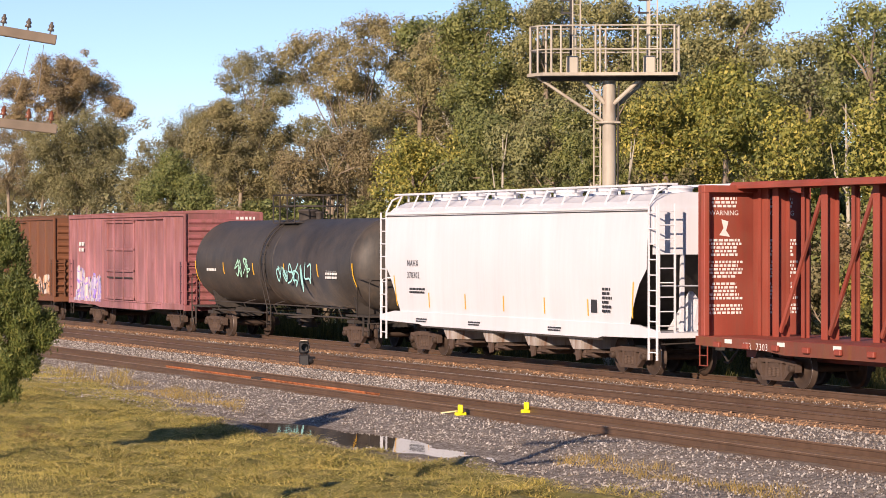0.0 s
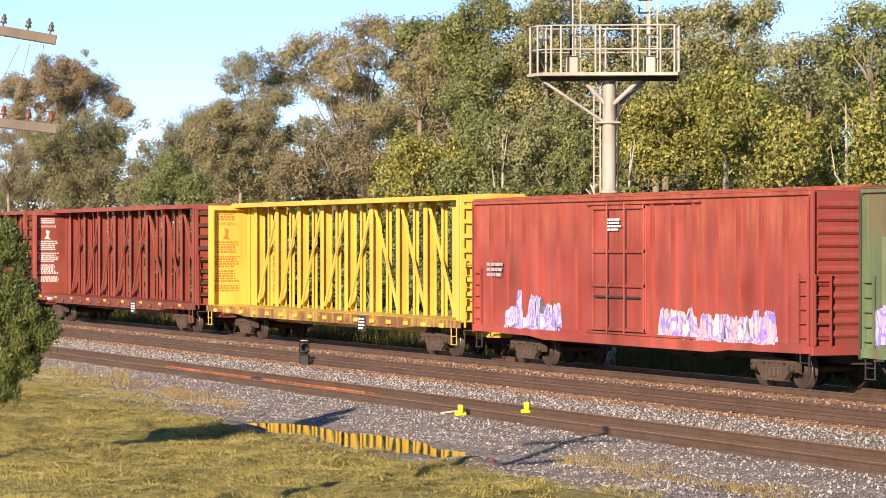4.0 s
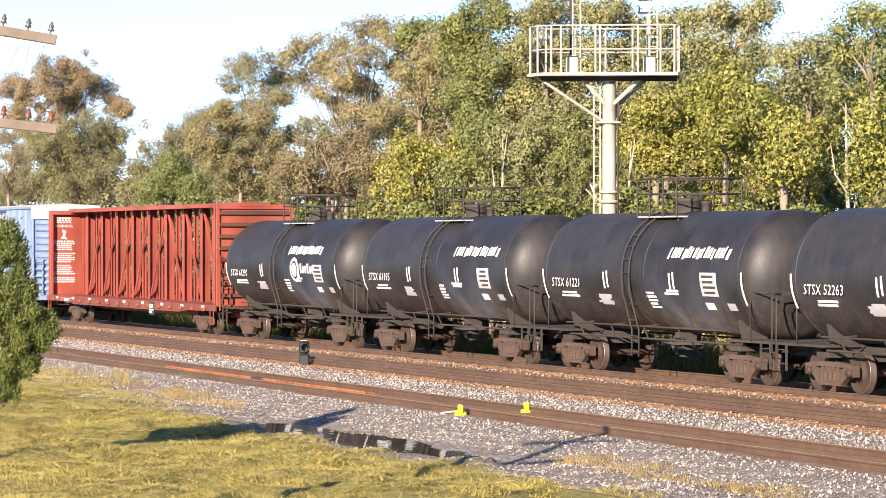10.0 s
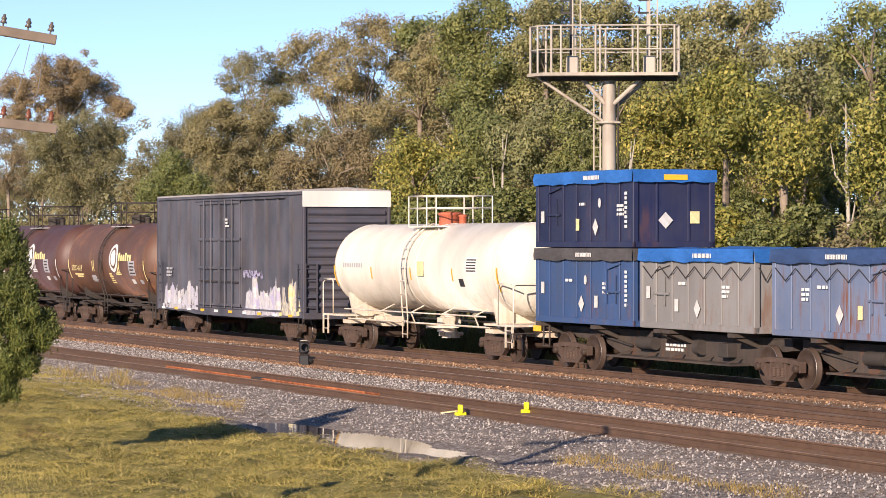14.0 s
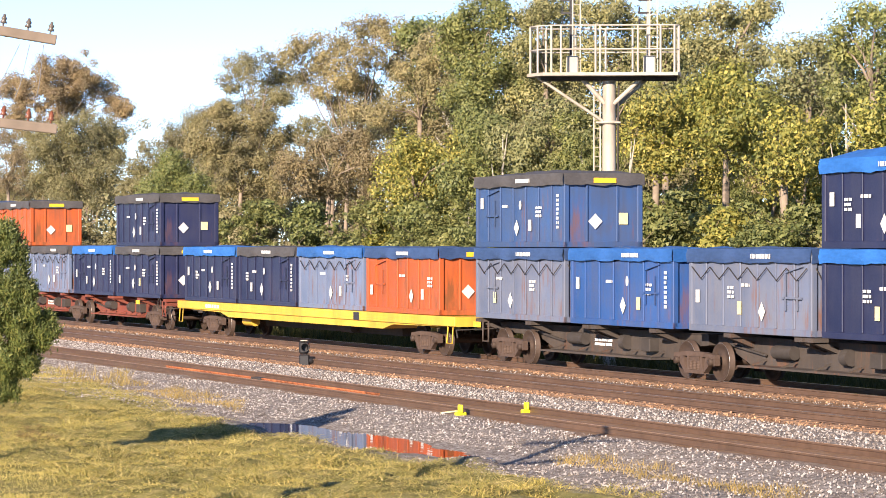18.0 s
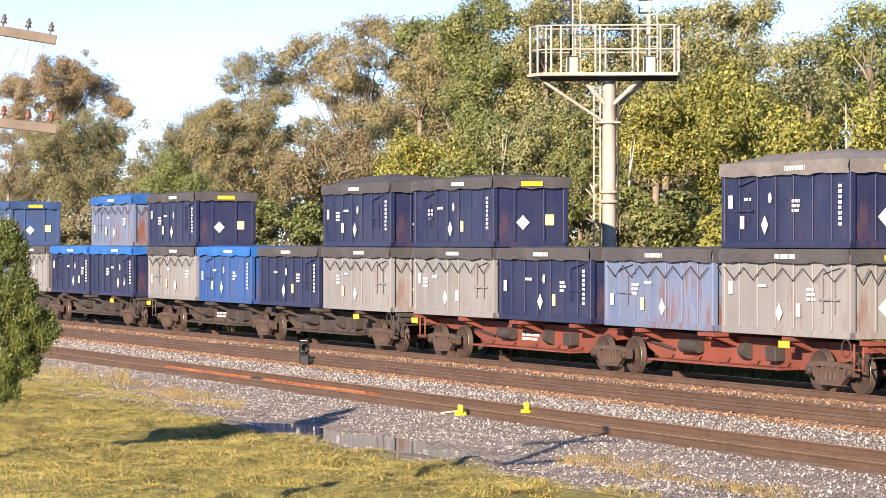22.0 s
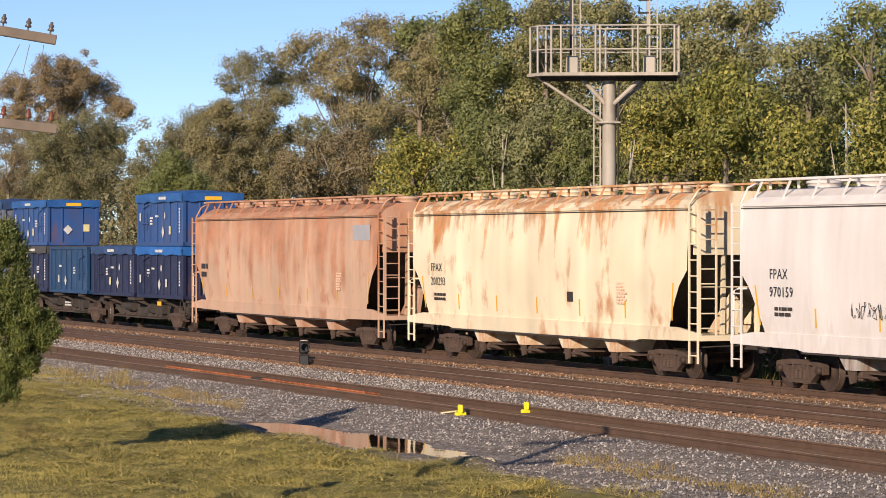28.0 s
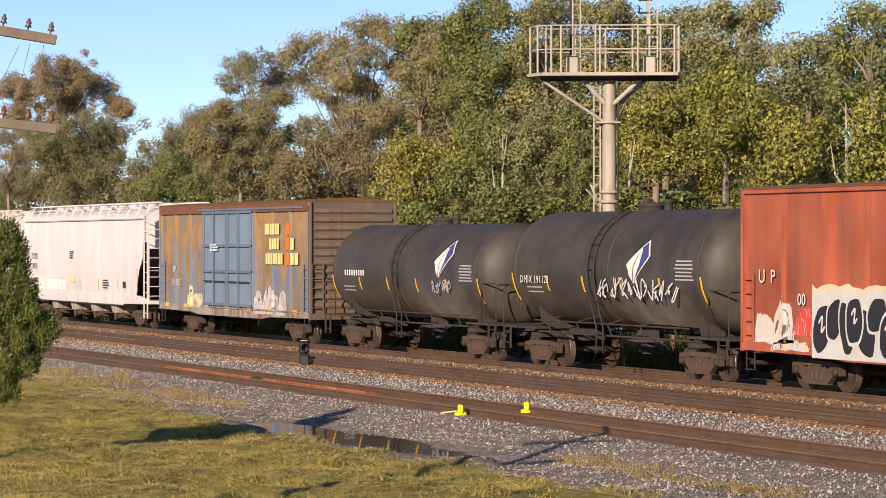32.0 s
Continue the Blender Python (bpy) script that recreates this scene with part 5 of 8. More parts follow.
    for k in range(11):
        if k < 5:
            y, z = -1.38 - 0.02 * k, 0.62 + (zc - 0.62) * k / 5
        else:
            a = (k - 5) / 6 * 1.25
            y, z = -(R + 0.08) * math.cos(a), zc + (R + 0.08) * math.sin(a)
        lg.rod((-0.62, y, z), (-0.22, y, z), 0.018, 6)
    part("side_ladder", lg, under, car)
    # manway, valves and platform on top
    hm = 0.26 if platform else 0.10
    mg = Geo().lathe([(R - 0.05, 0.36), (R + hm, 0.36), (R + hm + 0.02, 0.40), (R + hm + 0.06, 0.40), (R + hm + 0.1, 0.3), (R + hm + 0.12, 0.01)], 20, "z", (0.0, 0, zc))
    mg.lathe([(R - 0.05, 0.12), (R + 0.2, 0.12), (R + 0.24, 0.16), (R + 0.28, 0.1), (R + 0.28, 0.01)], 12, "z", (0.75, 0.1, zc))
    mg.lathe([(R - 0.05, 0.1), (R + 0.3, 0.1), (R + 0.34, 0.05), (R + 0.34, 0.01)], 10, "z", (-0.7, 0.2, zc))
    part("manway", mg, rail_white[1] if rail_white else under, car)
    if platform:
        pm = rail_white[0] if rail_white else under
        pg = Geo()
        pg.box(-1.1, 1.1, -0.95, -0.5, zc + R * 0.84 + 0.10, zc + R * 0.84 + 0.14)
        pg.box(-1.1, 1.1, 0.5, 0.95, zc + R * 0.84 + 0.10, zc + R * 0.84 + 0.14)
        for x in (-0.9, 0.9):
            pg.bar((x, -0.8, zc + R * 0.82 + 0.1), (x, -0.7, zc + R * 0.8), 0.06, 0.05)
        part("platform", pg, grating or pm, car)
        z0, z1 = zc + R * 0.84 + 0.12, zc + R + 0.86
        hg = Geo()
        for x in (-1.1, -0.4, 0.35, 1.1):
            for y in (-0.95, 0.95):
                hg.rod((x, y, z0), (x, y, z1), 0.024, 6)
        for z in (z1, (z0 + z1) / 2 + 0.1):
            hg.tube([(-1.1, -0.95, z), (1.1, -0.95, z), (1.1, 0.95, z), (-1.1, 0.95, z), (-1.1, -0.95, z)], 0.022)
        part("platform_railing", hg, pm, car)

    def on_shell(geo_name, x, ang0, ang1, w, mat, lean=0.0):
        """A painted patch that follows the near curve of the shell."""
        g = Geo()
        n = 6
        vs = []
        for i in range(n + 1):
            a = ang0 + (ang1 - ang0) * i / n
            sh = lean * i / n
            for dx in (-w / 2, w / 2):
                vs.append((x + dx + sh, -(R + 0.006) * math.cos(a), zc + (R + 0.006) * math.sin(a)))
        g.put(vs, [(2 * i, 2 * i + 1, 2 * i + 3, 2 * i + 2) for i in range(n)], True)
        return part(geo_name, g, mat, car)
    car["R"] = R
    marks = []
    for k in range(stripes):
        f = k / max(1, stripes - 1)
        x = -L + head * 0.62 + (2 * L - head * 1.24) * f
        edge = k in (0, stripes - 1)
        if twin and not edge:
            on_shell("reflector_strip", x + 0.2, -0.26 - mark_low, 0.02 - mark_low, 0.09, mark)
        marks.append(on_shell("reflector_strip", x, (-0.50 if edge else -0.28) - mark_low, (0.03 if edge else 0.0) - mark_low, 0.09, mark, lean=-0.0))
    for s in (-1, 1):
        bogie(car, s * half)
    couplers(car, L + 0.75)
    return car, on_shell, L, R, zc


# ---- covered hoppers ----
def hopper_car(u0, u1, height, label, mat, under_mat, stripe=True, outlets=4, eave_dark=True, step=False):
    """A curved-side covered hopper with roof walk, hatches, end slopes and outlet gates."""
    half = (u1 - u0) / 2
    car = rolls(thing("covered_hopper_car", label, "hopper car", group="freight train"), (u0 + u1) / 2)
    Lb = half - 0.55               # body ends
    zs, ze = 1.22, height - 0.62   # sill top, eave
    # side: curved outward in the middle
    side = []
    for k in range(9):
        f = k / 8
        side.append((1.44 + 0.14 * math.sin(math.pi * (0.12 + 0.76 * f)), zs + (ze - zs) * f))
    roof = [(1.42, ze + 0.06), (1.28, ze + 0.2), (0.86, height - 0.24), (0.4, height - 0.2)]
    right = side + roof
    poly = [(-y, z) for y, z in right] + [(y, z) for y, z in reversed(right)]
    # body in three: full section in the middle, slope sheets at both ends
    n = len(poly)
    slope = 2.9
    g, dark = Geo(), Geo()
    cut = zs + (ze - zs) * 0.70
    g.prism([(y * 0.975 if z < ze - 0.01 else y, z) for y, z in poly], -Lb + slope, Lb - slope, smooth=False)
    for s in (-1, 1):
        # the end bay keeps the roof, while its floor slopes up towards the end
        vs, fs = [], []
        for q in (1.0, 0.75, 0.5, 0.25, 0.0):
            zmin = zs + (cut - zs) * (1 - q)
            for y, z in poly:
                vs.append((s * (Lb - slope * q), y * (0.975 if z < ze - 0.01 else 1), max(z, zmin)))
        for i in range(4):
            fs += [(i * n + k, i * n + (k + 1) % n, (i + 1) * n + (k + 1) % n, (i + 1) * n + k) for k in range(n)]
        fs += [tuple(range(4 * n, 5 * n)), tuple(range(n))]
        # lower faces leave the body paint so that shade can be coloured in
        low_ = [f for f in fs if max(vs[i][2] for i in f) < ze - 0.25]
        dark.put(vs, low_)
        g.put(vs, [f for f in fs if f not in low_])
    zm = zs + (ze - zs) * 0.50
    for s in (-1, 1):
        vs = []
        cols = 12
        for y, z in side:
            d = max(0.0, (zm - z) / (zm - zs))
            xe = Lb - 1.15 * d ** 0.7 if d > 0 else Lb
            for k in range(cols + 1):
                vs.append((-xe + 2 * xe * k / cols, s * y, z))
        m_ = cols + 1
        part("side_sheet", Geo().put(vs, [(j * m_ + k, j * m_ + k + 1, (j + 1) * m_ + k + 1, (j + 1) * m_ + k) for j in range(len(side) - 1) for k in range(cols)], True), mat, car)
    part("body", g, mat, car)
    # underframe black here paints in the shade below the end slopes
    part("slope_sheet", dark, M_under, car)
    for s in (-1, 1):
        sg = Geo().prism([(-half, 1.2), (-half, 1.02), (-half + 3.2, 0.98), (-half + 3.5, 0.93), (half - 3.5, 0.93), (half - 3.2, 0.98), (half, 1.02), (half, 1.2), (half - 1.2, 1.34), (-half + 1.2, 1.34)], s * 1.46, s * 1.54, "y")
        part("side_sill", sg, mat, car)
        part("eave_rail", Geo().box(-Lb, Lb, s * 1.44, s * 1.53, ze - 0.03, ze + 0.07, c=0.02), mat, car)
        part("eave_gap", Geo().box(-Lb, Lb, s * 1.44, s * 1.545, ze - 0.066, ze - 0.05), M_under, car)
        part("sill_flange", Geo().box(-half + 3.4, half - 3.4, s * 1.40, s * 1.56, 0.885, 0.925), M_under, car)
    # ends
    for s in (-1, 1):
        eg = Geo()
        eg.box(s * (half - 1.7), s * half, -1.46, 1.46, 1.02, 1.16)
        eg.box(s * (Lb - 0.06), s * (Lb + 0.03), -1.38, 1.38, zs + (ze - zs) * 0.62, ze + 0.04)
        for y in (-0.5, 0.5):
            eg.bar((s * (half - 0.7), y, 1.1), (s * (Lb - 0.05), y, ze - 0.7), 0.10, 0.10)
        eg.prism([(s * (half - 2.3), 1.16), (s * (half - 0.9), 1.16), (s * (half - 0.62), 1.9), (s * (half - 1.1), 2.2)], -0.06, 0.06, "y")
        part("end_frame", eg, mat, car)
        ladder(car, s * (half - 0.06), -1.25 * s, 1.15, height - 0.5, 0.46, 9, mat, "x", "end_ladder", 0.02)
        ladder(car, s * (half - 0.30), -1.53, 0.45, height - 0.55, 0.46, 10, mat, "y", "side_ladder", 0.02)
        ladder(car, s * (half - 0.30), 1.53, 0.45, height - 0.55, 0.46, 10, mat, "y", "side_ladder", 0.02)
        hg = Geo()
        hg.tube([(s * (half - 0.1), -1.5, 1.2), (s * (half - 0.1), -1.5, 2.3), (s * (half - 0.15), -1.4, 2.36), (s * (half - 0.15), 1.4, 2.36), (s * (half - 0.1), 1.5, 2.3), (s * (half - 0.1), 1.5, 1.2)], 0.025)
        hg.tube([(s * (half - 0.52), -1.53, height - 0.55), (s * (half - 0.45), -1.3, height - 0.18), (s * (half - 0.45), -0.9, height + 0.0)], 0.03)
        part("end_handrail", hg, mat, car)
        bogie(car, s * (half - 2.55))
    # roof walk with brackets, round the hatch trough
    zr = height + 0.0
    for y in (-0.98, 0.98):
        wg = Geo().box(-half + 0.3, half - 0.3, y - 0.17, y + 0.17, zr - 0.02, zr + 0.035)
        walkway = part("running_board", wg, mat, car)
        br = Geo().bar((0, y * 1.12, zr - 0.02), (0, y * 1.36, ze + 0.14), 0.05, 0.04).bar((0, y * 0.9, zr), (0, y * 0.9, zr - 0.22), 0.05, 0.05).mesh("bracket", mat)
        for k in range(14):
            part("bracket", br, None, walkway, at=(-half + 0.8 + (2 * half - 1.6) * k / 13, 0, 0))
    hat = Geo().lathe([(0.0, 0.40), (0.13, 0.40), (0.14, 0.44), (0.19, 0.42), (0.23, 0.2), (0.24, 0.01)], 20, "z").mesh("hatch_cover", mat)
    for k in range(8):
        part("hatch_cover", hat, None, car, at=(-Lb + 1.3 + (2 * Lb - 2.6) * k / 7, 0, height - 0.22))
    # outlet gates
    ug = Geo().box(-half + 0.6, half - 0.6, -0.3, 0.3, 0.72, 1.05)
    ug.rod((-half + 2, 0.8, 0.75), (half - 2, 0.8, 0.75), 0.03, 6)
    part("center_sill", ug, M_under, car)
    for k in range(outlets):
        x = -half + 5.2 + (2 * half - 10.4) * k / (outlets - 1)
        og = Geo()
        a, b = 0.52, 0.26
        top = [(-a, -1.44, 1.1), (a, -1.44, 1.1), (a, 1.44, 1.1), (-a, 1.44, 1.1)]
        low = [(0.0, -1.44, 0.58), (a - 0.06, -1.44, 0.58), (a - 0.06, 1.44, 0.58), (0.0, 1.44, 0.58)]
        og.put(top + low, [(0, 1, 2, 3), (7, 6, 5, 4), (0, 4, 5, 1), (1, 5, 6, 2), (2, 6, 7, 3), (3, 7, 4, 0)])
        chute = part("outlet_chute", og, under_mat if under_mat != M_cast else P_dusty, car, at=(x, 0, 0))
        gg = Geo().box(-0.1, 0.46, -1.3, 1.3, 0.34, 0.575, c=0.03)
        gg.prism([(0.0, 0.60), (0.36, 0.60), (0.30, 0.30), (0.12, 0.26)], -1.40, -1.34, "y")
        gg.rod((-0.2, -1.3, 0.44), (1.1, -1.3, 0.44), 0.03, 8)
        gg.box(0.3, 1.2, -1.12, -0.7, 0.50, 0.54)
        part("outlet_gate", gg, M_cast, chute)
    couplers(car, half + 0.1)

    def bulge(z):
        f = min(1, max(0, (z - zs) / (ze - zs)))
        return -(1.44 + 0.14 * math.sin(math.pi * (0.12 + 0.76 * f))) - 0.006
    if stripe:
        for k in range(7):
            f = k / 6
            x = (-Lb + 0.75) + (2 * Lb - 1.5) * f
            tall = 0.95 if k in (0, 6) else 0.45
            g = Geo()
            z0 = 1.5
            vs = []
            for i in range(5):
                z = z0 + tall * i / 4
                lean = (0.16 if k == 0 else -0.16 if k == 6 else -0.03) * (1 - i / 4)
                for dx in (-0.035, 0.035):
                    vs.append((x + dx + lean, bulge(z) - 0.004, z))
            g.put(vs, [(2 * i, 2 * i + 1, 2 * i + 3, 2 * i + 2) for i in range(4)])
            part("reflector_strip", g, M_yellow_mark, car)
    return car, half, bulge


# ---- centre-beam flatcars ----
def centerbeam(u0, u1, height, label, mat, text_mat, end_mat, sill_mat, bays=9):
    half = (u1 - u0) / 2
    W = 1.52
    car = rolls(thing("centerbeam_flatcar", label, "flatcar", group="freight train"), (u0 + u1) / 2)
    zd = 1.16
    dg = Geo()
    dg.box(-half, half, -W, W, zd - 0.06, zd, c=0.01)
    dg.box(-half + 0.3, half - 0.3, -0.3, 0.3, 0.62, zd - 0.06)
    part("deck", dg, mat, car)
    for s in (-1, 1):
        q = [(-half, 1.15), (-half, 0.93), (-half + 3.4, 0.90), (-half + 4.4, 0.82), (half - 4.4, 0.82), (half - 3.4, 0.90), (half, 0.93), (half, 1.15)]
        part("side_sill", Geo().prism(q, s * W, s * (W + 0.06), "y"), sill_mat, car)
        wm = Geo().box(-0.14, 0.14, 0, 0.09, -0.07, 0.07, c=0.02).mesh("winch", mat)
        for k in range(16):
            part("winch", wm, None, car, at=(-half + 1.2 + (2 * half - 2.4) * k / 15, s * (W + 0.06) - (0.09 if s < 0 else 0), 0.98))
    zt = height
    # bulkheads
    for s in (-1, 1):
        turn = Matrix.Identity(4) if s > 0 else HALF_TURN
        bg = Geo().box(half - 0.14, half - 0.10, -W, W, zd, zt - 0.10)
        bk = part("bulkhead", bg, mat, car, at=turn)
        for y in (-W + 0.07, W - 0.07):
            part("bulkhead_post", Geo().box(half - 0.36, half - 0.02, y - 0.07, y + 0.07, zd + 0.002, zt - 0.26, c=0.01), mat, bk)
        part("bulkhead_header", Geo().box(half - 0.36, half - 0.02, -W, W, zt - 0.258, zt - 0.08, c=0.01), mat, bk)
        rib = Geo().prism([(half - 0.10, -0.075), (half + 0.02, -0.06), (half + 0.02, 0.06), (half - 0.10, 0.075)], -W + 0.14, W - 0.14, "y").mesh("bulkhead_rib", end_mat)
        for k in range(8):
            part("bulkhead_rib", rib, None, bk, at=(0, 0, zd + 0.35 + k * (zt - zd - 0.75) / 7))
        ladder(car, s * (half + 0.06), -1.2 * s, 0.95, 3.0, 0.42, 6, mat, "x", "end_ladder")
        corner_steps(car, s * (half - 0.4), -W - 0.05, mat)
        bogie(car, s * (half - 3.0))
    # centre beam
    tg = Geo().prism([(-0.62, zt - 0.16), (-0.62, zt - 0.08), (-0.56, zt), (0.56, zt), (0.62, zt - 0.08), (0.62, zt - 0.16)], -half, half)
    part("top_chord", tg, mat, car)
    def i_post(w, d):
        return Geo().prism([(-w, -d), (w, -d), (w, -d + 0.025), (0.02, -d + 0.04), (0.02, d - 0.04), (w, d - 0.025), (w, d), (-w, d), (-w, d - 0.025), (-0.02, d - 0.04), (-0.02, -d + 0.04), (-w, -d + 0.025)], zd, zt - 0.14, "z")
    wide, thin = i_post(0.14, 0.17).mesh("post", mat), i_post(0.07, 0.08).mesh("stake", mat)
    x0, x1 = -half + 1.5, half - 1.3
    for k in range(bays + 1):
        x = x0 + (x1 - x0) * k / bays
        part("post", wide, None, car, at=(x, 0, 0))
        if k < bays:
            nx = x0 + (x1 - x0) * (k + 1) / bays
            part("stake", thin, None, car, at=((x + nx) / 2, 0, 0))
            up = (k < bays / 2)
            a, b = (x, nx) if up else (nx, x)
            q = 0.14 if up else -0.14
            part("diagonal_brace", Geo().bar((a + q, -0.10, zd + 0.12), (b - q, -0.10, zt - 0.24), 0.06, 0.11), mat, car)
    for x in (-half + 0.55, half - 0.55):
        part("stake", thin, None, car, at=(x, 0, 0))
    part("web_plate", Geo().box(-half + 0.16, -half + 0.9, -0.03, 0.03, zd, zt - 0.14), mat, car)
    couplers(car, half + 0.35)
    # warning panels inside the front bulkhead, either side of the beam
    xf = -half + 0.143
    for y in (-0.85, 0.75):
        end_text(car, xf, y, zt - 0.5, 1.0, 0.28, 2, text_mat, 3)
        end_text(car, xf, y, zt - 2.35, 1.05, 1.9, 12, text_mat, 5)
        ww = part("lettering", words("WARNING", 0.17, text_mat, 1.0), None, car)
        ww.matrix_basis = Matrix.Translation((xf + 0.004, y - 0.42, zt - 0.82)) @ Matrix.Rotation(radians(90), 4, "Z")
        fig = Geo()
        fig.prism([(y - 0.14, zt - 1.32), (y + 0.16, zt - 1.36), (y + 0.05, zt - 1.2), (y + 0.12, zt - 0.98), (y - 0.08, zt - 0.92), (y - 0.02, zt - 1.15)], xf, xf + 0.006)
        part("warning_symbol", fig, text_mat, car)
    return car, half, zd


# ---- waste containers ----
C_PAINT = {
    "navy": paint("container_navy", (0.013, 0.019, 0.066), 0.45, 0.3, 0.12, grime_col=(0.045, 0.045, 0.065)),
    "blue": paint("container_blue", (0.034, 0.085, 0.225), 0.45, 0.4, 0.2, grime_col=(0.06, 0.062, 0.075)),
    "light": paint("container_faded_blue", (0.13, 0.18, 0.295), 0.5, 0.35, 0.36, grime_col=(0.17, 0.17, 0.19)),
    "slate": paint("container_slate_blue", (0.115, 0.145, 0.225), 0.5, 0.4, 0.25, grime_col=(0.16, 0.155, 0.16)),
    "royal": paint("container_royal", (0.018, 0.085, 0.285), 0.42, 0.3, 0.18),
    "teal": paint("container_dark_teal", (0.010, 0.055, 0.15), 0.4, 0.15, 0.03),
    "grey": paint("container_grey", (0.25, 0.245, 0.24), 0.5, 0.4, 0.2, grime_col=(0.17, 0.165, 0.155)),
    "tan": paint("container_tan_grey", (0.28, 0.26, 0.235), 0.5, 0.35, 0.2, grime_col=(0.18, 0.165, 0.14)),
    "orange": paint("container_orange", (0.52, 0.10, 0.02), 0.5, 0.4, 0.3),
}
C_WORDS = {"navy": "navy blue", "blue": "mid blue", "light": "faded light blue", "slate": "faded slate blue", "royal": "bright royal blue", "teal": "dark teal blue", "grey": "grey", "tan": "tan grey", "orange": "rusty orange"}


def tarp_material(name, col, rough):
    m, nt, bsdf = nodes_of(name)
    pos = nt.nodes.new("ShaderNodeTexCoord").outputs["Object"]
    a, b = noise_of(nt, pos, 1.4, 5), noise_of(nt, pos, 9, 5, (0.6, 1, 2.0))
    nt.links.new(ramp(nt, mixed(nt, 0.4, a, b), [(0.35, tuple(c * 0.75 for c in col)), (0.68, tuple(min(0.9, c * 1.25 + 0.01) for c in col))]), bsdf.inputs["Base Color"])
    bsdf.inputs["Roughness"].default_value = rough
    bump(nt, b, bsdf, 0.3, 0.03)
    return m


T_PAINT = {"black": tarp_material("tarp_charcoal", (0.060, 0.056, 0.056), 0.7), "bright": tarp_material("tarp_bright_blue", (0.016, 0.12, 0.40), 0.5),
           "dark": tarp_material("tarp_dark_blue", (0.026, 0.058, 0.150), 0.5), "royal": tarp_material("tarp_royal", (0.016, 0.092, 0.30), 0.45), "dusty": tarp_material("tarp_dusty", (0.16, 0.145, 0.135), 0.8)}
T_WORDS = {"black": "charcoal tarpaulin", "bright": "bright blue tarpaulin", "dark": "dark blue tarpaulin", "royal": "royal blue tarpaulin", "dusty": "dusty grey tarpaulin"}
M_placard = plain("placard_white", (0.52, 0.52, 0.50), 0.5, 0, 0.2)
M_placard_y = plain("placard_yellow", (0.63, 0.56, 0.29), 0.5, 0, 0.2)
CL, CW, CH = 3.03, 1.22, 2.03


def tarp_geo(seed, dome):
    """A tarpaulin pulled over the top, with a hanging wavy skirt all round."""
    r = random.Random(seed)
    g = Geo()
    n, mrows = 26, 8
    z_top = CH + 0.03
    vs = []
    for j in range(mrows + 1):
        for i in range(n + 1):
            fx, fy = i / n, j / mrows
            x, y = -CL - 0.03 + (2 * CL + 0.06) * fx, -CW - 0.03 + (2 * CW + 0.06) * fy
            sx, sy = math.sin(math.pi * fx), math.sin(math.pi * fy)
            z = z_top + dome * (sx ** 0.5) * (sy ** 0.7) + (0.07 * noise.noise(Vector((x * 1.4, y * 1.4, seed))) + 0.03 * noise.noise(Vector((x * 3.6, y * 2.2, seed)))) * min(1, sx * sy * 6)
            vs.append((x, y, z))
    g.put(vs, [(j * (n + 1) + i, j * (n + 1) + i + 1, (j + 1) * (n + 1) + i + 1, (j + 1) * (n + 1) + i) for j in range(mrows) for i in range(n)], True)

    def skirt(a, b, out, cols):
        """From the top edge a-b down to a ragged hem."""
        vs = []
        for i in range(cols + 1):
            f = i / cols
            p = Vector(a).lerp(Vector(b), f)
            drop = 0.33 + 0.018 * math.sin(f * math.pi * 7 + seed) + 0.03 * noise.noise(Vector((f * 9, seed, 0))) + r.uniform(-0.015, 0.015)
            wob = 0.014 * math.sin(f * 34 + seed) + 0.012 * noise.noise(Vector((f * 14, seed, 3)))
            vs += [(p.x, p.y, z_top), (p.x + out[0] * (0.03 + wob), p.y + out[1] * (0.03 + wob), z_top - drop * 0.5), (p.x + out[0] * (0.02 - wob), p.y + out[1] * (0.02 - wob), z_top - drop)]
        g.put(vs, [(3 * i + k, 3 * i + 3 + k, 3 * i + 4 + k, 3 * i + 1 + k) for i in range(cols) for k in (0, 1)], True)
    x1, y1 = CL + 0.03, CW + 0.03
    skirt((-x1, -y1, 0), (x1, -y1, 0), (0, -1), 30)
    skirt((-x1, y1, 0), (x1, y1, 0), (0, 1), 30)
    skirt((x1, -y1, 0), (x1, y1, 0), (1, 0), 14)
    skirt((-x1, -y1, 0), (-x1, y1, 0), (-1, 0), 14)
    return g


def body_geo():
    g = Geo()
    g.box(-CL + 0.06, CL - 0.06, -CW + 0.05, CW - 0.05, 0.14, CH)
    return g


def rails_geo():
    g = Geo()
    for y in (-1, 1):
        g.box(-CL, CL, y * (CW - 0.09), y * CW, 0.0, 0.16, c=0.01)
        g.box(-CL, CL, y * (CW - 0.09), y * CW, CH - 0.12, CH, c=0.01)
    for x in (-1, 1):
        g.box(x * (CL - 0.09), x * CL, -CW, CW, 0.0, 0.16, c=0.01)
        g.box(x * (CL - 0.09), x * CL, -CW, CW, CH - 0.12, CH, c=0.01)
    return g


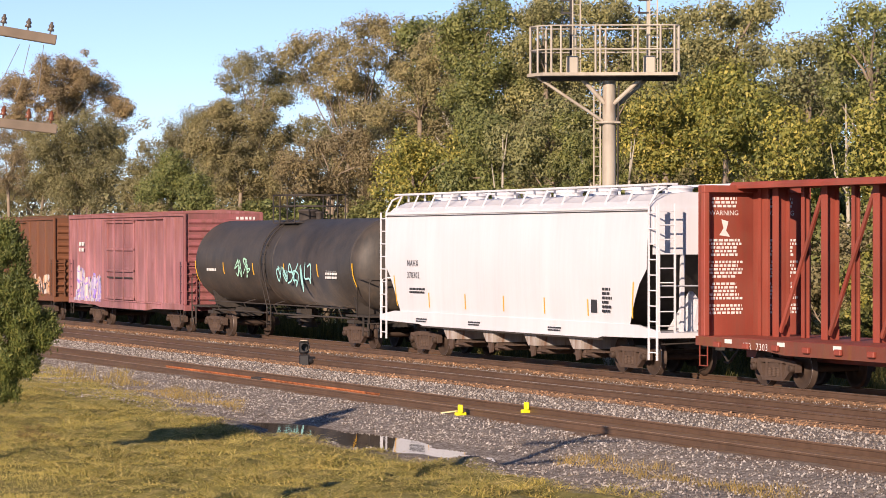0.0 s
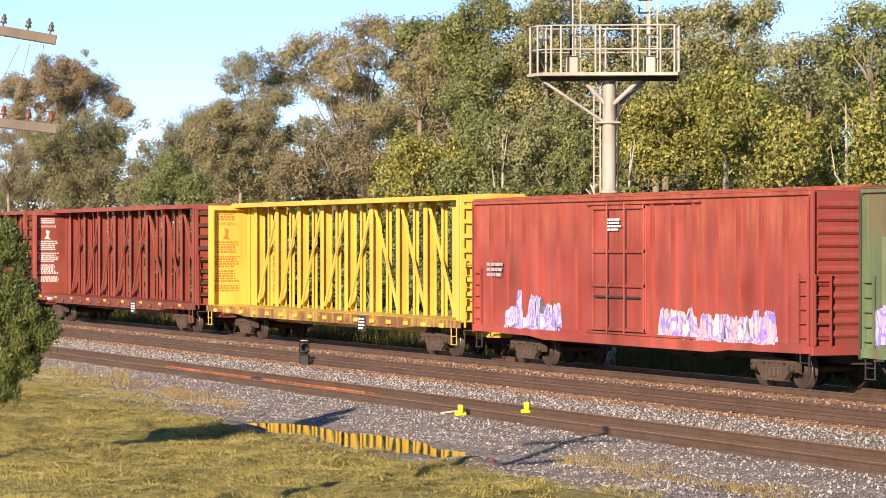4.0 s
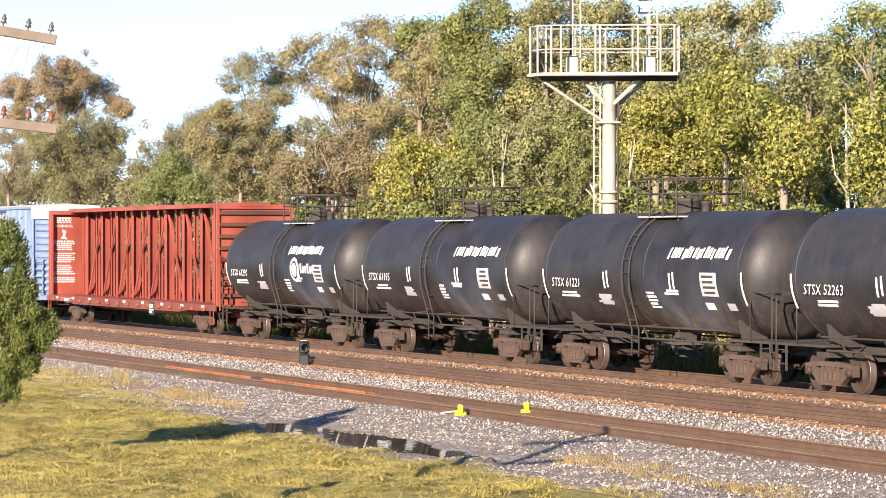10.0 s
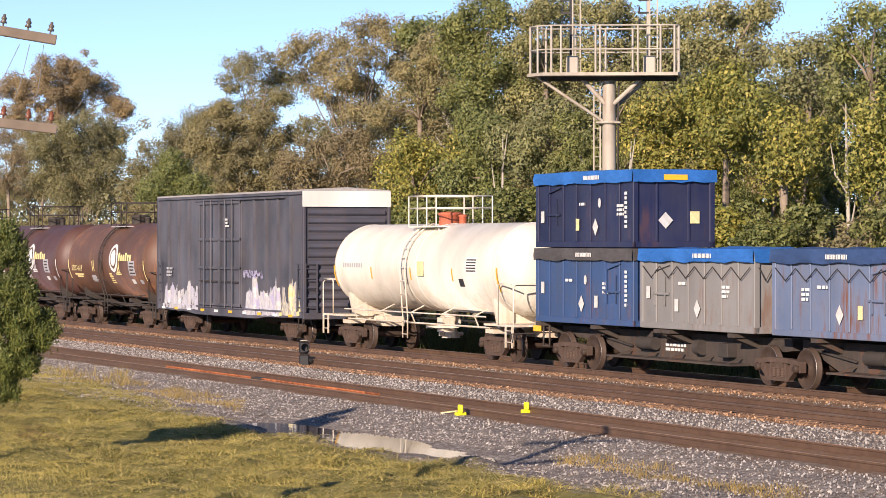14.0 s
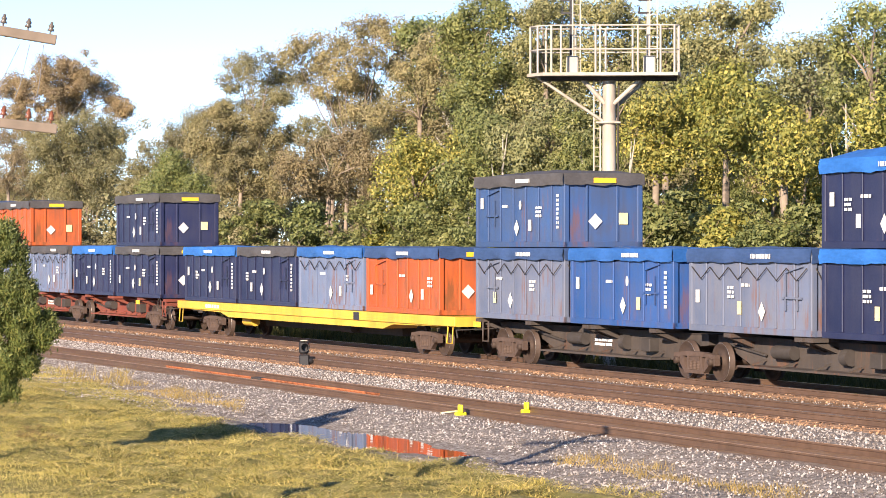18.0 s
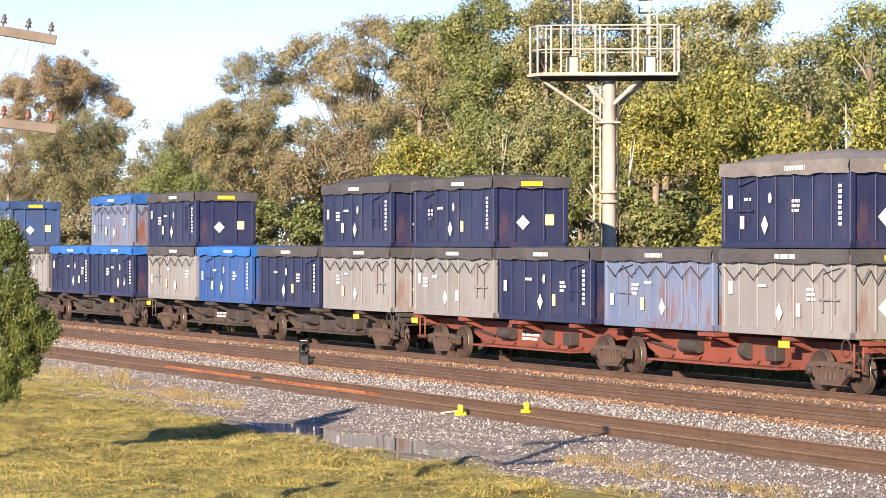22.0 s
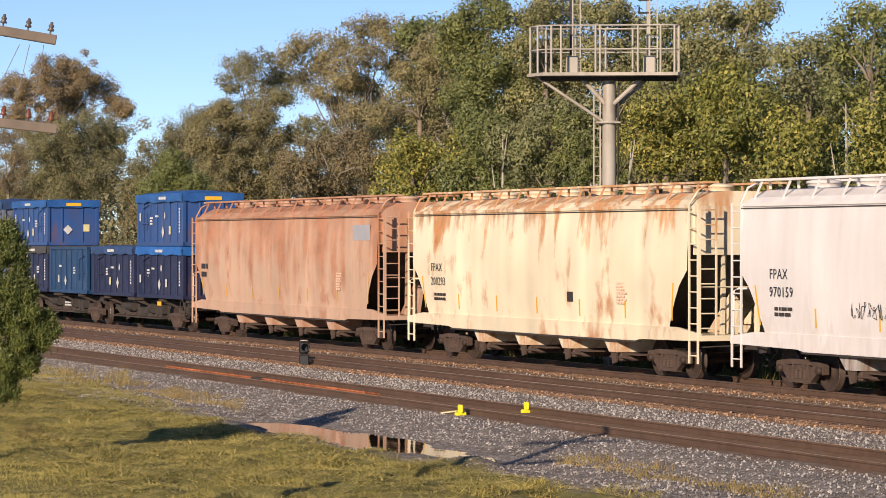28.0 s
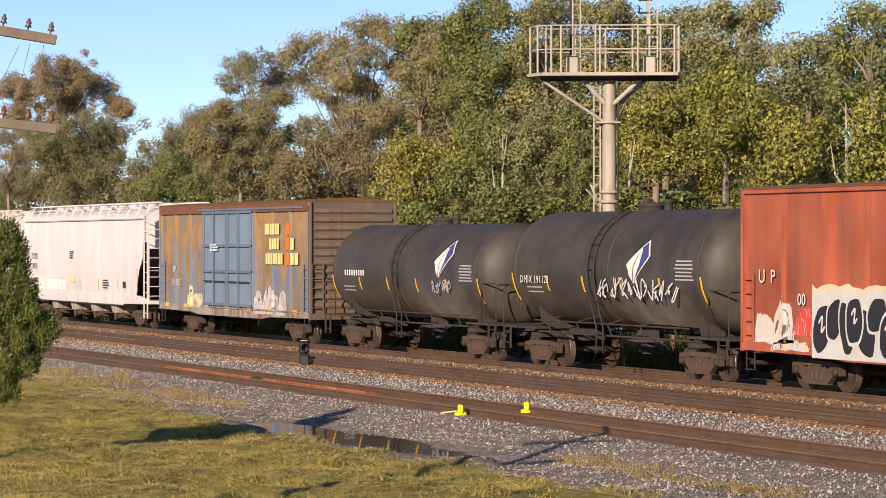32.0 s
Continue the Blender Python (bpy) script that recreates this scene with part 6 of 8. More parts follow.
def container(u, z, colour, tarp, seed, dome=0.02, zig=None, dots=True):
    r = random.Random(seed)
    cm = C_PAINT[colour]
    what = (C_WORDS[colour] + " steel waste container under a " + T_WORDS[tarp]) if tarp else C_WORDS[colour] + " steel waste container, open topped"
    c = rolls(thing("container", what, "container", group="containers on the train"), u, z)
    part("body", cached(("cbody", colour), lambda: body_geo().mesh("body", cm)), None, c)
    part("frame_rail", cached(("crail", colour), lambda: rails_geo().mesh("frame_rail", cm)), None, c)
    post = cached(("cpost", colour), lambda: Geo().box(-0.08, 0.08, -0.08, 0.08, 0.0, CH + 0.01, c=0.015).mesh("corner_post", cm))
    for x in (-1, 1):
        for y in (-1, 1):
            part("corner_post", post, None, c, at=(x * (CL - 0.08), y * (CW - 0.08), 0))
    rib = cached(("crib", colour), lambda: Geo().box(-0.035, 0.035, -0.035, 0.0, 0.16, CH - 0.12, c=0.01).mesh("side_rib", cm))
    for k in range(6):
        x = -CL + 2 * CL * (k + 1) / 7 + 0.0
        for s in (-1, 1):
            part("side_rib", rib, None, c, at=Matrix.Translation((x, s * (CW - 0.05), 0)) @ (Matrix.Identity(4) if s < 0 else HALF_TURN))
    for y in (-0.5, 0.45):
        part("end_rib", rib, None, c, at=Matrix.Translation((CL - 0.06, y, 0)) @ Matrix.Rotation(radians(90), 4, "Z"))
    lat = cached(("clatch", colour), lambda: Geo().bar((-0.45, -0.03, 0.75), (0.45, -0.03, 0.75), 0.04, 0.05).bar((-0.3, -0.03, 0.45), (-0.3, -0.03, 1.35), 0.04, 0.05).bar((0.25, -0.03, 0.45), (0.25, -0.03, 1.2), 0.03, 0.04)
                 .bar((-0.3, -0.03, 1.35), (0.5, -0.03, 1.5), 0.03, 0.03).mesh("latch_bar", cm))
    part("latch_bar", lat, None, c, at=(r.choice((-1.9, 1.75, 2.1)), -CW + 0.03, 0.15))
    if tarp:
        part("tarpaulin", tarp_geo(seed, dome), T_PAINT[tarp], c)
        brand = Geo()
        x = r.uniform(-0.6, 0.3)
        for k in range(14):
            brand.box(x + k * 0.07, x + k * 0.07 + (0.045 if k % 3 else 0.03), -CW - 0.084, -CW - 0.078, CH - 0.20, CH - 0.09)
        part("wordmark", brand, M_white_mark, c)
        part("warning_label", cached("wl", lambda: Geo().box(CL + 0.075, CL + 0.082, -0.35, 0.35, CH - 0.24, CH - 0.10).mesh("warning_label", M_yellow_mark)), None, c)
    if zig or (zig is None and colour in ("grey", "tan", "light", "slate")):
        pts = []
        for k in range(13):
            pts.append((-CL + 0.2 + (2 * CL - 0.4) * k / 12, -CW - 0.02, CH - (0.42 if k % 2 == 0 else 0.72)))
        g = Geo().tube(pts, 0.014, 5)
        g.tube([(CL + 0.02, -CW + 0.1 + k * 0.2, CH - (0.42 if k % 2 == 0 else 0.75)) for k in range(12)], 0.014, 5)
        part("lashing_rope", g, M_under, c)
    # hazard diamonds, stickers and small print
    yy = -CW + 0.057
    dx = r.uniform(-0.9, 0.9)
    dia = cached("dia", lambda: Geo().prism([(-0.17, 0), (0, -0.23), (0.17, 0), (0, 0.23)], -0.006, 0, "y").mesh("hazard_placard", M_placard))
    dia_x = cached("diax", lambda: Geo().prism([(-0.22, 0), (0, -0.22), (0.22, 0), (0, 0.22)], 0, 0.006).mesh("hazard_placard", M_placard))
    lab = cached("lab", lambda: Geo().box(-0.1, 0.1, -0.006, 0, -0.16, 0.16).mesh("sticker", M_placard))
    lab_y = cached("laby", lambda: Geo().box(-0.1, 0.1, -0.006, 0, -0.16, 0.16).mesh("sticker", M_placard_y))
    part("hazard_placard", dia, None, c, at=(dx, yy - 0.045, 0.55))
    part("sticker", r.choice((lab, lab_y)), None, c, at=(dx + r.choice((-1.1, 0.9)), yy - 0.045, 0.62))
    if r.random() < 0.6:
        part("sticker", lab, None, c, at=(-CL + 0.45, yy - 0.045, r.uniform(0.7, 1.3)))
    part("hazard_placard", dia_x, None, c, at=(CL - 0.022, -0.25, 0.72))
    part("sticker", cached("labyx", lambda: Geo().box(0, 0.006, -0.14, 0.14, -0.16, 0.16).mesh("sticker", M_placard_y)), None, c, at=(CL - 0.022, 0.62, 0.8))
    if dots:
        block_text(c, dx + r.choice((1.5, -1.5)), yy - 0.045, 1.0, 0.42, 0.34, 3, M_white_mark, seed)
        block_text(c, dx - 0.75, yy - 0.045, 1.18, 0.5, 0.12, 1, M_white_mark, seed + 1)
        if colour in ("navy", "royal", "blue"):
            part("number_panel", Geo().prism([(0.08 * math.cos(a * math.tau / 14), 0.13 * math.sin(a * math.tau / 14)) for a in range(14)], -0.006, 0, "y"), M_placard, c, at=(dx + 0.25, yy - 0.045, 1.2))
            block_text(c, CL - 0.45, yy - 0.045, 1.0, 0.16, 1.0, 8, M_white_mark, seed + 2, ragged=0.1)
    return c


def spine_car(t0, label, mat, seed):
    """A two-platform articulated spine car on three bogies; t0: its first bogie along the train."""
    span = 22.8
    mid = t0 + span / 2
    car = rolls(thing("articulated_container_car", label, "container car", group="freight train"), mid)
    hs = span / 2
    for s in (-1, 1):
        sg = Geo()
        a, b = (-hs - 1.75, -0.25) if s < 0 else (0.25, hs + 1.75)
        # a fish-belly spine between the bogies
        sg.prism([(a, 1.12), (a, 0.86), (s * hs - s * 0.9 if s < 0 else 0.9, 0.80), (s * hs + 2.2 if s < 0 else 2.0, 0.42), (-2.0 if s < 0 else s * hs - 2.2, 0.42), (-0.9 if s < 0 else s * hs + 0.6, 0.80), (b, 0.86), (b, 1.12)], -0.52, 0.52, "y")
        part("center_spine", sg, mat, car)
        part("spine_cap", Geo().box(a, b, -0.55, 0.55, 1.122, 1.142), mat, car)
        for x in (s * hs - 1.75, s * hs + 1.75, s * (hs / 2) - 0.25, s * (hs / 2) + 0.25, s * 2.0):
            og = Geo().prism([(-1.24, 1.14), (1.24, 1.14), (1.24, 1.24), (0.5, 1.24), (-0.5, 1.24), (-1.24, 1.24)], x - 0.18, x + 0.18)
            og.prism([(-1.2, 1.12), (-0.5, 0.86), (-0.5, 1.0), (-0.85, 1.12)], x - 0.1, x + 0.1)
            og.prism([(1.2, 1.12), (0.5, 0.86), (0.5, 1.0), (0.85, 1.12)], x - 0.1, x + 0.1)
            part("outrigger", og, mat, car)
        wg = Geo().box(s * hs / 2 - 3.4, s * hs / 2 + 3.4, -1.12, -0.55, 0.42, 0.47)
        for k in range(5):
            x = s * hs / 2 - 3.0 + 1.5 * k
            wg.bar((x, -1.05, 0.45), (x, -0.52, 0.60), 0.04, 0.04)
        part("walkway", wg, mat, car)
        part("air_reservoir", Geo().rod((s * hs / 2 - 2.3, -0.66, 0.82), (s * hs / 2 - 1.4, -0.66, 0.82), 0.17, 12), M_under, car)
        part("brake_cylinder", Geo().rod((s * hs / 2 + 0.8, -0.6, 0.8), (s * hs / 2 + 1.1, -0.6, 0.8), 0.2, 12), M_under, car)
        part("brake_rod", Geo().bar((s * hs / 2 - 4.6, -0.6, 0.92), (s * hs / 2 - 2.9, -0.6, 0.72), 0.05, 0.05), M_under, car)
        bg = Geo().box(s * hs / 2 + 2.2, s * hs / 2 + 2.7, -0.8, -0.5, 0.6, 0.95, c=0.02)
        part("valve_box", bg, M_under, car)
        part("reflector_plate", Geo().box(s * hs - 2.05, s * hs - 1.55, -1.26, -1.245, 0.98, 1.14), M_yellow_mark, car)
        bogie(car, s * hs)
        lg = Geo().tube([(s * (hs + 1.6), -1.15, 0.55), (s * (hs + 1.6), -1.15, 1.16)], 0.03)
        lg.tube([(s * (hs + 1.2), -1.15, 0.55), (s * (hs + 1.2), -1.15, 1.16)], 0.03)
        lg.bar((s * (hs + 1.6), -1.15, 0.58), (s * (hs + 1.2), -1.15, 0.58), 0.05, 0.03)
        lg.box(s * (hs + 1.72), s * (hs + 1.8), -1.2, 1.2, 0.98, 1.14)
        hw = Geo().lathe([(-1.16, 0.2), (-1.18, 0.22), (-1.2, 0.2), (-1.18, 0.18), (-1.16, 0.2)], 16, "y", (s * (hs + 0.9), 0, 1.05))
        part("end_step", lg, mat, car)
        if s > 0:
            part("brake_wheel", hw, M_under, car)
    block_text(car, -hs / 2 - 0.5, -0.526, 0.75, 1.2, 0.24, 2, M_white_mark, seed, ragged=0.2)
    bogie(car, 0.0)
    couplers(car, hs + 2.25)
    return car


Z_DECK = 1.26
SLOT = (1.05, 7.5, 14.4, 20.9)     # container middles past the first bogie


def loaded(t0, mat, words_, low, high, seed):
    spine_car(t0, words_, mat, seed)
    for k, (spot, c) in enumerate(zip(SLOT, low)):
        if c:
            container(t0 + spot, Z_DECK, c[0], c[1], seed * 10 + k, *c[2:])
    for k, c in high:
        container(t0 + SLOT[k], Z_DECK + CH + 0.055, c[0], c[1], seed * 10 + 5 + k, *c[2:])


# ---- the train, from front to rear ----
P_brown = paint("boxcar_brown", (0.20, 0.075, 0.035), 0.6, 0.3, 0.3)
P_pink = paint("boxcar_faded_pink", (0.45, 0.19, 0.215), 0.6, 0.4, 0.25, fade=0.3, upper=(2.9, 4.4, (0.27, 0.10, 0.085), 0.6))
P_red = paint("boxcar_red", (0.40, 0.062, 0.042), 0.55, 0.3, 0.2, fade=0.28, upper=(3.2, 4.8, (0.42, 0.12, 0.06), 0.5))
P_green = paint("boxcar_green", (0.125, 0.19, 0.085), 0.55, 0.42, 0.30, fade=0.25, upper=(3.4, 4.8, (0.17, 0.10, 0.05), 0.6))
P_blue = paint("boxcar_blue", (0.086, 0.138, 0.25), 0.5, 0.25, 0.12, fade=0.3)
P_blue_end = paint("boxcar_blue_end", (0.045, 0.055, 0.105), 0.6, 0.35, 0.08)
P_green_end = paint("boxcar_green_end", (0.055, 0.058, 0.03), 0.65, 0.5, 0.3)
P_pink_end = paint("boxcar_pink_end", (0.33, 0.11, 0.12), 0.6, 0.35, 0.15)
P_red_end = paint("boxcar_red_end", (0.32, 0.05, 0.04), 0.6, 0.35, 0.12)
P_sky = paint("boxcar_light_blue", (0.24, 0.34, 0.55), 0.5, 0.18, 0.05, fade=0.18)
P_slate = paint("boxcar_blue_grey", (0.092, 0.098, 0.128), 0.5, 0.3, 0.1, fade=0.3)
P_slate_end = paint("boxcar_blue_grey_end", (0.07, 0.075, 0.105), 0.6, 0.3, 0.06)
P_roof_galv = paint("roof_galvanised", (0.45, 0.44, 0.43), 0.5, 0.3, 0.2)
P_roof_rust = paint("roof_rusty", (0.16, 0.08, 0.045), 0.7, 0.35, 0.5)
P_white = paint("hopper_white", (0.70, 0.71, 0.76), 0.4, 0.06, 0.0, fade=0.04)
P_offwhite = paint("hopper_off_white", (0.78, 0.735, 0.70), 0.45, 0.10, 0.03, fade=0.07, wide=0.5, upper=(1.7, 1.0, (0.42, 0.36, 0.30), 0.4))
P_lightgrey = paint("hopper_pale_grey", (0.74, 0.715, 0.735), 0.45, 0.10, 0.03, fade=0.07, wide=0.5, upper=(1.75, 1.0, (0.42, 0.36, 0.33), 0.45))
P_rusthop = paint("hopper_rust_stained", (0.60, 0.41, 0.29), 0.6, 0.2, 0.25, wide=0.3, upper=(1.9, 3.6, (0.42, 0.175, 0.085), 0.75), rust_col=(0.33, 0.12, 0.055), grime_col=(0.30, 0.13, 0.07))
P_yellowhop = paint("hopper_cream_rusting", (0.82, 0.72, 0.52), 0.55, 0.12, 0.26, wide=0.35, upper=(3.9, 4.8, (0.46, 0.19, 0.055), 0.8), rust_col=(0.42, 0.15, 0.04), grime_col=(0.5, 0.27, 0.09), streak=0.5)
P_beam_red = paint("flatcar_oxide_red", (0.315, 0.060, 0.037), 0.55, 0.25, 0.16, fade=0.18)
P_sill_red = paint("flatcar_sill_red", (0.20, 0.05, 0.032), 0.6, 0.45, 0.35, grime_col=(0.10, 0.06, 0.04))
P_sill_yellow = paint("flatcar_sill_stained", (0.62, 0.42, 0.09), 0.55, 0.6, 0.75, grime_col=(0.22, 0.12, 0.04))
# bulkhead ribs: a darker red than the rest of the flatcar
P_beam_end = paint("flatcar_dark_red", (0.10, 0.03, 0.02), 0.65, 0.4, 0.12)
P_beam_yellow = paint("flatcar_yellow", (0.74, 0.50, 0.075), 0.5, 0.16, 0.1)
P_tank_black = paint("tank_black", (0.016, 0.017, 0.021), 0.5, 0.22, 0.05, grime_col=(0.075, 0.06, 0.048), upper=(1.9, 0.5, (0.14, 0.098, 0.068), 0.6))
P_tank_dull = paint("tank_dull_black", (0.042, 0.040, 0.039), 0.55, 0.4, 0.05, grime_col=(0.09, 0.07, 0.055), upper=(2.1, 0.7, (0.15, 0.11, 0.075), 0.6))
P_tank_brown = paint("tank_brown", (0.105, 0.048, 0.040), 0.5, 0.3, 0.25, rust_col=(0.20, 0.085, 0.045))
P_tank_rust = paint("tank_rust_brown", (0.13, 0.062, 0.040), 0.55, 0.4, 0.4, rust_col=(0.26, 0.12, 0.055))
P_tank_white = paint("tank_white", (0.74, 0.71, 0.62), 0.4, 0.14, 0.05, grime_col=(0.4, 0.26, 0.12), upper=(1.9, 0.8, (0.36, 0.24, 0.12), 0.6))
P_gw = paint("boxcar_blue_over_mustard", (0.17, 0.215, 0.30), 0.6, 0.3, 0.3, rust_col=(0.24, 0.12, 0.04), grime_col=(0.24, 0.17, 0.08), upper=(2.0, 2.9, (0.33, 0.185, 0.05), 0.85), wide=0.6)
P_gw_rail = paint("boxcar_rusty_fascia", (0.22, 0.085, 0.04), 0.65, 0.3, 0.3)
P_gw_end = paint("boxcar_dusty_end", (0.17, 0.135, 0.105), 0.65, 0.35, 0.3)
P_gw_sill = paint("boxcar_chalky_sill", (0.42, 0.40, 0.38), 0.6, 0.5, 0.4)
P_gw_hard = paint("door_frame_blue", (0.14, 0.20, 0.30), 0.55, 0.2, 0.1)
P_gw_door = paint("door_worn_blue", (0.21, 0.30, 0.41), 0.55, 0.25, 0.2)
P_up = paint("boxcar_oxide_orange", (0.50, 0.115, 0.05), 0.6, 0.45, 0.2, fade=0.3, grime_col=(0.16, 0.07, 0.055))
P_white_end = paint("end_white", (0.8, 0.79, 0.74), 0.45, 0.08, 0.03)
P_spine = paint("spine_dark", (0.05, 0.042, 0.038), 0.75, 0.4, 0.2)
P_spine_red = paint("spine_red_oxide", (0.22, 0.05, 0.03), 0.65, 0.35, 0.25)
P_flat_yellow = paint("flatcar_deck_yellow", (0.72, 0.47, 0.05), 0.5, 0.2, 0.08)

GY = -1.608          # sprayed paint lies just off the posts


def mark_on(car, text, u, z, size, mat, mid, y=-1.562, spacing=1.05):
    return write(car, text, u - mid, y, z, size, mat, spacing)


# two boxcars and a tank car ahead of the white hopper
c = boxcar(-140.6, -122.3, 4.70, "rust-brown weathered boxcar with small graffiti", P_brown, P_brown, P_roof_rust, (-133, -130), posts=13)
graffiti(c, 5.5, 8.6, 1.2, 2.2, GY, 4, ["white", "orange"], "black", 1)
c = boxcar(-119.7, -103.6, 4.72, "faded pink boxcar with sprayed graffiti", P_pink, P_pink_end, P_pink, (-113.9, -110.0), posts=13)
graffiti(c, -7.3, -3.2, 1.0, 2.6, GY, 5, ["white", "peach", "lilac"], "purple", 2)
block_text(c, -6.0, -1.61, 3.3, 0.9, 0.5, 2, M_white_mark, 3)
end_text(c, 8.075, 0.9, 4.42, 1.1, 0.16, 1, M_white_mark, 4)
c, on, L, R, zc = tank_car(-101.4, -86.9, "dull black tank car with pale graffiti", P_tank_dull, M_yellow_mark, radius=1.55, low=1.2, stripes=6)
scrawl(c, -3.6, -2.0, 2.55, 0.7, -R - 0.0, SPRAY["mint"], 5, 0.05)
scrawl(c, 0.9, 4.2, 2.35, 0.9, -R - 0.0, SPRAY["teal"], 6, 0.06)
block_text(c, -6.3, -R + 0.02, 2.55, 1.1, 0.3, 2, M_white_mark, 7)
block_text(c, 6.2, -R + 0.02, 2.5, 1.1, 0.5, 4, M_white_mark, 8)
c, half, bulge = hopper_car(-83.6, -64.5, 4.98, "clean white covered hopper car", P_white, M_cast)
hx = -74.05
for t_, z_ in (("NAHX", 2.75), ("370302", 2.38)):
    write(c, t_, -81.2 - hx, bulge(2.6) - 0.012, z_, 0.28, M_dark_mark, 1.2)
block_text(c, -80.3 - hx, bulge(2.0) - 0.01, 2.0, 1.5, 0.2, 2, M_dark_mark, 9)
block_text(c, 6.7, bulge(2.0) - 0.01, 1.95, 0.6, 0.7, 6, M_dark_mark, 10)
part("data_plate", Geo().box(5.7, 6.05, bulge(1.8) - 0.012, bulge(1.8), 1.6, 1.95), M_dark_mark, c)
for x_ in (-6, -2, 3.5):
    block_text(c, x_, -1.565, 1.1, 1.0, 0.14, 2, M_dark_mark, 11)

# centre-beam flats
M_brown_mark = plain("brown_lettering", (0.36, 0.17, 0.03), 0.6, 0, 0.1)
for (u0, u1, h, lab, m, tm, marks) in (
        (-62.4, -38.7, 4.98, "oxide red centerbeam flatcar with white warning panels", P_beam_red, M_white_mark, "SFR  7303"),
        (-37.4, -13.6, 4.98, "oxide red centerbeam flatcar with yellow sill reflectors", P_beam_red, M_white_mark, ""),
        (-12.1, 11.6, 4.94, "bright yellow centerbeam flatcar with a stained sill", P_beam_yellow, M_brown_mark, ""),
        (98.6, 122.1, 4.98, "oxide red centerbeam flatcar with graffiti on its bulkhead", P_beam_red, M_white_mark, "")):
    c, half, zd = centerbeam(u0, u1, h, lab, m, tm, P_beam_end if m == P_beam_red else m, P_sill_red if m == P_beam_red else P_sill_yellow)
    if marks:
        write(c, marks, -half + 2.4, -1.59, 0.9, 0.24, M_white_mark, 1.25)
    else:
        block_text(c, -half + 3.2, -1.585, 1.0, 1.6, 0.2, 1, tm, 12, ragged=0.1)
    part("data_plate", Geo().box(half - 8.2, half - 7.5, -1.59, -1.58, 0.62, 1.12), M_dark_mark, c)
    block_text(c, half - 7.85, -1.592, 0.87, 0.55, 0.4, 4, M_white_mark, 13)
    for k in range(9):
        part("sill_reflector", Geo().box(-half + 1.5 + k * 2.55, -half + 1.85 + k * 2.55, -1.587, -1.58, 1.02, 1.12), M_yellow_mark if u0 == -37.4 else tm, c)
    if u0 == 98.6:
        g = Geo()
        for k in range(22):
            g.box(-half + 0.145, -half + 0.15, 0.95, 1.2, 1.6 + k * 0.14, 1.68 + k * 0.14)
        part("tally_marks", g, M_white_mark, c)

# boxcars
c = boxcar(12.7, 32.0, 4.80, "red boxcar with a plug door and graffiti", P_red, P_red_end, P_red, (20.6, 23.7), posts=17)
block_text(c, 14.3 - 22.35, GY, 2.7, 1.2, 0.45, 3, SPRAY["grey"], 14)
graffiti(c, 14.9 - 22.35, 18.6 - 22.35, 1.05, 2.25, GY, 5, ["white", "lilac"], "purple", 15, 0.3)
graffiti(c, 24.3 - 22.35, 30.4 - 22.35, 1.05, 2.1, GY, 8, ["white", "pink", "grey"], "purple", 16, 0.3)
block_text(c, 22.1 - 22.35, GY - 0.06, 3.95, 0.9, 0.35, 4, M_white_mark, 17)
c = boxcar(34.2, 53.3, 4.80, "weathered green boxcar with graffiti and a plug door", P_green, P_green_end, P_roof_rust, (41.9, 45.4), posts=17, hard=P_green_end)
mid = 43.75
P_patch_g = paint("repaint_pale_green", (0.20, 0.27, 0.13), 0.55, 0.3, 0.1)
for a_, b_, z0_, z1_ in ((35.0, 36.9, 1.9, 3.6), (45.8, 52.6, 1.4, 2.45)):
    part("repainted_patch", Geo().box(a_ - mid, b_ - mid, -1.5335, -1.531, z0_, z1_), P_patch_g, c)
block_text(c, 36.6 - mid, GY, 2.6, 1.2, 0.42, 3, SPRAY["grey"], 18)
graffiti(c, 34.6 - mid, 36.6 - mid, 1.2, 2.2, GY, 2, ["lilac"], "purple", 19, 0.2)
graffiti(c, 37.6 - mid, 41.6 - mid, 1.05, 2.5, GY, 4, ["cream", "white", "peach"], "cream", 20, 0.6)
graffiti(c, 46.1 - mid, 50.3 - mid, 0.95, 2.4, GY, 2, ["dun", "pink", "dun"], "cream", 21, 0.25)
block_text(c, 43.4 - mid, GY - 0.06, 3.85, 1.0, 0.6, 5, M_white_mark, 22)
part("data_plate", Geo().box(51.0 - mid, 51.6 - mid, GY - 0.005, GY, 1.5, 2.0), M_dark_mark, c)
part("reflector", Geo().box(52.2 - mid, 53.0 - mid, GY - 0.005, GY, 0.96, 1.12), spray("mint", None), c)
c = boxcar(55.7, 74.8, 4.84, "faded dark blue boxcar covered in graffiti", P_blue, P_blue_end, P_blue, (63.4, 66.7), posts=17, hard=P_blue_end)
mid = 65.25


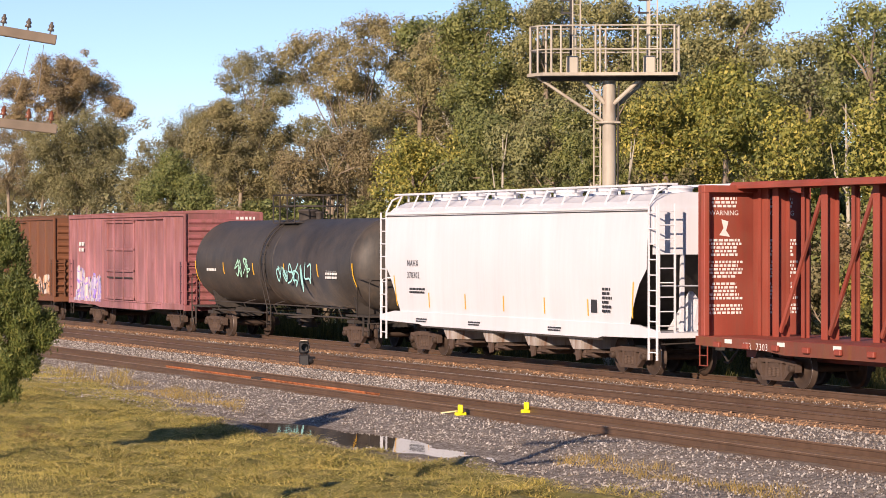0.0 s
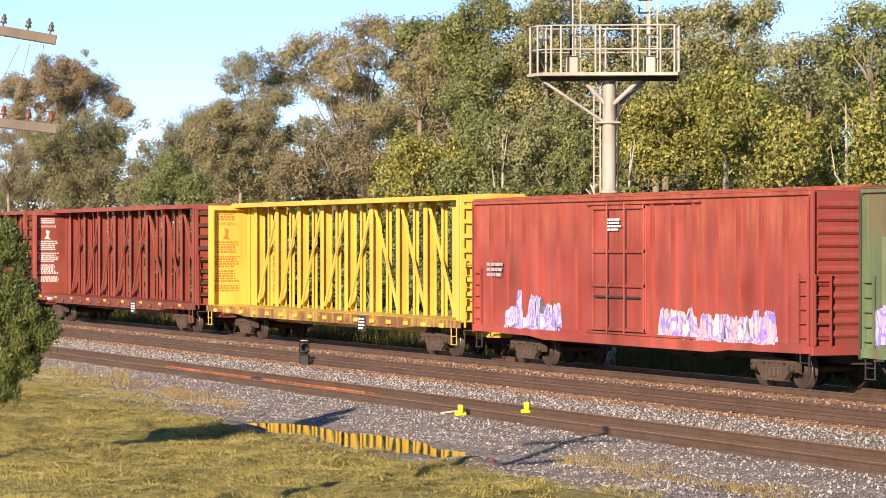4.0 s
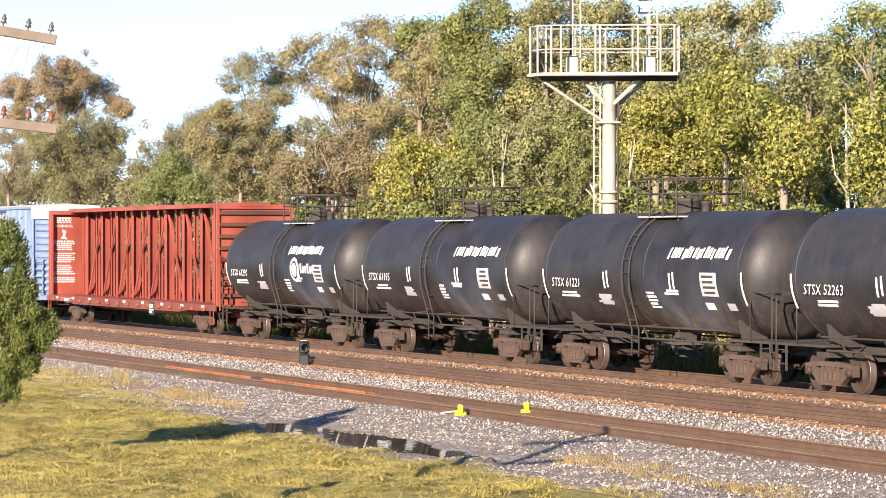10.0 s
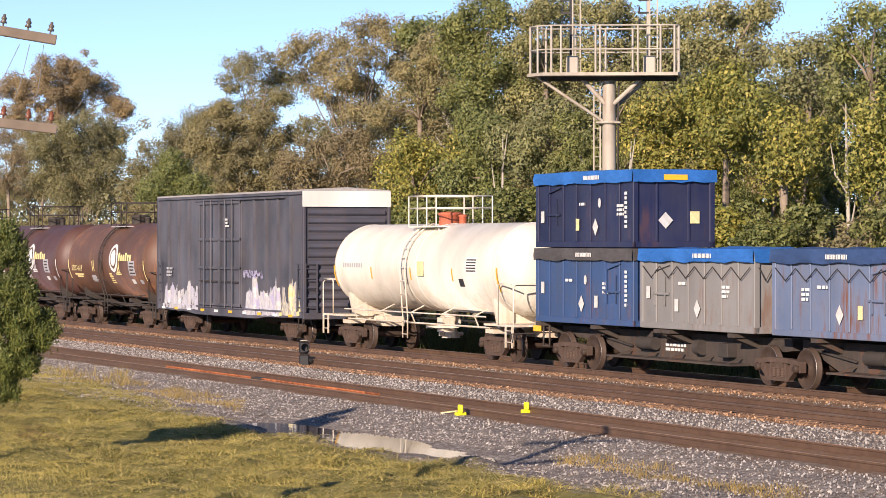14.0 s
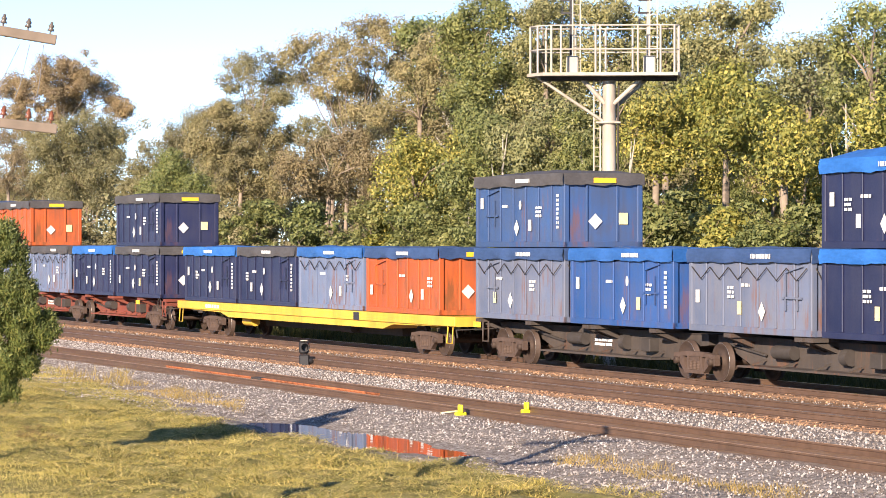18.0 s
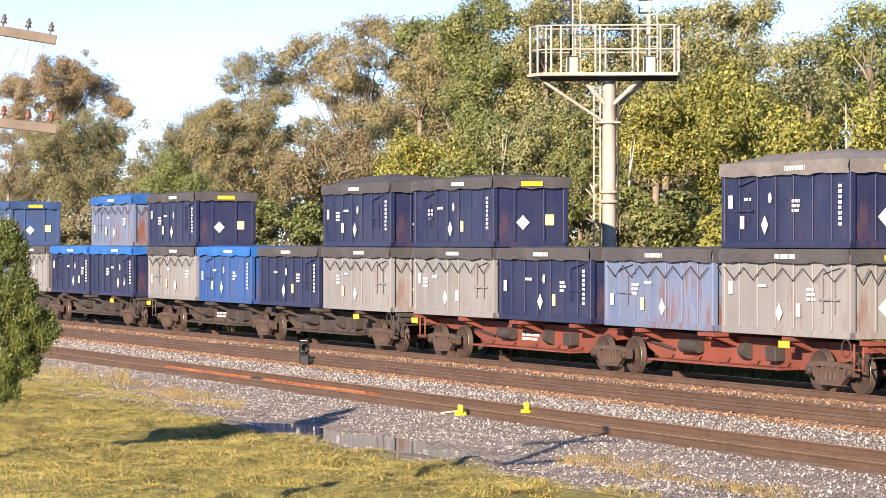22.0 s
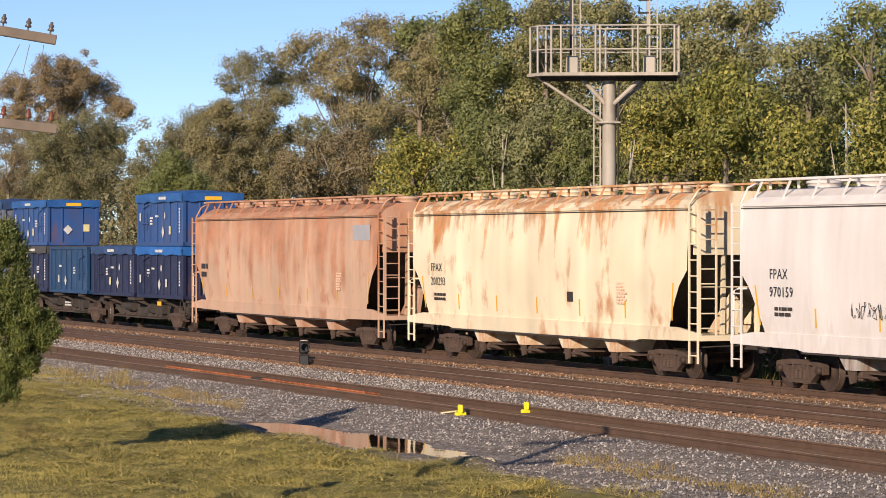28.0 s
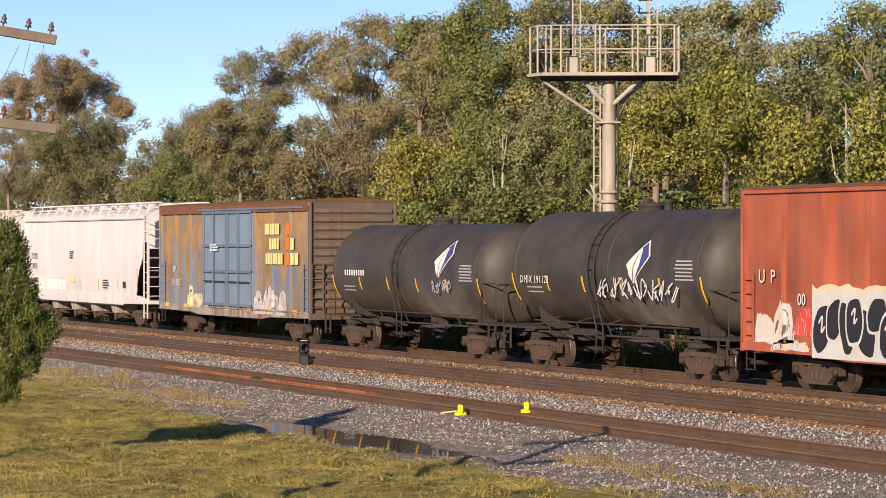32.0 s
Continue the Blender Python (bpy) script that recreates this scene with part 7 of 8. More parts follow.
def golden_bars(c, x, z, w, mat=M_cream_mark):
    """The owner's three-row wordmark and its squares as plain bars."""
    for row, n, ind in ((0, 6, 0.0), (1, 4, 0.55), (2, 7, 0.1)):
        for k in range(n):
            part("wordmark_bar", cached(("wmb", mat.name), lambda: Geo().box(-0.095, 0.095, -0.005, 0, -0.19, 0.19).mesh("wordmark_bar", mat)), None, c, at=(x + (ind + 0.30 * k) * w, GY, z - 0.52 * row))
    for row, n in ((0, 1), (1, 2), (2, 3)):
        for k in range(n):
            part("logo_square", cached(("lgs", k == 0, mat.name), lambda k=k: Geo().box(-0.17, 0.17, -0.005, 0, -0.2, 0.2).mesh("logo_square", M_orange_mark if k == 0 else mat)), None, c, at=(x + (2.62 + 0.52 * k) * w, GY, z - 0.52 * row))


golden_bars(c, 69.8 - mid, 3.62, 1.0)
graffiti(c, 55.9 - mid, 57.6 - mid, 2.5, 3.6, GY, 3, ["white"], "white", 23, 0.35)
for z0_, z1_ in ((1.15, 1.85), (2.0, 2.75)):
    part("whitewash_block", sprayed_sheet(c, 56.7 - mid, 58.2 - mid, z0_, lambda x: z1_ + 0.04 * noise.noise(Vector((x * 4.0, z1_, 0.0))), 0.04, GY), SPRAY["white"], c)
graffiti(c, 58.4 - mid, 62.4 - mid, 0.95, 2.5, GY, 4, ["peach", "grey", "cream", "dun"], "white", 25, 0.4)
graffiti(c, 63.3 - mid, 66.8 - mid, 1.15, 2.3, GY - 0.08, 4, ["cream", "cyan"], "black", 26, 0.3)
graffiti(c, 66.9 - mid, 70.3 - mid, 0.95, 2.5, GY, 7, ["pink", "red", "pink"], "white", 27, 0.45)
graffiti(c, 70.3 - mid, 74.5 - mid, 0.95, 2.5, GY, 5, ["dun", "grey", "dun"], "cream", 28, 0.3)
scrawl(c, 73.4 - mid, 74.4 - mid, 3.2, 0.9, GY, SPRAY["cyan"], 29, 0.04)
block_text(c, 65.05 - mid, GY - 0.06, 4.1, 0.9, 0.55, 5, M_cream_mark, 30)
block_text(c, 73.9 - mid, GY, 4.4, 0.5, 0.18, 2, M_cream_mark, 31)
c = boxcar(77.0, 96.0, 5.24, "tall light blue boxcar with colourful graffiti", P_sky, P_sky, P_roof_galv, (84.7, 88.1), posts=17, tall_end=(0.55, P_white_end), hard=P_slate_end)
mid = 86.5
golden_bars(c, 89.4 - mid, 3.82, 1.05)
part("number_board", Geo().box(77.7 - mid, 78.9 - mid, GY - 0.003, GY, 2.35, 2.95), M_white_mark, c)
for t_, z_ in (("SSW", 2.68), ("28757", 2.4)):
    write(c, t_, 77.85 - mid, GY - 0.006, z_, 0.27, M_dark_mark, 1.1)
graffiti(c, 77.3 - mid, 79.9 - mid, 0.9, 2.2, GY, 3, ["mint", "white", "mint"], "black", 32, 0.25)
graffiti(c, 79.6 - mid, 84.2 - mid, 0.95, 2.2, GY - 0.003, 5, ["yellow", "cream", "orange"], "black", 33, 0.3, "cyan")
graffiti(c, 84.9 - mid, 87.9 - mid, 1.1, 1.9, GY - 0.08, 4, ["orange", "yellow"], "white", 34, 0.3)
graffiti(c, 88.2 - mid, 93.0 - mid, 0.9, 2.35, GY, 5, ["orange", "yellow", "orange"], "black", 35, 0.3)
graffiti(c, 93.2 - mid, 95.7 - mid, 1.0, 2.0, GY, 4, ["white"], "black", 36, 0.2, "white")
scrawl(c, 93.0 - mid, 94.6 - mid, 2.5, 0.4, GY, M_dark_mark, 37, 0.03)
scrawl(c, 77.2 - mid, 78.3 - mid, 3.25, 0.4, GY, M_dark_mark, 38, 0.03)
block_text(c, 86.4 - mid, GY - 0.06, 4.3, 1.0, 0.5, 5, M_cream_mark, 39)


def syrup_tank(c0, c1, label, mat, mark, brand, seed, number, red=None):
    c, on, L, R, zc = tank_car(c0, c1, label, mat, mark, twin=True, radius=1.58, low=1.12, stripes=4, head=1.15, over=1.62, grating=P_roof_galv)
    y = -R - 0.002
    if brand != "cream":      # owner's wordmark as slanted plain bars
        x0 = 1.7 if brand == "bars" else 0.95
        for k in range(17):
            g = Geo()
            vs = []
            for i in range(4):
                a = (0.25 if k % 4 else 0.23) + (0.17 if k % 5 else 0.19) * i / 3
                sh = 0.10 * i / 3
                for dx in (0, 0.15 if k % 3 else 0.09):
                    vs.append((x0 + k * 0.19 + dx + sh, -(R + 0.007) * math.cos(a), zc + (R + 0.007) * math.sin(a)))
            g.put(vs, [(2 * i, 2 * i + 1, 2 * i + 3, 2 * i + 2) for i in range(3)], True)
            part("wordmark_bar", g, M_white_mark, c)
    if brand != "bars":       # round owner's badge with bars beside it
        bx, br, ac = (1.65, 0.43, -0.10) if brand == "badge" else (1.3, 0.6, 0.09)
        for name, q, lift, m in (("owner_badge", 1.0, 0.007, M_white_mark), ("badge_ring", 0.74, 0.011, mat), ("badge_center", 0.56, 0.015, M_white_mark)):
            vs = []
            for i in range(13):
                f = -1 + 2 * i / 12
                a = ac + f * q * br / R
                w = br * q * math.sqrt(max(0.01, 1 - f * f))
                for dx in (-w, w):
                    vs.append((bx + dx, -(R + lift) * math.cos(a), zc + (R + lift) * math.sin(a)))
            part(name, Geo().put(vs, [(2 * i, 2 * i + 1, 2 * i + 3, 2 * i + 2) for i in range(12)], True), m, c)
        for k in range(6):
            on("wordmark_bar", bx + br + 0.22 + k * br * 0.52, ac - 0.07, ac + 0.09 + (0.05 if k in (0, 3) else 0), br * 0.36, M_cream_mark if brand == "cream" else M_white_mark)
    r = random.Random(seed)

    def wrapped_rows(x, a0, a1, w, rows, m):
        for i in range(rows):
            a = a1 - (a1 - a0) * (i + 0.5) / rows
            on("lettering", x + r.uniform(-0.05, 0.05), a - 0.022, a + 0.018, w * r.uniform(0.6, 1), m)
    on("data_panel", L - 2.4, -0.36, 0.02, 0.85, SPRAY["grey"])
    wrapped_rows(L - 2.4, -0.34, 0.0, 0.7, 4, M_under)
    on("data_plate", L - 2.6, -0.60, -0.47, 0.45, M_white_mark)
    on("data_plate", L - 1.5, -0.60, -0.47, 0.4, SPRAY["grey"])
    wrapped_rows(0.7, -0.62, -0.30, 0.6, 5, mark)
    wrapped_rows(-L + 2.2, -0.46, -0.34, 1.4, 2, mark)
    wrapped_rows(-L + 4.3, -0.58, -0.38, 0.9, 5, SPRAY["grey"])
    wrapped_rows(1.9, -0.36, -0.26, 0.8, 2, mark)
    write(c, number, -L + 1.3, -R - 0.012, zc - 0.42, 0.34, red or mark, 1.05, "car_number")
    return c, on, L, R, zc


syrup_tank(124.3, 133.6, "black syrup tank car with white stripes and badge", P_tank_black, M_white_mark, "badge", 41, "STSX 61290")
for c0, sd, nr in ((137.9, 42, "STSX 61195"), (151.6, 43, "STSX 61221"), (165.2, 44, "STSX 52263")):
    syrup_tank(c0, c0 + 9.4, "black syrup tank car with white stripes", P_tank_black, M_white_mark, "bars", sd, nr)
syrup_tank(178.5, 187.9, "maroon-brown weathered syrup tank car with a white badge", P_tank_brown, M_white_mark, "cream", 45, "STSX 4388", M_orange_mark)
syrup_tank(191.8, 201.0, "rust-brown dirty syrup tank car with a white badge", P_tank_rust, M_cream_mark, "cream", 46, "STSX 4618")

c = boxcar(203.9, 220.3, 5.34, "tall blue-grey boxcar with white graffiti and double doors", P_slate, P_slate_end, P_roof_galv, (209.1, 213.9), 2, posts=13, tall_end=(0.52, P_white_end), truck_in=2.5)
mid = 212.1
graffiti(c, 204.6 - mid, 209.0 - mid, 0.95, 2.3, GY, 6, ["white", "lilac", "grey"], "grey", 47, 0.6)
graffiti(c, 214.2 - mid, 218.0 - mid, 0.9, 2.5, GY, 5, ["lilac", "grey", "white"], "white", 48, 0.5)
graffiti(c, 218.0 - mid, 220.0 - mid, 0.95, 2.5, GY, 3, ["yellow", "grey", "dun"], "cream", 49, 0.4)
scrawl(c, 214.2 - mid, 216.2 - mid, 2.35, 0.3, GY, SPRAY["lilac"], 50, 0.03)
block_text(c, 205.5 - mid, GY, 2.35, 0.8, 0.4, 3, SPRAY["grey"], 51)
block_text(c, 212.5 - mid, GY - 0.06, 4.2, 0.6, 0.35, 3, M_white_mark, 52)
for k in range(10):
    part("sill_reflector", Geo().box(-7.6 + k * 1.6, -7.2 + k * 1.6, -1.612, -1.602, 0.91, 1.0), M_yellow_mark if k % 2 else M_white_mark, c)

# white pressure tank with a protective railing
c, on, L, R, zc = tank_car(223.5, 235.1, "cream-white tank car with white handrails and rust-red valves", P_tank_white, M_yellow_mark, under=P_tank_white, radius=1.375, low=1.32, stripes=5, head=1.2, over=1.5, rail_white=(P_tank_white, P_up))
part("safety_sign", Geo().box(0.6, 1.1, -R - 0.02, -R - 0.01, zc - 0.25, zc + 0.2), M_placard_y, c)
on("data_panel", L - 2.6, -0.1, 0.25, 0.8, M_white_mark)
for k in range(5):
    on("lettering", L - 2.6, -0.06 + k * 0.06, -0.03 + k * 0.06, 0.7, M_under)
for k in range(9):
    on("car_number", -L + 1.6 + 0.2 * k, -0.02, 0.09, 0.12, spray("grey", None))
on("data_plate", L - 3.4, -0.4, -0.22, 0.35, M_dark_mark)

BLACKW, REDW = "dark two-platform articulated container car on three bogies", "red oxide two-platform articulated container car on three bogies"
loaded(240.2, P_spine, BLACKW, [("blue", "black"), ("grey", "bright"), ("light", "dark"), ("slate", "dark")], [(0, ("navy", "bright")), (3, ("slate", "dark", 0.12))], 60)
loaded(267.9, P_spine_red, REDW, [("light", "black"), ("light", "black"), ("navy", "bright"), ("navy", "black")], [(0, ("orange", "black")), (3, ("navy", "black", 0.08))], 61)
# yellow flat
fc = rolls(thing("container_flatcar", "long yellow container flatcar", "flatcar", group="freight train"), 308.3)
g = Geo().prism([(-13.5, 1.24), (-13.5, 0.95), (-8.5, 0.90), (-7.6, 0.74), (7.6, 0.74), (8.5, 0.90), (13.5, 0.95), (13.5, 1.24)], -1.4, 1.4, "y")
part("deck", g, P_flat_yellow, fc)
for s in (-1, 1):
    part("side_sill", Geo().box(-13.5, 13.5, s * 1.4, s * 1.46, 0.96, 1.25, c=0.01), P_flat_yellow, fc)
    bogie(fc, s * 10.3)
    part("end_step", Geo().tube([(s * 13.3, -1.4, 1.1), (s * 13.3, -1.45, 0.45), (s * 12.9, -1.45, 0.45), (s * 12.9, -1.4, 1.1)], 0.025), P_flat_yellow, fc)
g = Geo().rod((-7.0, -0.9, 0.62), (-6.0, -0.9, 0.62), 0.18, 12)
part("air_reservoir", g, P_flat_yellow, fc)
part("brake_gear", Geo().box(-6.6, 6.6, -0.3, 0.3, 0.45, 0.75).rod((2, -0.6, 0.62), (3.1, -0.6, 0.62), 0.16, 12).rod((-9, 0.4, 0.6), (9, 0.4, 0.6), 0.03, 6), M_under, fc)
block_text(fc, -9.2, -1.463, 1.1, 1.7, 0.2, 1, M_white_mark, 62, ragged=0.1)
part("data_plate", Geo().box(5.2, 5.7, -1.47, -1.46, 0.97, 1.22), M_dark_mark, fc)
couplers(fc, 13.9)
for k, (col, tp) in enumerate((("navy", "bright"), ("navy", "black"), ("light", "royal"), ("orange", "dark"))):
    container(298.0 + 6.35 * k, 1.255, col, tp, 630 + k)
loaded(324.8, P_spine, BLACKW, [("slate", "dark"), ("royal", "royal"), ("slate", "dark"), ("navy", "bright")], [(0, ("blue", "black", 0.12)), (3, ("navy", "bright", 0.32))], 64)
loaded(353.0, P_spine, BLACKW, [("light", "bright"), ("grey", "black"), ("navy", "bright"), ("navy", "bright")], [(0, ("blue", "dark", 0.06)), (3, ("light", "royal", 0.12))], 65)
loaded(381.0, P_spine, BLACKW, [("grey", "black"), ("royal", "bright"), ("navy", "black"), ("grey", "black")], [(0, ("navy", "black", 0.06)), (3, ("navy", "black", 0.3))], 66)
loaded(408.8, P_spine_red, REDW, [("grey", "black"), ("navy", "black"), ("light", "black"), ("grey", "black")], [(0, ("navy", "black", 0.1)), (3, ("navy", "dusty", 0.28))], 67)
loaded(436.9, P_spine, BLACKW, [("grey", "black"), ("royal", "royal"), ("light", "dark"), ("tan", "black")], [(0, ("tan", "black")), (3, ("royal", "royal", 0.2))], 68)
loaded(465.0, P_spine, BLACKW, [("light", "dark"), ("teal", None), ("light", "royal"), ("light", "dark")], [(0, ("navy", "dark", 0.08)), (3, ("slate", "dark", 0.2))], 69)
loaded(492.8, P_spine, BLACKW, [("navy", "black"), ("teal", None), ("navy", "dark"), ("navy", "bright")], [(0, ("royal", "royal")), (3, ("royal", "royal", 0.15))], 70)

# hoppers at the rear
c, half, bulge = hopper_car(518.8, 538.4, 4.98, "rust-stained salmon covered hopper car", P_rusthop, P_rusthop)
part("patch_panel", Geo().box(half - 2.7, half - 1.2, bulge(3.7) - 0.012, bulge(3.7) - 0.004, 3.55, 4.05), spray("grey", None), c)
block_text(c, -half + 1.8, bulge(2.4) - 0.01, 2.45, 0.9, 0.6, 2, M_dark_mark, 71)
block_text(c, half - 3.9, bulge(2.3) - 0.01, 2.2, 0.5, 0.6, 7, SPRAY["peach"], 72)
c, half, bulge = hopper_car(540.3, 559.3, 4.98, "cream covered hopper car streaked with rust", P_yellowhop, P_yellowhop)
for t_, z_ in (("FPAX", 2.62), ("200293", 2.2)):
    write(c, t_, -half + 2.0, bulge(2.6) - 0.014, z_, 0.34, M_dark_mark, 1.1)
block_text(c, -half + 2.7, bulge(1.9) - 0.01, 1.85, 1.0, 0.26, 2, M_under, 73)
part("data_plate", Geo().box(half - 7.5, half - 7.15, bulge(2.0) - 0.014, bulge(2.0) - 0.004, 1.87, 2.14), M_under, c)
block_text(c, half - 4.2, bulge(2.3) - 0.01, 2.15, 0.6, 0.6, 7, SPRAY["peach"], 74)
c, half, bulge = hopper_car(560.9, 580.1, 4.98, "white covered hopper car with small graffiti tags", P_offwhite, M_cast)
for t_, z_ in (("FPAX", 2.62), ("970159", 2.2)):
    write(c, t_, -half + 2.0, bulge(2.6) - 0.014, z_, 0.34, M_dark_mark, 1.1)
block_text(c, -half + 2.7, bulge(1.9) - 0.01, 1.85, 1.0, 0.26, 2, M_under, 75)
scrawl(c, -half + 5.6, -half + 9.4, 1.95, 0.38, bulge(2.0) - 0.006, M_dark_mark, 76, 0.016)
part("data_plate", Geo().box(half - 5.1, half - 4.75, bulge(2.0) - 0.014, bulge(2.0) - 0.004, 1.82, 2.08), M_under, c)
block_text(c, half - 6.0, bulge(2.6) - 0.01, 2.62, 1.1, 0.22, 3, SPRAY["grey"], 77)
block_text(c, half - 3.6, bulge(2.6) - 0.01, 2.5, 0.7, 0.3, 3, SPRAY["grey"], 78)
c, half, bulge = hopper_car(582.4, 602.0, 5.08, "pale grey covered hopper car", P_lightgrey, M_cast)
for t_, z_ in (("OCPX", 2.75), ("70924", 2.3)):
    write(c, t_, -half + 2.0, bulge(2.6) - 0.014, z_, 0.36, M_dark_mark, 1.1)
block_text(c, -half + 2.7, bulge(1.9) - 0.01, 1.8, 0.8, 0.26, 2, M_under, 79)
part("sticker", Geo().box(-half + 8.4, -half + 9.0, bulge(1.9) - 0.012, bulge(1.9) - 0.004, 1.75, 2.0), M_placard_y, c)
block_text(c, -half + 8.7, bulge(3.0) - 0.012, 2.95, 0.7, 0.35, 4, M_dark_mark, 80)
part("data_plate", Geo().box(half - 3.4, half - 3.0, bulge(1.8) - 0.014, bulge(1.8) - 0.004, 1.62, 1.88), M_under, c)
block_text(c, half - 5.8, bulge(1.8) - 0.012, 1.75, 1.0, 0.4, 4, M_under, 81)
P_patch_w = paint("fresh_white_patch", (0.84, 0.81, 0.80), 0.4, 0.02, 0.0, fade=0.03)
for a_, b_, z0_, z1_ in ((1.5, 4.4, 1.42, 2.0), (4.4, 7.6, 1.42, 1.86)):
    pv = []
    for z_ in (z0_, (z0_ + z1_) / 2, z1_):
        pv += [(-half + a_, bulge(z_) - 0.003, z_), (-half + b_, bulge(z_) - 0.003, z_)]
    part("repainted_patch", Geo().put(pv, [(0, 1, 3, 2), (2, 3, 5, 4)]), P_patch_w, c)

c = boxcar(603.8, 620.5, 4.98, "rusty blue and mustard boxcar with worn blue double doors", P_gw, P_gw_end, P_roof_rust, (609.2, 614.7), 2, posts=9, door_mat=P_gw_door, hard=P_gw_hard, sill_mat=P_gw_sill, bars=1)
mid = 612.15
for s_ in (-1, 1):
    part("fascia", Geo().box(-8.3, 8.3, s_ * 1.612, s_ * 1.618, 4.56, 4.85), P_gw_rail, c)
golden_bars(c, 616.2 - mid, 3.95, 0.85)
write(c, "SP", 605.5 - mid, GY, 2.35, 0.34, M_white_mark, 1.15)
write(c, "241082", 605.3 - mid, GY, 1.85, 0.34, M_white_mark, 1.15)
graffiti(c, 614.9 - mid, 618.2 - mid, 0.95, 2.1, GY, 4, ["peach", "grey", "white"], "grey", 82, 0.3)
graffiti(c, 607.0 - mid, 609.0 - mid, 1.05, 2.0, GY, 2, ["cream", "yellow"], "grey", 83, 0.3)
for k in range(7):
    part("sill_reflector", Geo().box(-7.6 + k * 2.4, -7.2 + k * 2.4, -1.612, -1.605, 1.02, 1.16), M_yellow_mark, c)
block_text(c, 610.7 - mid, GY - 0.07, 3.3, 1.0, 0.3, 3, M_white_mark, 84)

M_leaf_logo = plain("badge_navy", (0.05, 0.06, 0.2), 0.5, 0, 0.1)
for c0, c1, lab, sd, rad_, low_ in ((623.4, 633.4, "dull dark grey tank car with a leaf-shaped badge", 85, 1.49, 1.07), (637.9, 647.3, "dull dark grey tank car with white graffiti", 86, 1.57, 1.2)):
    c, on, L, R, zc = tank_car(c0, c1, lab, P_tank_dull, M_yellow_mark, radius=rad_, low=low_, stripes=6, head=1.1, over=1.6, platform=False, mark_low=0.13)
    bx = 1.55 if sd == 86 else 2.65

    def badge(name, left, right, lift, m):
        """A patch on the shell between two broken lines of (height share, x)."""
        def at(line, f):
            for (f0, x0), (f1, x1) in zip(line, line[1:]):
                if f0 <= f <= f1:
                    return x0 + (x1 - x0) * (f - f0) / (f1 - f0)
            return line[-1][1]
        vs = []
        f0, f1 = left[0][0], left[-1][0]
        for i in range(15):
            f = f0 + (f1 - f0) * i / 14
            a_ = math.asin((2.41 + 1.13 * f - zc) / R)
            for x_ in (at(left, f), at(right, f)):
                vs.append((bx + x_, -(R + lift) * math.cos(a_), zc + (R + lift) * math.sin(a_)))
        part(name, Geo().put(vs, [(2 * i, 2 * i + 1, 2 * i + 3, 2 * i + 2) for i in range(14)], True), m, c)
    badge("badge_rim", [(0, 0.35), (0.44, 0.0), (1, 1.04)], [(0, 0.37), (0.63, 1.33), (1, 1.06)], 0.006, M_white_mark)
    badge("badge_field", [(0.05, 0.37), (0.44, 0.09), (0.94, 1.0)], [(0.05, 0.42), (0.63, 1.24), (0.94, 1.04)], 0.010, M_leaf_logo)
    badge("badge_leaf", [(0.03, 0.33), (0.2, 0.16), (0.42, 0.10), (0.6, 0.38), (0.8, 0.78)], [(0.03, 0.38), (0.2, 0.56), (0.42, 0.76), (0.6, 0.82), (0.8, 0.84)], 0.014, M_white_mark)
    badge("badge_vein", [(0.05, 0.34), (0.4, 0.42), (0.74, 0.74)], [(0.05, 0.37), (0.4, 0.46), (0.74, 0.76)], 0.018, M_under)
    if sd == 86:
        write(c, "DMIX 191122", -L + 1.25, -R - 0.012, zc - 0.42, 0.3, M_white_mark, 1.1, "car_number")
    else:
        for k in range(9):
            on("car_number", -L + 1.85 + 0.2 * k, -0.1, 0.02, 0.11, M_white_mark)
    for k in range(6):
        on("lettering", L - 1.55, -0.16 + 0.06 * k, -0.137 + 0.06 * k, 1.0 - 0.08 * (k % 3), SPRAY["grey"])
    for k in range(2):
        on("lettering", -L + 2.0, -0.36 - 0.09 * k, -0.335 - 0.09 * k, 1.0, SPRAY["grey"])
    if sd == 86:
        scrawl(c, -0.2, 2.2, 2.28, 0.6, -R - 0.004, SPRAY["white"], 87, 0.05)
        scrawl(c, 2.4, 4.4, 2.25, 0.55, -R - 0.004, SPRAY["white"], 88, 0.05)
    else:
        scrawl(c, 2.5, 3.9, 2.15, 0.4, -R - 0.0, SPRAY["grey"], 89, 0.03)

c = boxcar(650.4, 669.0, 4.86, "oxide orange boxcar with large black and white graffiti", P_up, P_up, P_roof_rust, (658.4, 661.6), posts=10)
mid = 659.7
write(c, "U P", 651.2 - mid, GY, 2.52, 0.46, M_white_mark, 1.25)
write(c, "00", 653.02 - mid, GY, 2.02, 0.40, M_white_mark, 0.95)
graffiti(c, 650.9 - mid, 652.75 - mid, 1.1, 2.35, GY, 2, ["white", "peach"], "white", 90, 0.3)
graffiti(c, 652.75 - mid, 653.6 - mid, 1.3, 2.0, GY, 1, ["red"], "red", 91, 0.2)
graffiti(c, 651.8 - mid, 653.6 - mid, 0.95, 1.3, GY, 2, ["peach", "white"], "white", 93, 0.3)


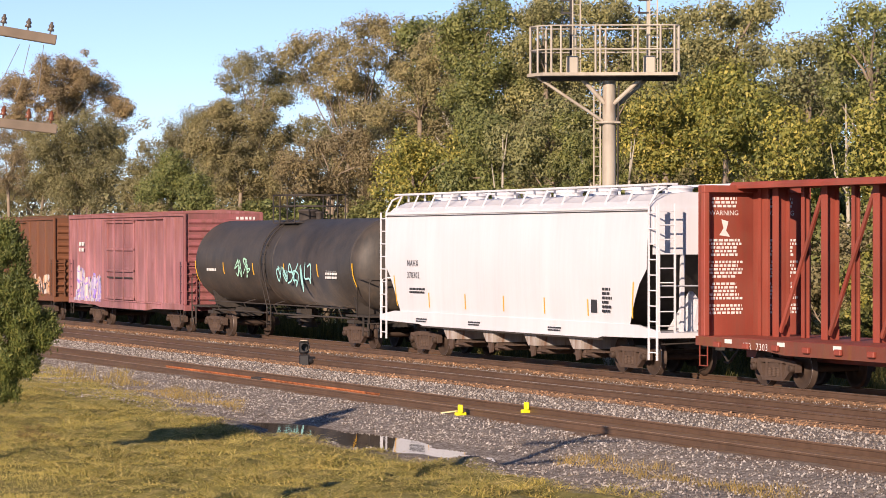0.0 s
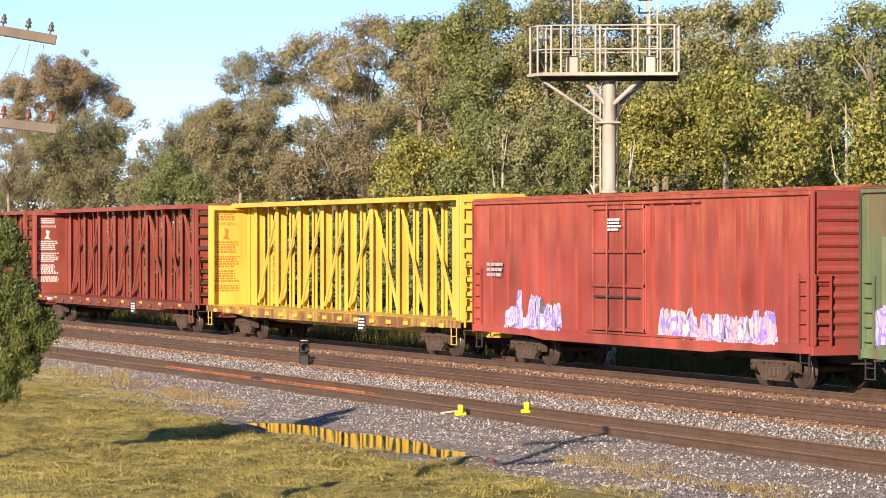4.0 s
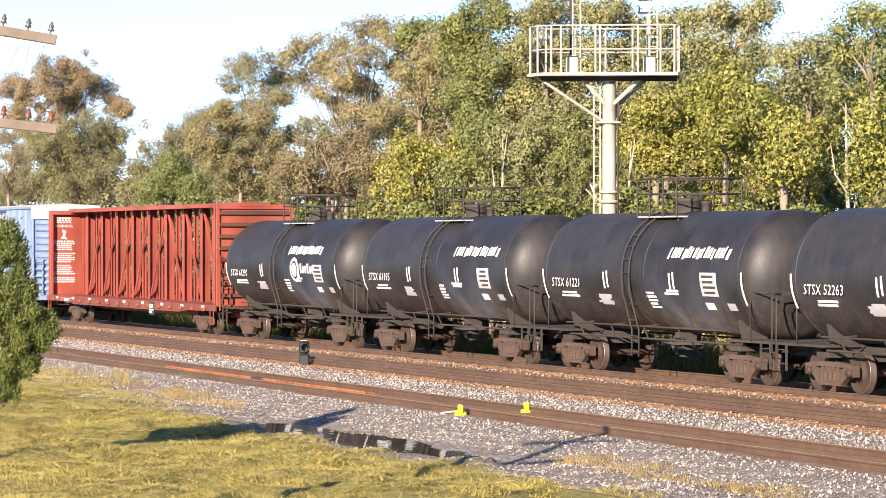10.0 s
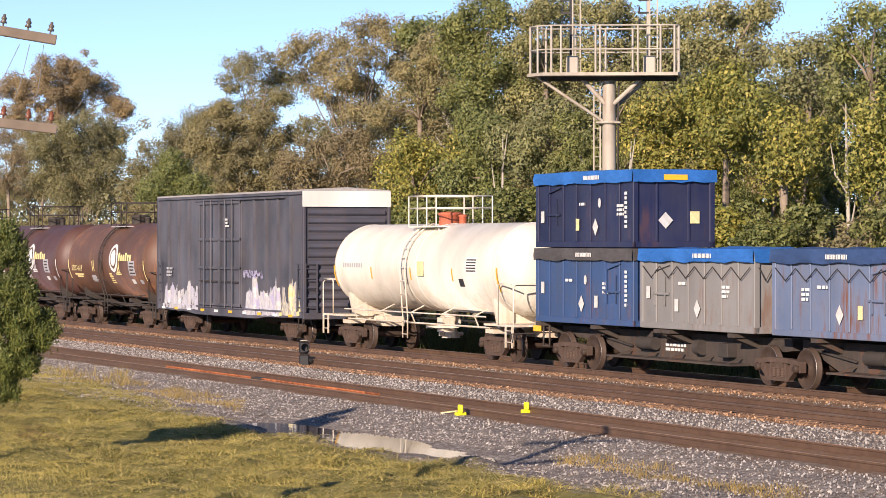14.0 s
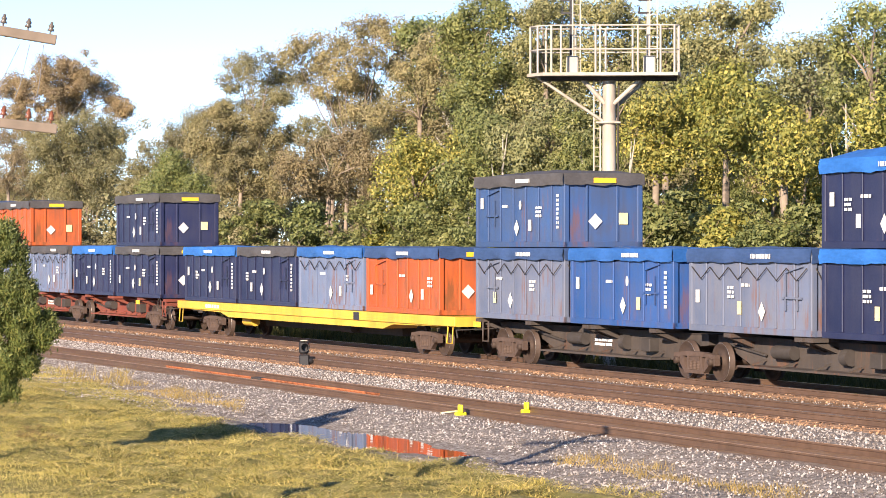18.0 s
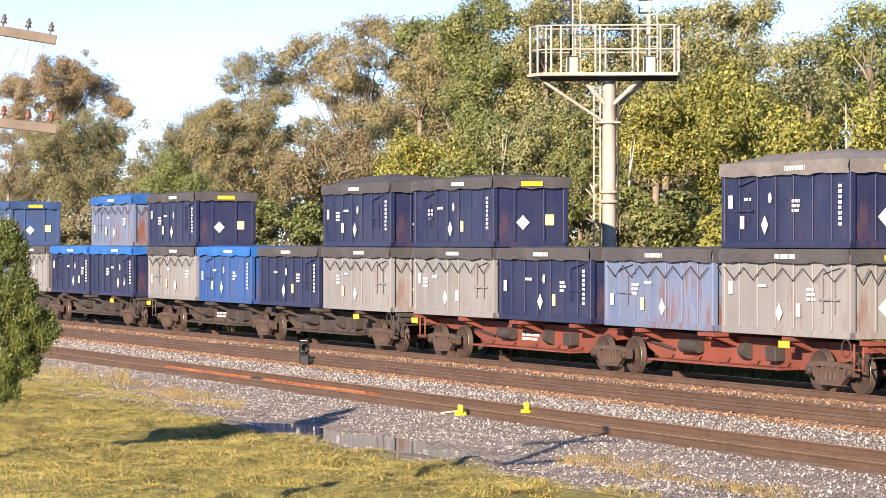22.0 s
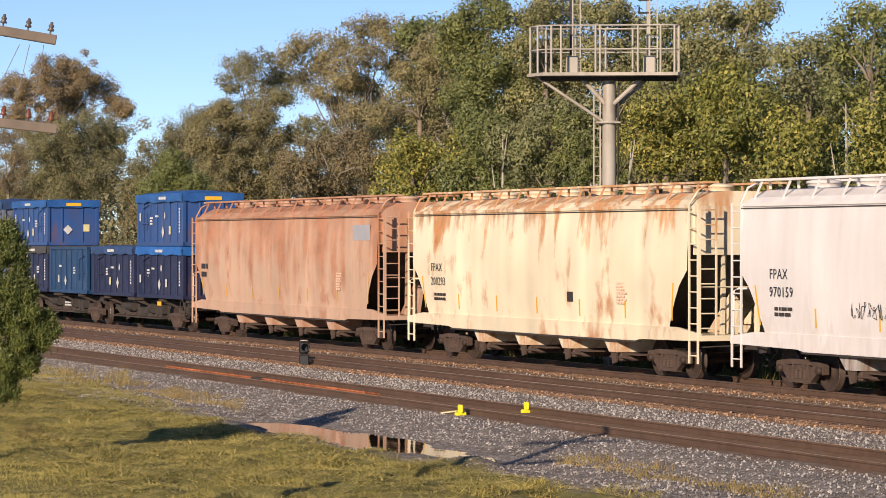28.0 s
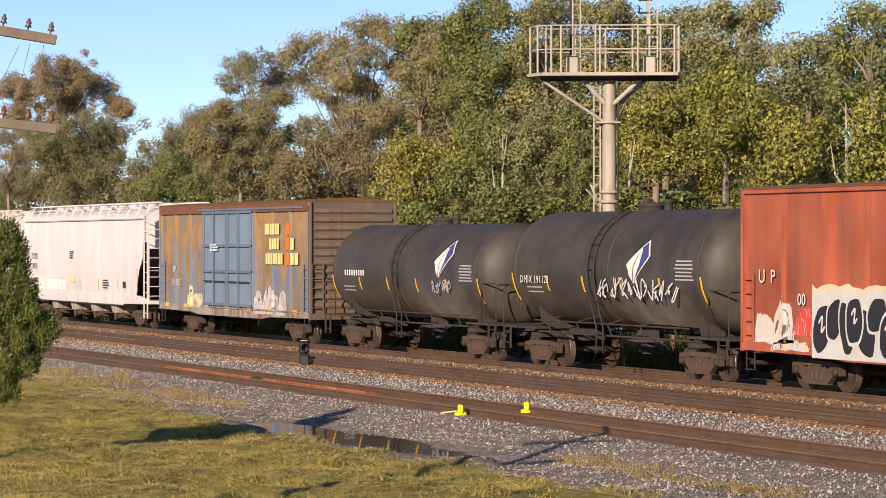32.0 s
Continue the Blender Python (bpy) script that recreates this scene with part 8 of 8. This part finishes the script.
def bubble_piece(car, x0, x1, z0, z1, y, seed):
    """A white-rolled panel with fat black rounded strokes, outlined in white; no readable word."""
    r = random.Random(seed)
    n = 46
    top = [(x0 + (x1 - x0) * k / n, z1 + 0.10 * noise.noise(Vector((k * 0.35, seed, 0))) + 0.05 * r.random()) for k in range(n + 1)]
    for name, lift, rise_, m in (("graffiti_fringe", 0.0, 0.13, SPRAY["peach"]), ("graffiti_backdrop", 0.004, 0.0, SPRAY["white"])):
        g = Geo()
        vs = []
        for x, z in top:
            vs += [(x, y - lift, z0), (x, y - lift, z + rise_ * r.uniform(0.5, 1.2))]
        g.put(vs, [(2 * k, 2 * k + 2, 2 * k + 3, 2 * k + 1) for k in range(n)])
        part(name, g, m, car)
    x = x0 + 0.45
    k = 0
    while x < x1 - 0.4:
        w, h = r.uniform(0.30, 0.46), r.uniform(0.5, 0.95) * (z1 - z0) * 0.5
        zc_ = (z0 + z1) / 2 + (r.uniform(0.05, 0.25) if k % 2 else -r.uniform(0.05, 0.3)) * (z1 - z0)
        zc_ = max(z0 + h + 0.03, min(z1 - h - 0.05, zc_))
        lean = r.uniform(-0.25, 0.25)
        for name, q, lift, m in (("graffiti_outline", 1.0, 0.008 + 0.0015 * (k % 4), SPRAY["white"]), ("graffiti_letter", 0.86, 0.0088 + 0.0015 * (k % 4), SPRAY["black"])):
            pts = []
            for i in range(22):
                a = i * math.tau / 22
                e = 1 + 0.12 * noise.noise(Vector((math.cos(a) * 1.6, math.sin(a) * 1.6, seed + k)))
                dx, dz = w * q * e * math.copysign(abs(math.cos(a)) ** 0.8, math.cos(a)), h * q * e * math.sin(a)
                pts.append((x + dx + lean * dz, y - lift, zc_ + dz))
            part(name, Geo().put([(x, y - lift, zc_)] + pts, [(0, i + 1, (i + 1) % 22 + 1) for i in range(22)]), m, car)
        if r.random() < 0.55:
            g = Geo()
            ribbon(g, [(x - w * 0.3, zc_ + h * 0.2), (x + w * 0.1, zc_ + h * 0.45), (x, zc_ - h * 0.1), (x + w * 0.35, zc_ + h * 0.1)], 0.06, y - 0.018)
            part("graffiti_highlight", g, SPRAY["white"], car)
        x += w * r.uniform(0.95, 1.35)
        k += 1


bubble_piece(c, 653.7 - mid, 663.0 - mid, 0.82, 2.36, GY, 94)


# ---- signal platform ----
P_galv = paint("weathered_tan_steel", (0.47, 0.42, 0.345), 0.55, 0.3, 0.2)
P_railing = paint("railing_pale", (0.47, 0.43, 0.36), 0.55, 0.2, 0.15)
P_signal = plain("signal_black", (0.018, 0.018, 0.02), 0.5, 0.2, 0.2)
SO = 39.6
SX = seen_at(1078, SO)
tower = thing("signal_platform", "weathered pale steel signal mast with a railed round platform", "signal mast", Matrix.Translation((SX, SO, -0.45)) @ Matrix.Rotation(radians(63.5), 4, "Z"))
S = 8950 * (SO / 33.5) / (1078 + 1360) / 245.6     # metres to one hundredth of the sight scale
ZP = 3.47 + (430 - 131) * S + 0.45
part("mast", Geo().lathe([(0, 0.30), (0.05, 0.22), (ZP - 2.0, 0.215), (ZP - 0.1, 0.20)], 20, "z"), P_galv, tower)
for z in (ZP - 1.52, ZP - 4.0, ZP - 3.7):
    part("mast_collar", Geo().lathe([(z - 0.05, 0.2), (z - 0.04, 0.30), (z + 0.04, 0.30), (z + 0.05, 0.2)], 20, "z"), P_galv, tower)
part("collar_plate", Geo().box(-0.42, 0.36, -0.25, 0.25, ZP - 1.56, ZP - 1.5, c=0.01), P_galv, tower)
PW, PD = 2.38, 0.85
DX = -0.16
dk = Geo().prism([(-PW - 0.02, -0.1), (-PW + 0.5, -PD), (PW - 0.1, -PD), (PW, -PD + 0.2), (PW, PD), (-PW + 0.5, PD), (-PW - 0.02, 0.35)], ZP - 0.10, ZP + 0.0, "z")
part("deck", dk, P_galv, tower)
part("deck_underside_beams", Geo().box(-PW + 0.4, PW - 0.1, -0.3, -0.18, ZP - 0.22, ZP - 0.10).box(-PW + 0.4, PW - 0.1, 0.18, 0.3, ZP - 0.22, ZP - 0.10), M_under, tower)
for a, b in (((-PW + 0.15, -0.15, ZP - 0.12), (-0.2, -0.1, ZP - 1.48)), ((-0.85, -0.1, ZP - 0.15), (-0.12, -0.1, ZP - 0.95)), ((1.0, -0.1, ZP - 0.15), (0.14, -0.1, ZP - 0.95)), ((1.15, 0.35, ZP - 0.15), (0.16, 0.15, ZP - 1.05))):
    part("brace", Geo().rod(a, b, 0.075 if a[0] > -1.5 else 0.05, 10), P_galv, tower)
corners = [(-PW + 0.08, -0.1), (-PW + 0.32, -PD + 0.35), (-PW + 0.75, -PD + 0.06), (-PW + 1.05, -PD + 0.06), (-0.26, -PD + 0.06), (-0.12, -PD + 0.06), (1.05, -PD + 0.06), (1.75, -PD + 0.06), (PW - 0.2, -PD + 0.1), (PW - 0.06, -PD + 0.3), (PW - 0.06, 0.2), (PW - 0.06, PD - 0.06), (0.9, PD - 0.06), (0.05, PD - 0.06), (-0.9, PD - 0.06), (-PW + 0.55, PD - 0.06), (-PW + 0.08, 0.33)]
post_me = Geo().rod((0, 0, ZP), (0, 0, ZP + 1.46), 0.036, 8).mesh("railing_post", P_railing)
for x, y in corners:
    part("railing_post", post_me, None, tower, at=(x, y, 0))
for z in (ZP + 1.46, ZP + 0.72):
    part("handrail", Geo().tube([(x, y, z) for x, y in corners + corners[:1]], 0.025), P_railing, tower)
for x in (-1.18, 1.22):
    h = part("signal_post", Geo().rod((x, 0, ZP), (x, 0, ZP + 4.2), 0.06, 10), P_railing if x > 0 else P_signal, tower)
    part("signal_case", Geo().box(x - 0.16, x + 0.22, -0.25, 0.25, ZP, ZP + 0.55, c=0.03), P_railing, tower)
    part("signal_head", Geo().lathe([(0, 0.30), (0.05, 0.34), (0.08, 0.34), (0.1, 0.01)], 20, "y", (x, -0.18, ZP + 3.1)), P_signal, tower)
    for z in (ZP + 1.5, ZP + 1.9, ZP + 2.3):
        part("signal_bracket", Geo().box(x - 0.32, x + 0.12, -0.06, 0.06, z - 0.03, z + 0.03).rod((x - 0.28, 0, z), (x - 0.28, 0, z + 0.2), 0.03, 6), P_signal, tower)
    ladder(tower, x + 0.16, -0.05, ZP, ZP + 4.0, 0.24, 12, P_railing, "y", "signal_ladder", 0.012)
ladder(tower, -0.38, -0.02, 0.3, ZP - 0.1, 0.20, 30, P_galv, "y", "mast_ladder", 0.014)
part("cable", Geo().tube([(0.30, -0.1, ZP - 0.3), (0.27, -0.12, ZP - 2.0), (0.28, -0.12, 0.3)], 0.03), M_under, tower)


for o in tower.children:
    if o.name.split(".")[0] in ("deck", "deck_underside_beams", "railing_post", "handrail"):
        o.location.x += DX


# ---- pole with crossarms ----
M_pole = plain("pole_wood", (0.17, 0.135, 0.105), 0.9, 0, 0.3, 5, 0.7)
M_glass = plain("insulator_brown", (0.16, 0.055, 0.03), 0.25, 0, 0.2)
P_pin = plain("insulator_grey", (0.10, 0.085, 0.075), 0.3, 0, 0.3)
M_wire = plain("wire_weathered", (0.26, 0.27, 0.28), 0.6, 0.2, 0.2)
POLE_FAR = 35.2
pole_at = sight(-75, 430, POLE_FAR)
PS = POLE_FAR / LENS
pole = thing("utility_pole", "weathered wooden line pole with two crossarms and insulators", "utility pole", Matrix.Translation((pole_at.x, pole_at.y, -0.36)) @ Matrix.Rotation(radians(77), 4, "Z"))
part("pole", Geo().rod((0, 0, -0.3), (0, 0, 7.5), 0.15, 14, 0.10), M_pole, pole)
ARM = 1.227
for zz, ins in ((3.47 + (430 - 43) * PS + 0.36, "pin"), (3.47 + (430 - 210) * PS + 0.36, "spool")):
    arm = part("crossarm", Geo().box(-ARM, ARM, -0.16, -0.05, -0.06, 0.06, c=0.008), M_pole, pole, at=Matrix.Translation((0, 0, zz)) @ Matrix.Rotation(radians(9 if ins == "pin" else 6), 4, "Y"))
    for f in (-0.93, -0.7, -0.45, 0.45, 0.7, 0.93):
        g = Geo().rod((f * ARM, -0.105, 0.06), (f * ARM, -0.105, 0.15), 0.012, 6)
        g.lathe([(0.10, 0.01), (0.10, 0.04), (0.115, 0.042), (0.14, 0.024), (0.155, 0.036), (0.17, 0.034), (0.185, 0.02), (0.21, 0.018), (0.215, 0.005)], 12, "z", (f * ARM, -0.105, 0))
        part("insulator", g, M_glass if ins == "spool" else P_pin, arm)
    part("arm_brace", Geo().bar((-0.55, -0.07, zz - 0.05), (0, -0.16, zz - 0.6), 0.03, 0.01).bar((0.55, -0.07, zz - 0.05), (0, -0.16, zz - 0.6), 0.03, 0.01), M_under, pole)
z1, z2 = 3.47 + (430 - 70) * PS + 0.30, 3.47 + (430 - 218) * PS + 0.45
for a, b in (((0.72 * ARM, -0.1, z1), (0.50 * ARM, -0.1, z2)), ((0.86 * ARM, -0.1, z1), (0.74 * ARM, -0.1, z2)), ((0.62 * ARM, -0.1, z1), (0.2 * ARM, -0.1, z2))):
    mid_ = (Vector(a) + Vector(b)) / 2 + Vector((0.02, 0, -0.05))
    part("jumper_wire", Geo().tube([a, mid_, b], 0.0045, 5), M_wire, pole)

# ---- juniper tree ----
BUSH_FAR = 50.0
bush_at = sight(-36, 816, BUSH_FAR)
rb = np.random.RandomState(9)
cs, rs = [], []
for px, py, r in ((-60, 352, 22), (-55, 400, 34), (-20, 432, 30), (6, 428, 16), (20, 462, 26), (-40, 482, 42), (32, 512, 32), (-20, 540, 58), (56, 566, 32), (24, 596, 52), (-40, 596, 46), (76, 604, 22),
                  (0, 646, 42), (36, 646, 34), (-16, 688, 26), (8, 694, 22), (-70, 540, 40), (-74, 470, 30)):
    for _ in range(max(5, int(0.28 * r))):
        v = Vector(rb.randn(3))
        v = v.normalized() * (0.35 + 0.6 * rb.rand()) * r * BUSH_FAR / LENS
        cs.append(tuple(sight(px, py, BUSH_FAR) - bush_at + v + Vector((0, 0, 0.08))))
        rs.append(0.10 + 0.13 * rb.rand())
bush = thing("juniper_tree", "small dense green juniper tree on the lawn", "tree", bush_at)
part("trunk", Geo().tube([(0, 0, -0.1), (0.03, 0.02, 1.2), (-0.05, -0.08, 2.8), (-0.08, -0.15, 4.3)], [0.11, 0.09, 0.05, 0.02], 8), M_bark, bush)
part("foliage", fast_mesh("foliage", leaf_cloud(rb, cs, rs, 110000, 0.034, 1.15, 1.0), 3, LEAVES["juniper"]), None, bush)
for k in range(9):
    a = k * 2.4
    part("branch", Geo().tube([(0, 0, 1.0 + 0.3 * k), (0.25 * math.cos(a), 0.25 * math.sin(a), 1.25 + 0.3 * k), (0.5 * math.cos(a), 0.5 * math.sin(a), 1.6 + 0.3 * k)], [0.035, 0.025, 0.01], 6), M_bark, bush)


# ---- trackside things ----
def ground_at(px, py, h=-0.28):
    """Where a line of sight meets the height h: place along the track and off it."""
    f = (3.47 - h) * 0.9195
    off = f * (px + 1360) / (py - 430)
    return seen_at(px, off), off


x, y = ground_at(540, 650, -0.25)
dwarf = thing("dwarf_signal", "low black dwarf signal with a hooded lens in the ballast", "signal", Matrix.Translation((x, y, -0.25)) @ Matrix.Rotation(radians(66), 4, "Z"))
part("case", Geo().box(-0.17, 0.13, -0.15, 0.15, 0.0, 0.38, c=0.03), P_signal, dwarf)
part("upper_case", Geo().box(-0.18, 0.12, -0.14, 0.14, 0.40, 0.78, c=0.05), P_signal, dwarf)
part("lens_hood", Geo().lathe([(-0.34, 0.125), (-0.12, 0.13), (-0.12, 0.11), (-0.34, 0.105), (-0.34, 0.125)], 18, "y", (0.02, 0, 0.60)), P_signal, dwarf)
part("lower_hood", Geo().lathe([(0.1, 0.12), (0.3, 0.12), (0.3, 0.10), (0.1, 0.10)], 16, "x", (0, 0, 0.2)), P_signal, dwarf)
part("cap", Geo().box(-0.14, 0.08, -0.16, 0.1, 0.78, 0.81, c=0.01), P_galv, dwarf)
x, y = ground_at(600, 650, -0.25)
solid("junction_box", Geo().box(-0.14, 0.14, -0.1, 0.1, -0.05, 0.14, c=0.02), P_signal, "small black trackside junction box", "junction box", (x, y, -0.25))

M_hi = plain("marker_yellow", (0.75, 0.68, 0.02), 0.5, 0, 0.1)
for px, py, tail in ((815, 729, True), (932, 724, False)):
    x, y = ground_at(px, py, -0.12)
    mk = thing("track_marker", "bright yellow trackside marker by the siding rail", "marker", (x, y, -0.17), "yellow markers")
    part("plate", Geo().box(-0.10, 0.10, -0.03, 0.03, 0.03, 0.20, c=0.02), M_hi, mk)
    part("foot", Geo().box(-0.06, 0.06, -0.12, 0.12, -0.05, 0.04, c=0.015), M_hi, mk)
    if tail:
        part("handle", Geo().bar((-0.1, -0.05, 0.06), (-0.55, -0.2, 0.0), 0.06, 0.03), M_placard_y, mk)

M_orange_rail = plain("fresh_rust", (0.36, 0.12, 0.045), 0.8, 0.1, 0.95, 5.0)
xa, _ = ground_at(330, 645, 0.0)
xb, _ = ground_at(640, 695, 0.0)
rl = Geo().prism([(a, b) for a, b in RAIL], 0, xb - xa)
spare = thing("spare_rail", "orange-rusted spare rail lying inside the siding", "rail", (xa, 25.05 - 0.55, -0.19))
part("rail", rl, M_orange_rail, spare)
part("joint_bar", Geo().box((xb - xa) * 0.46, (xb - xa) * 0.46 + 0.7, -0.085, 0.085, 0.03, 0.175, c=0.01), M_under, spare)


# ---- movement ----
def motions():
    """The train rolls at a steady speed; every wheelset turns with it."""
    for ob, u, z in MOVERS:
        walk(ob, [(t, pose(u - SPEED * t, TRACK_Y, z)) for t in (-2.0, 0.0, 16.0, 32.0, 34.0)])
    turn = SPEED / WHEEL_R / FPS
    first = WHEELS[0]
    walk(first, [(k / FPS, Matrix.Rotation(-turn * k, 4, "Y")) for k in range(-2, 32 * FPS + 3)])
    for w in WHEELS[1:]:
        w.rotation_mode = "QUATERNION"
        w.animation_data_create()
        w.animation_data.action = first.animation_data.action
        w.animation_data.action_slot = first.animation_data.action_slot


motions()
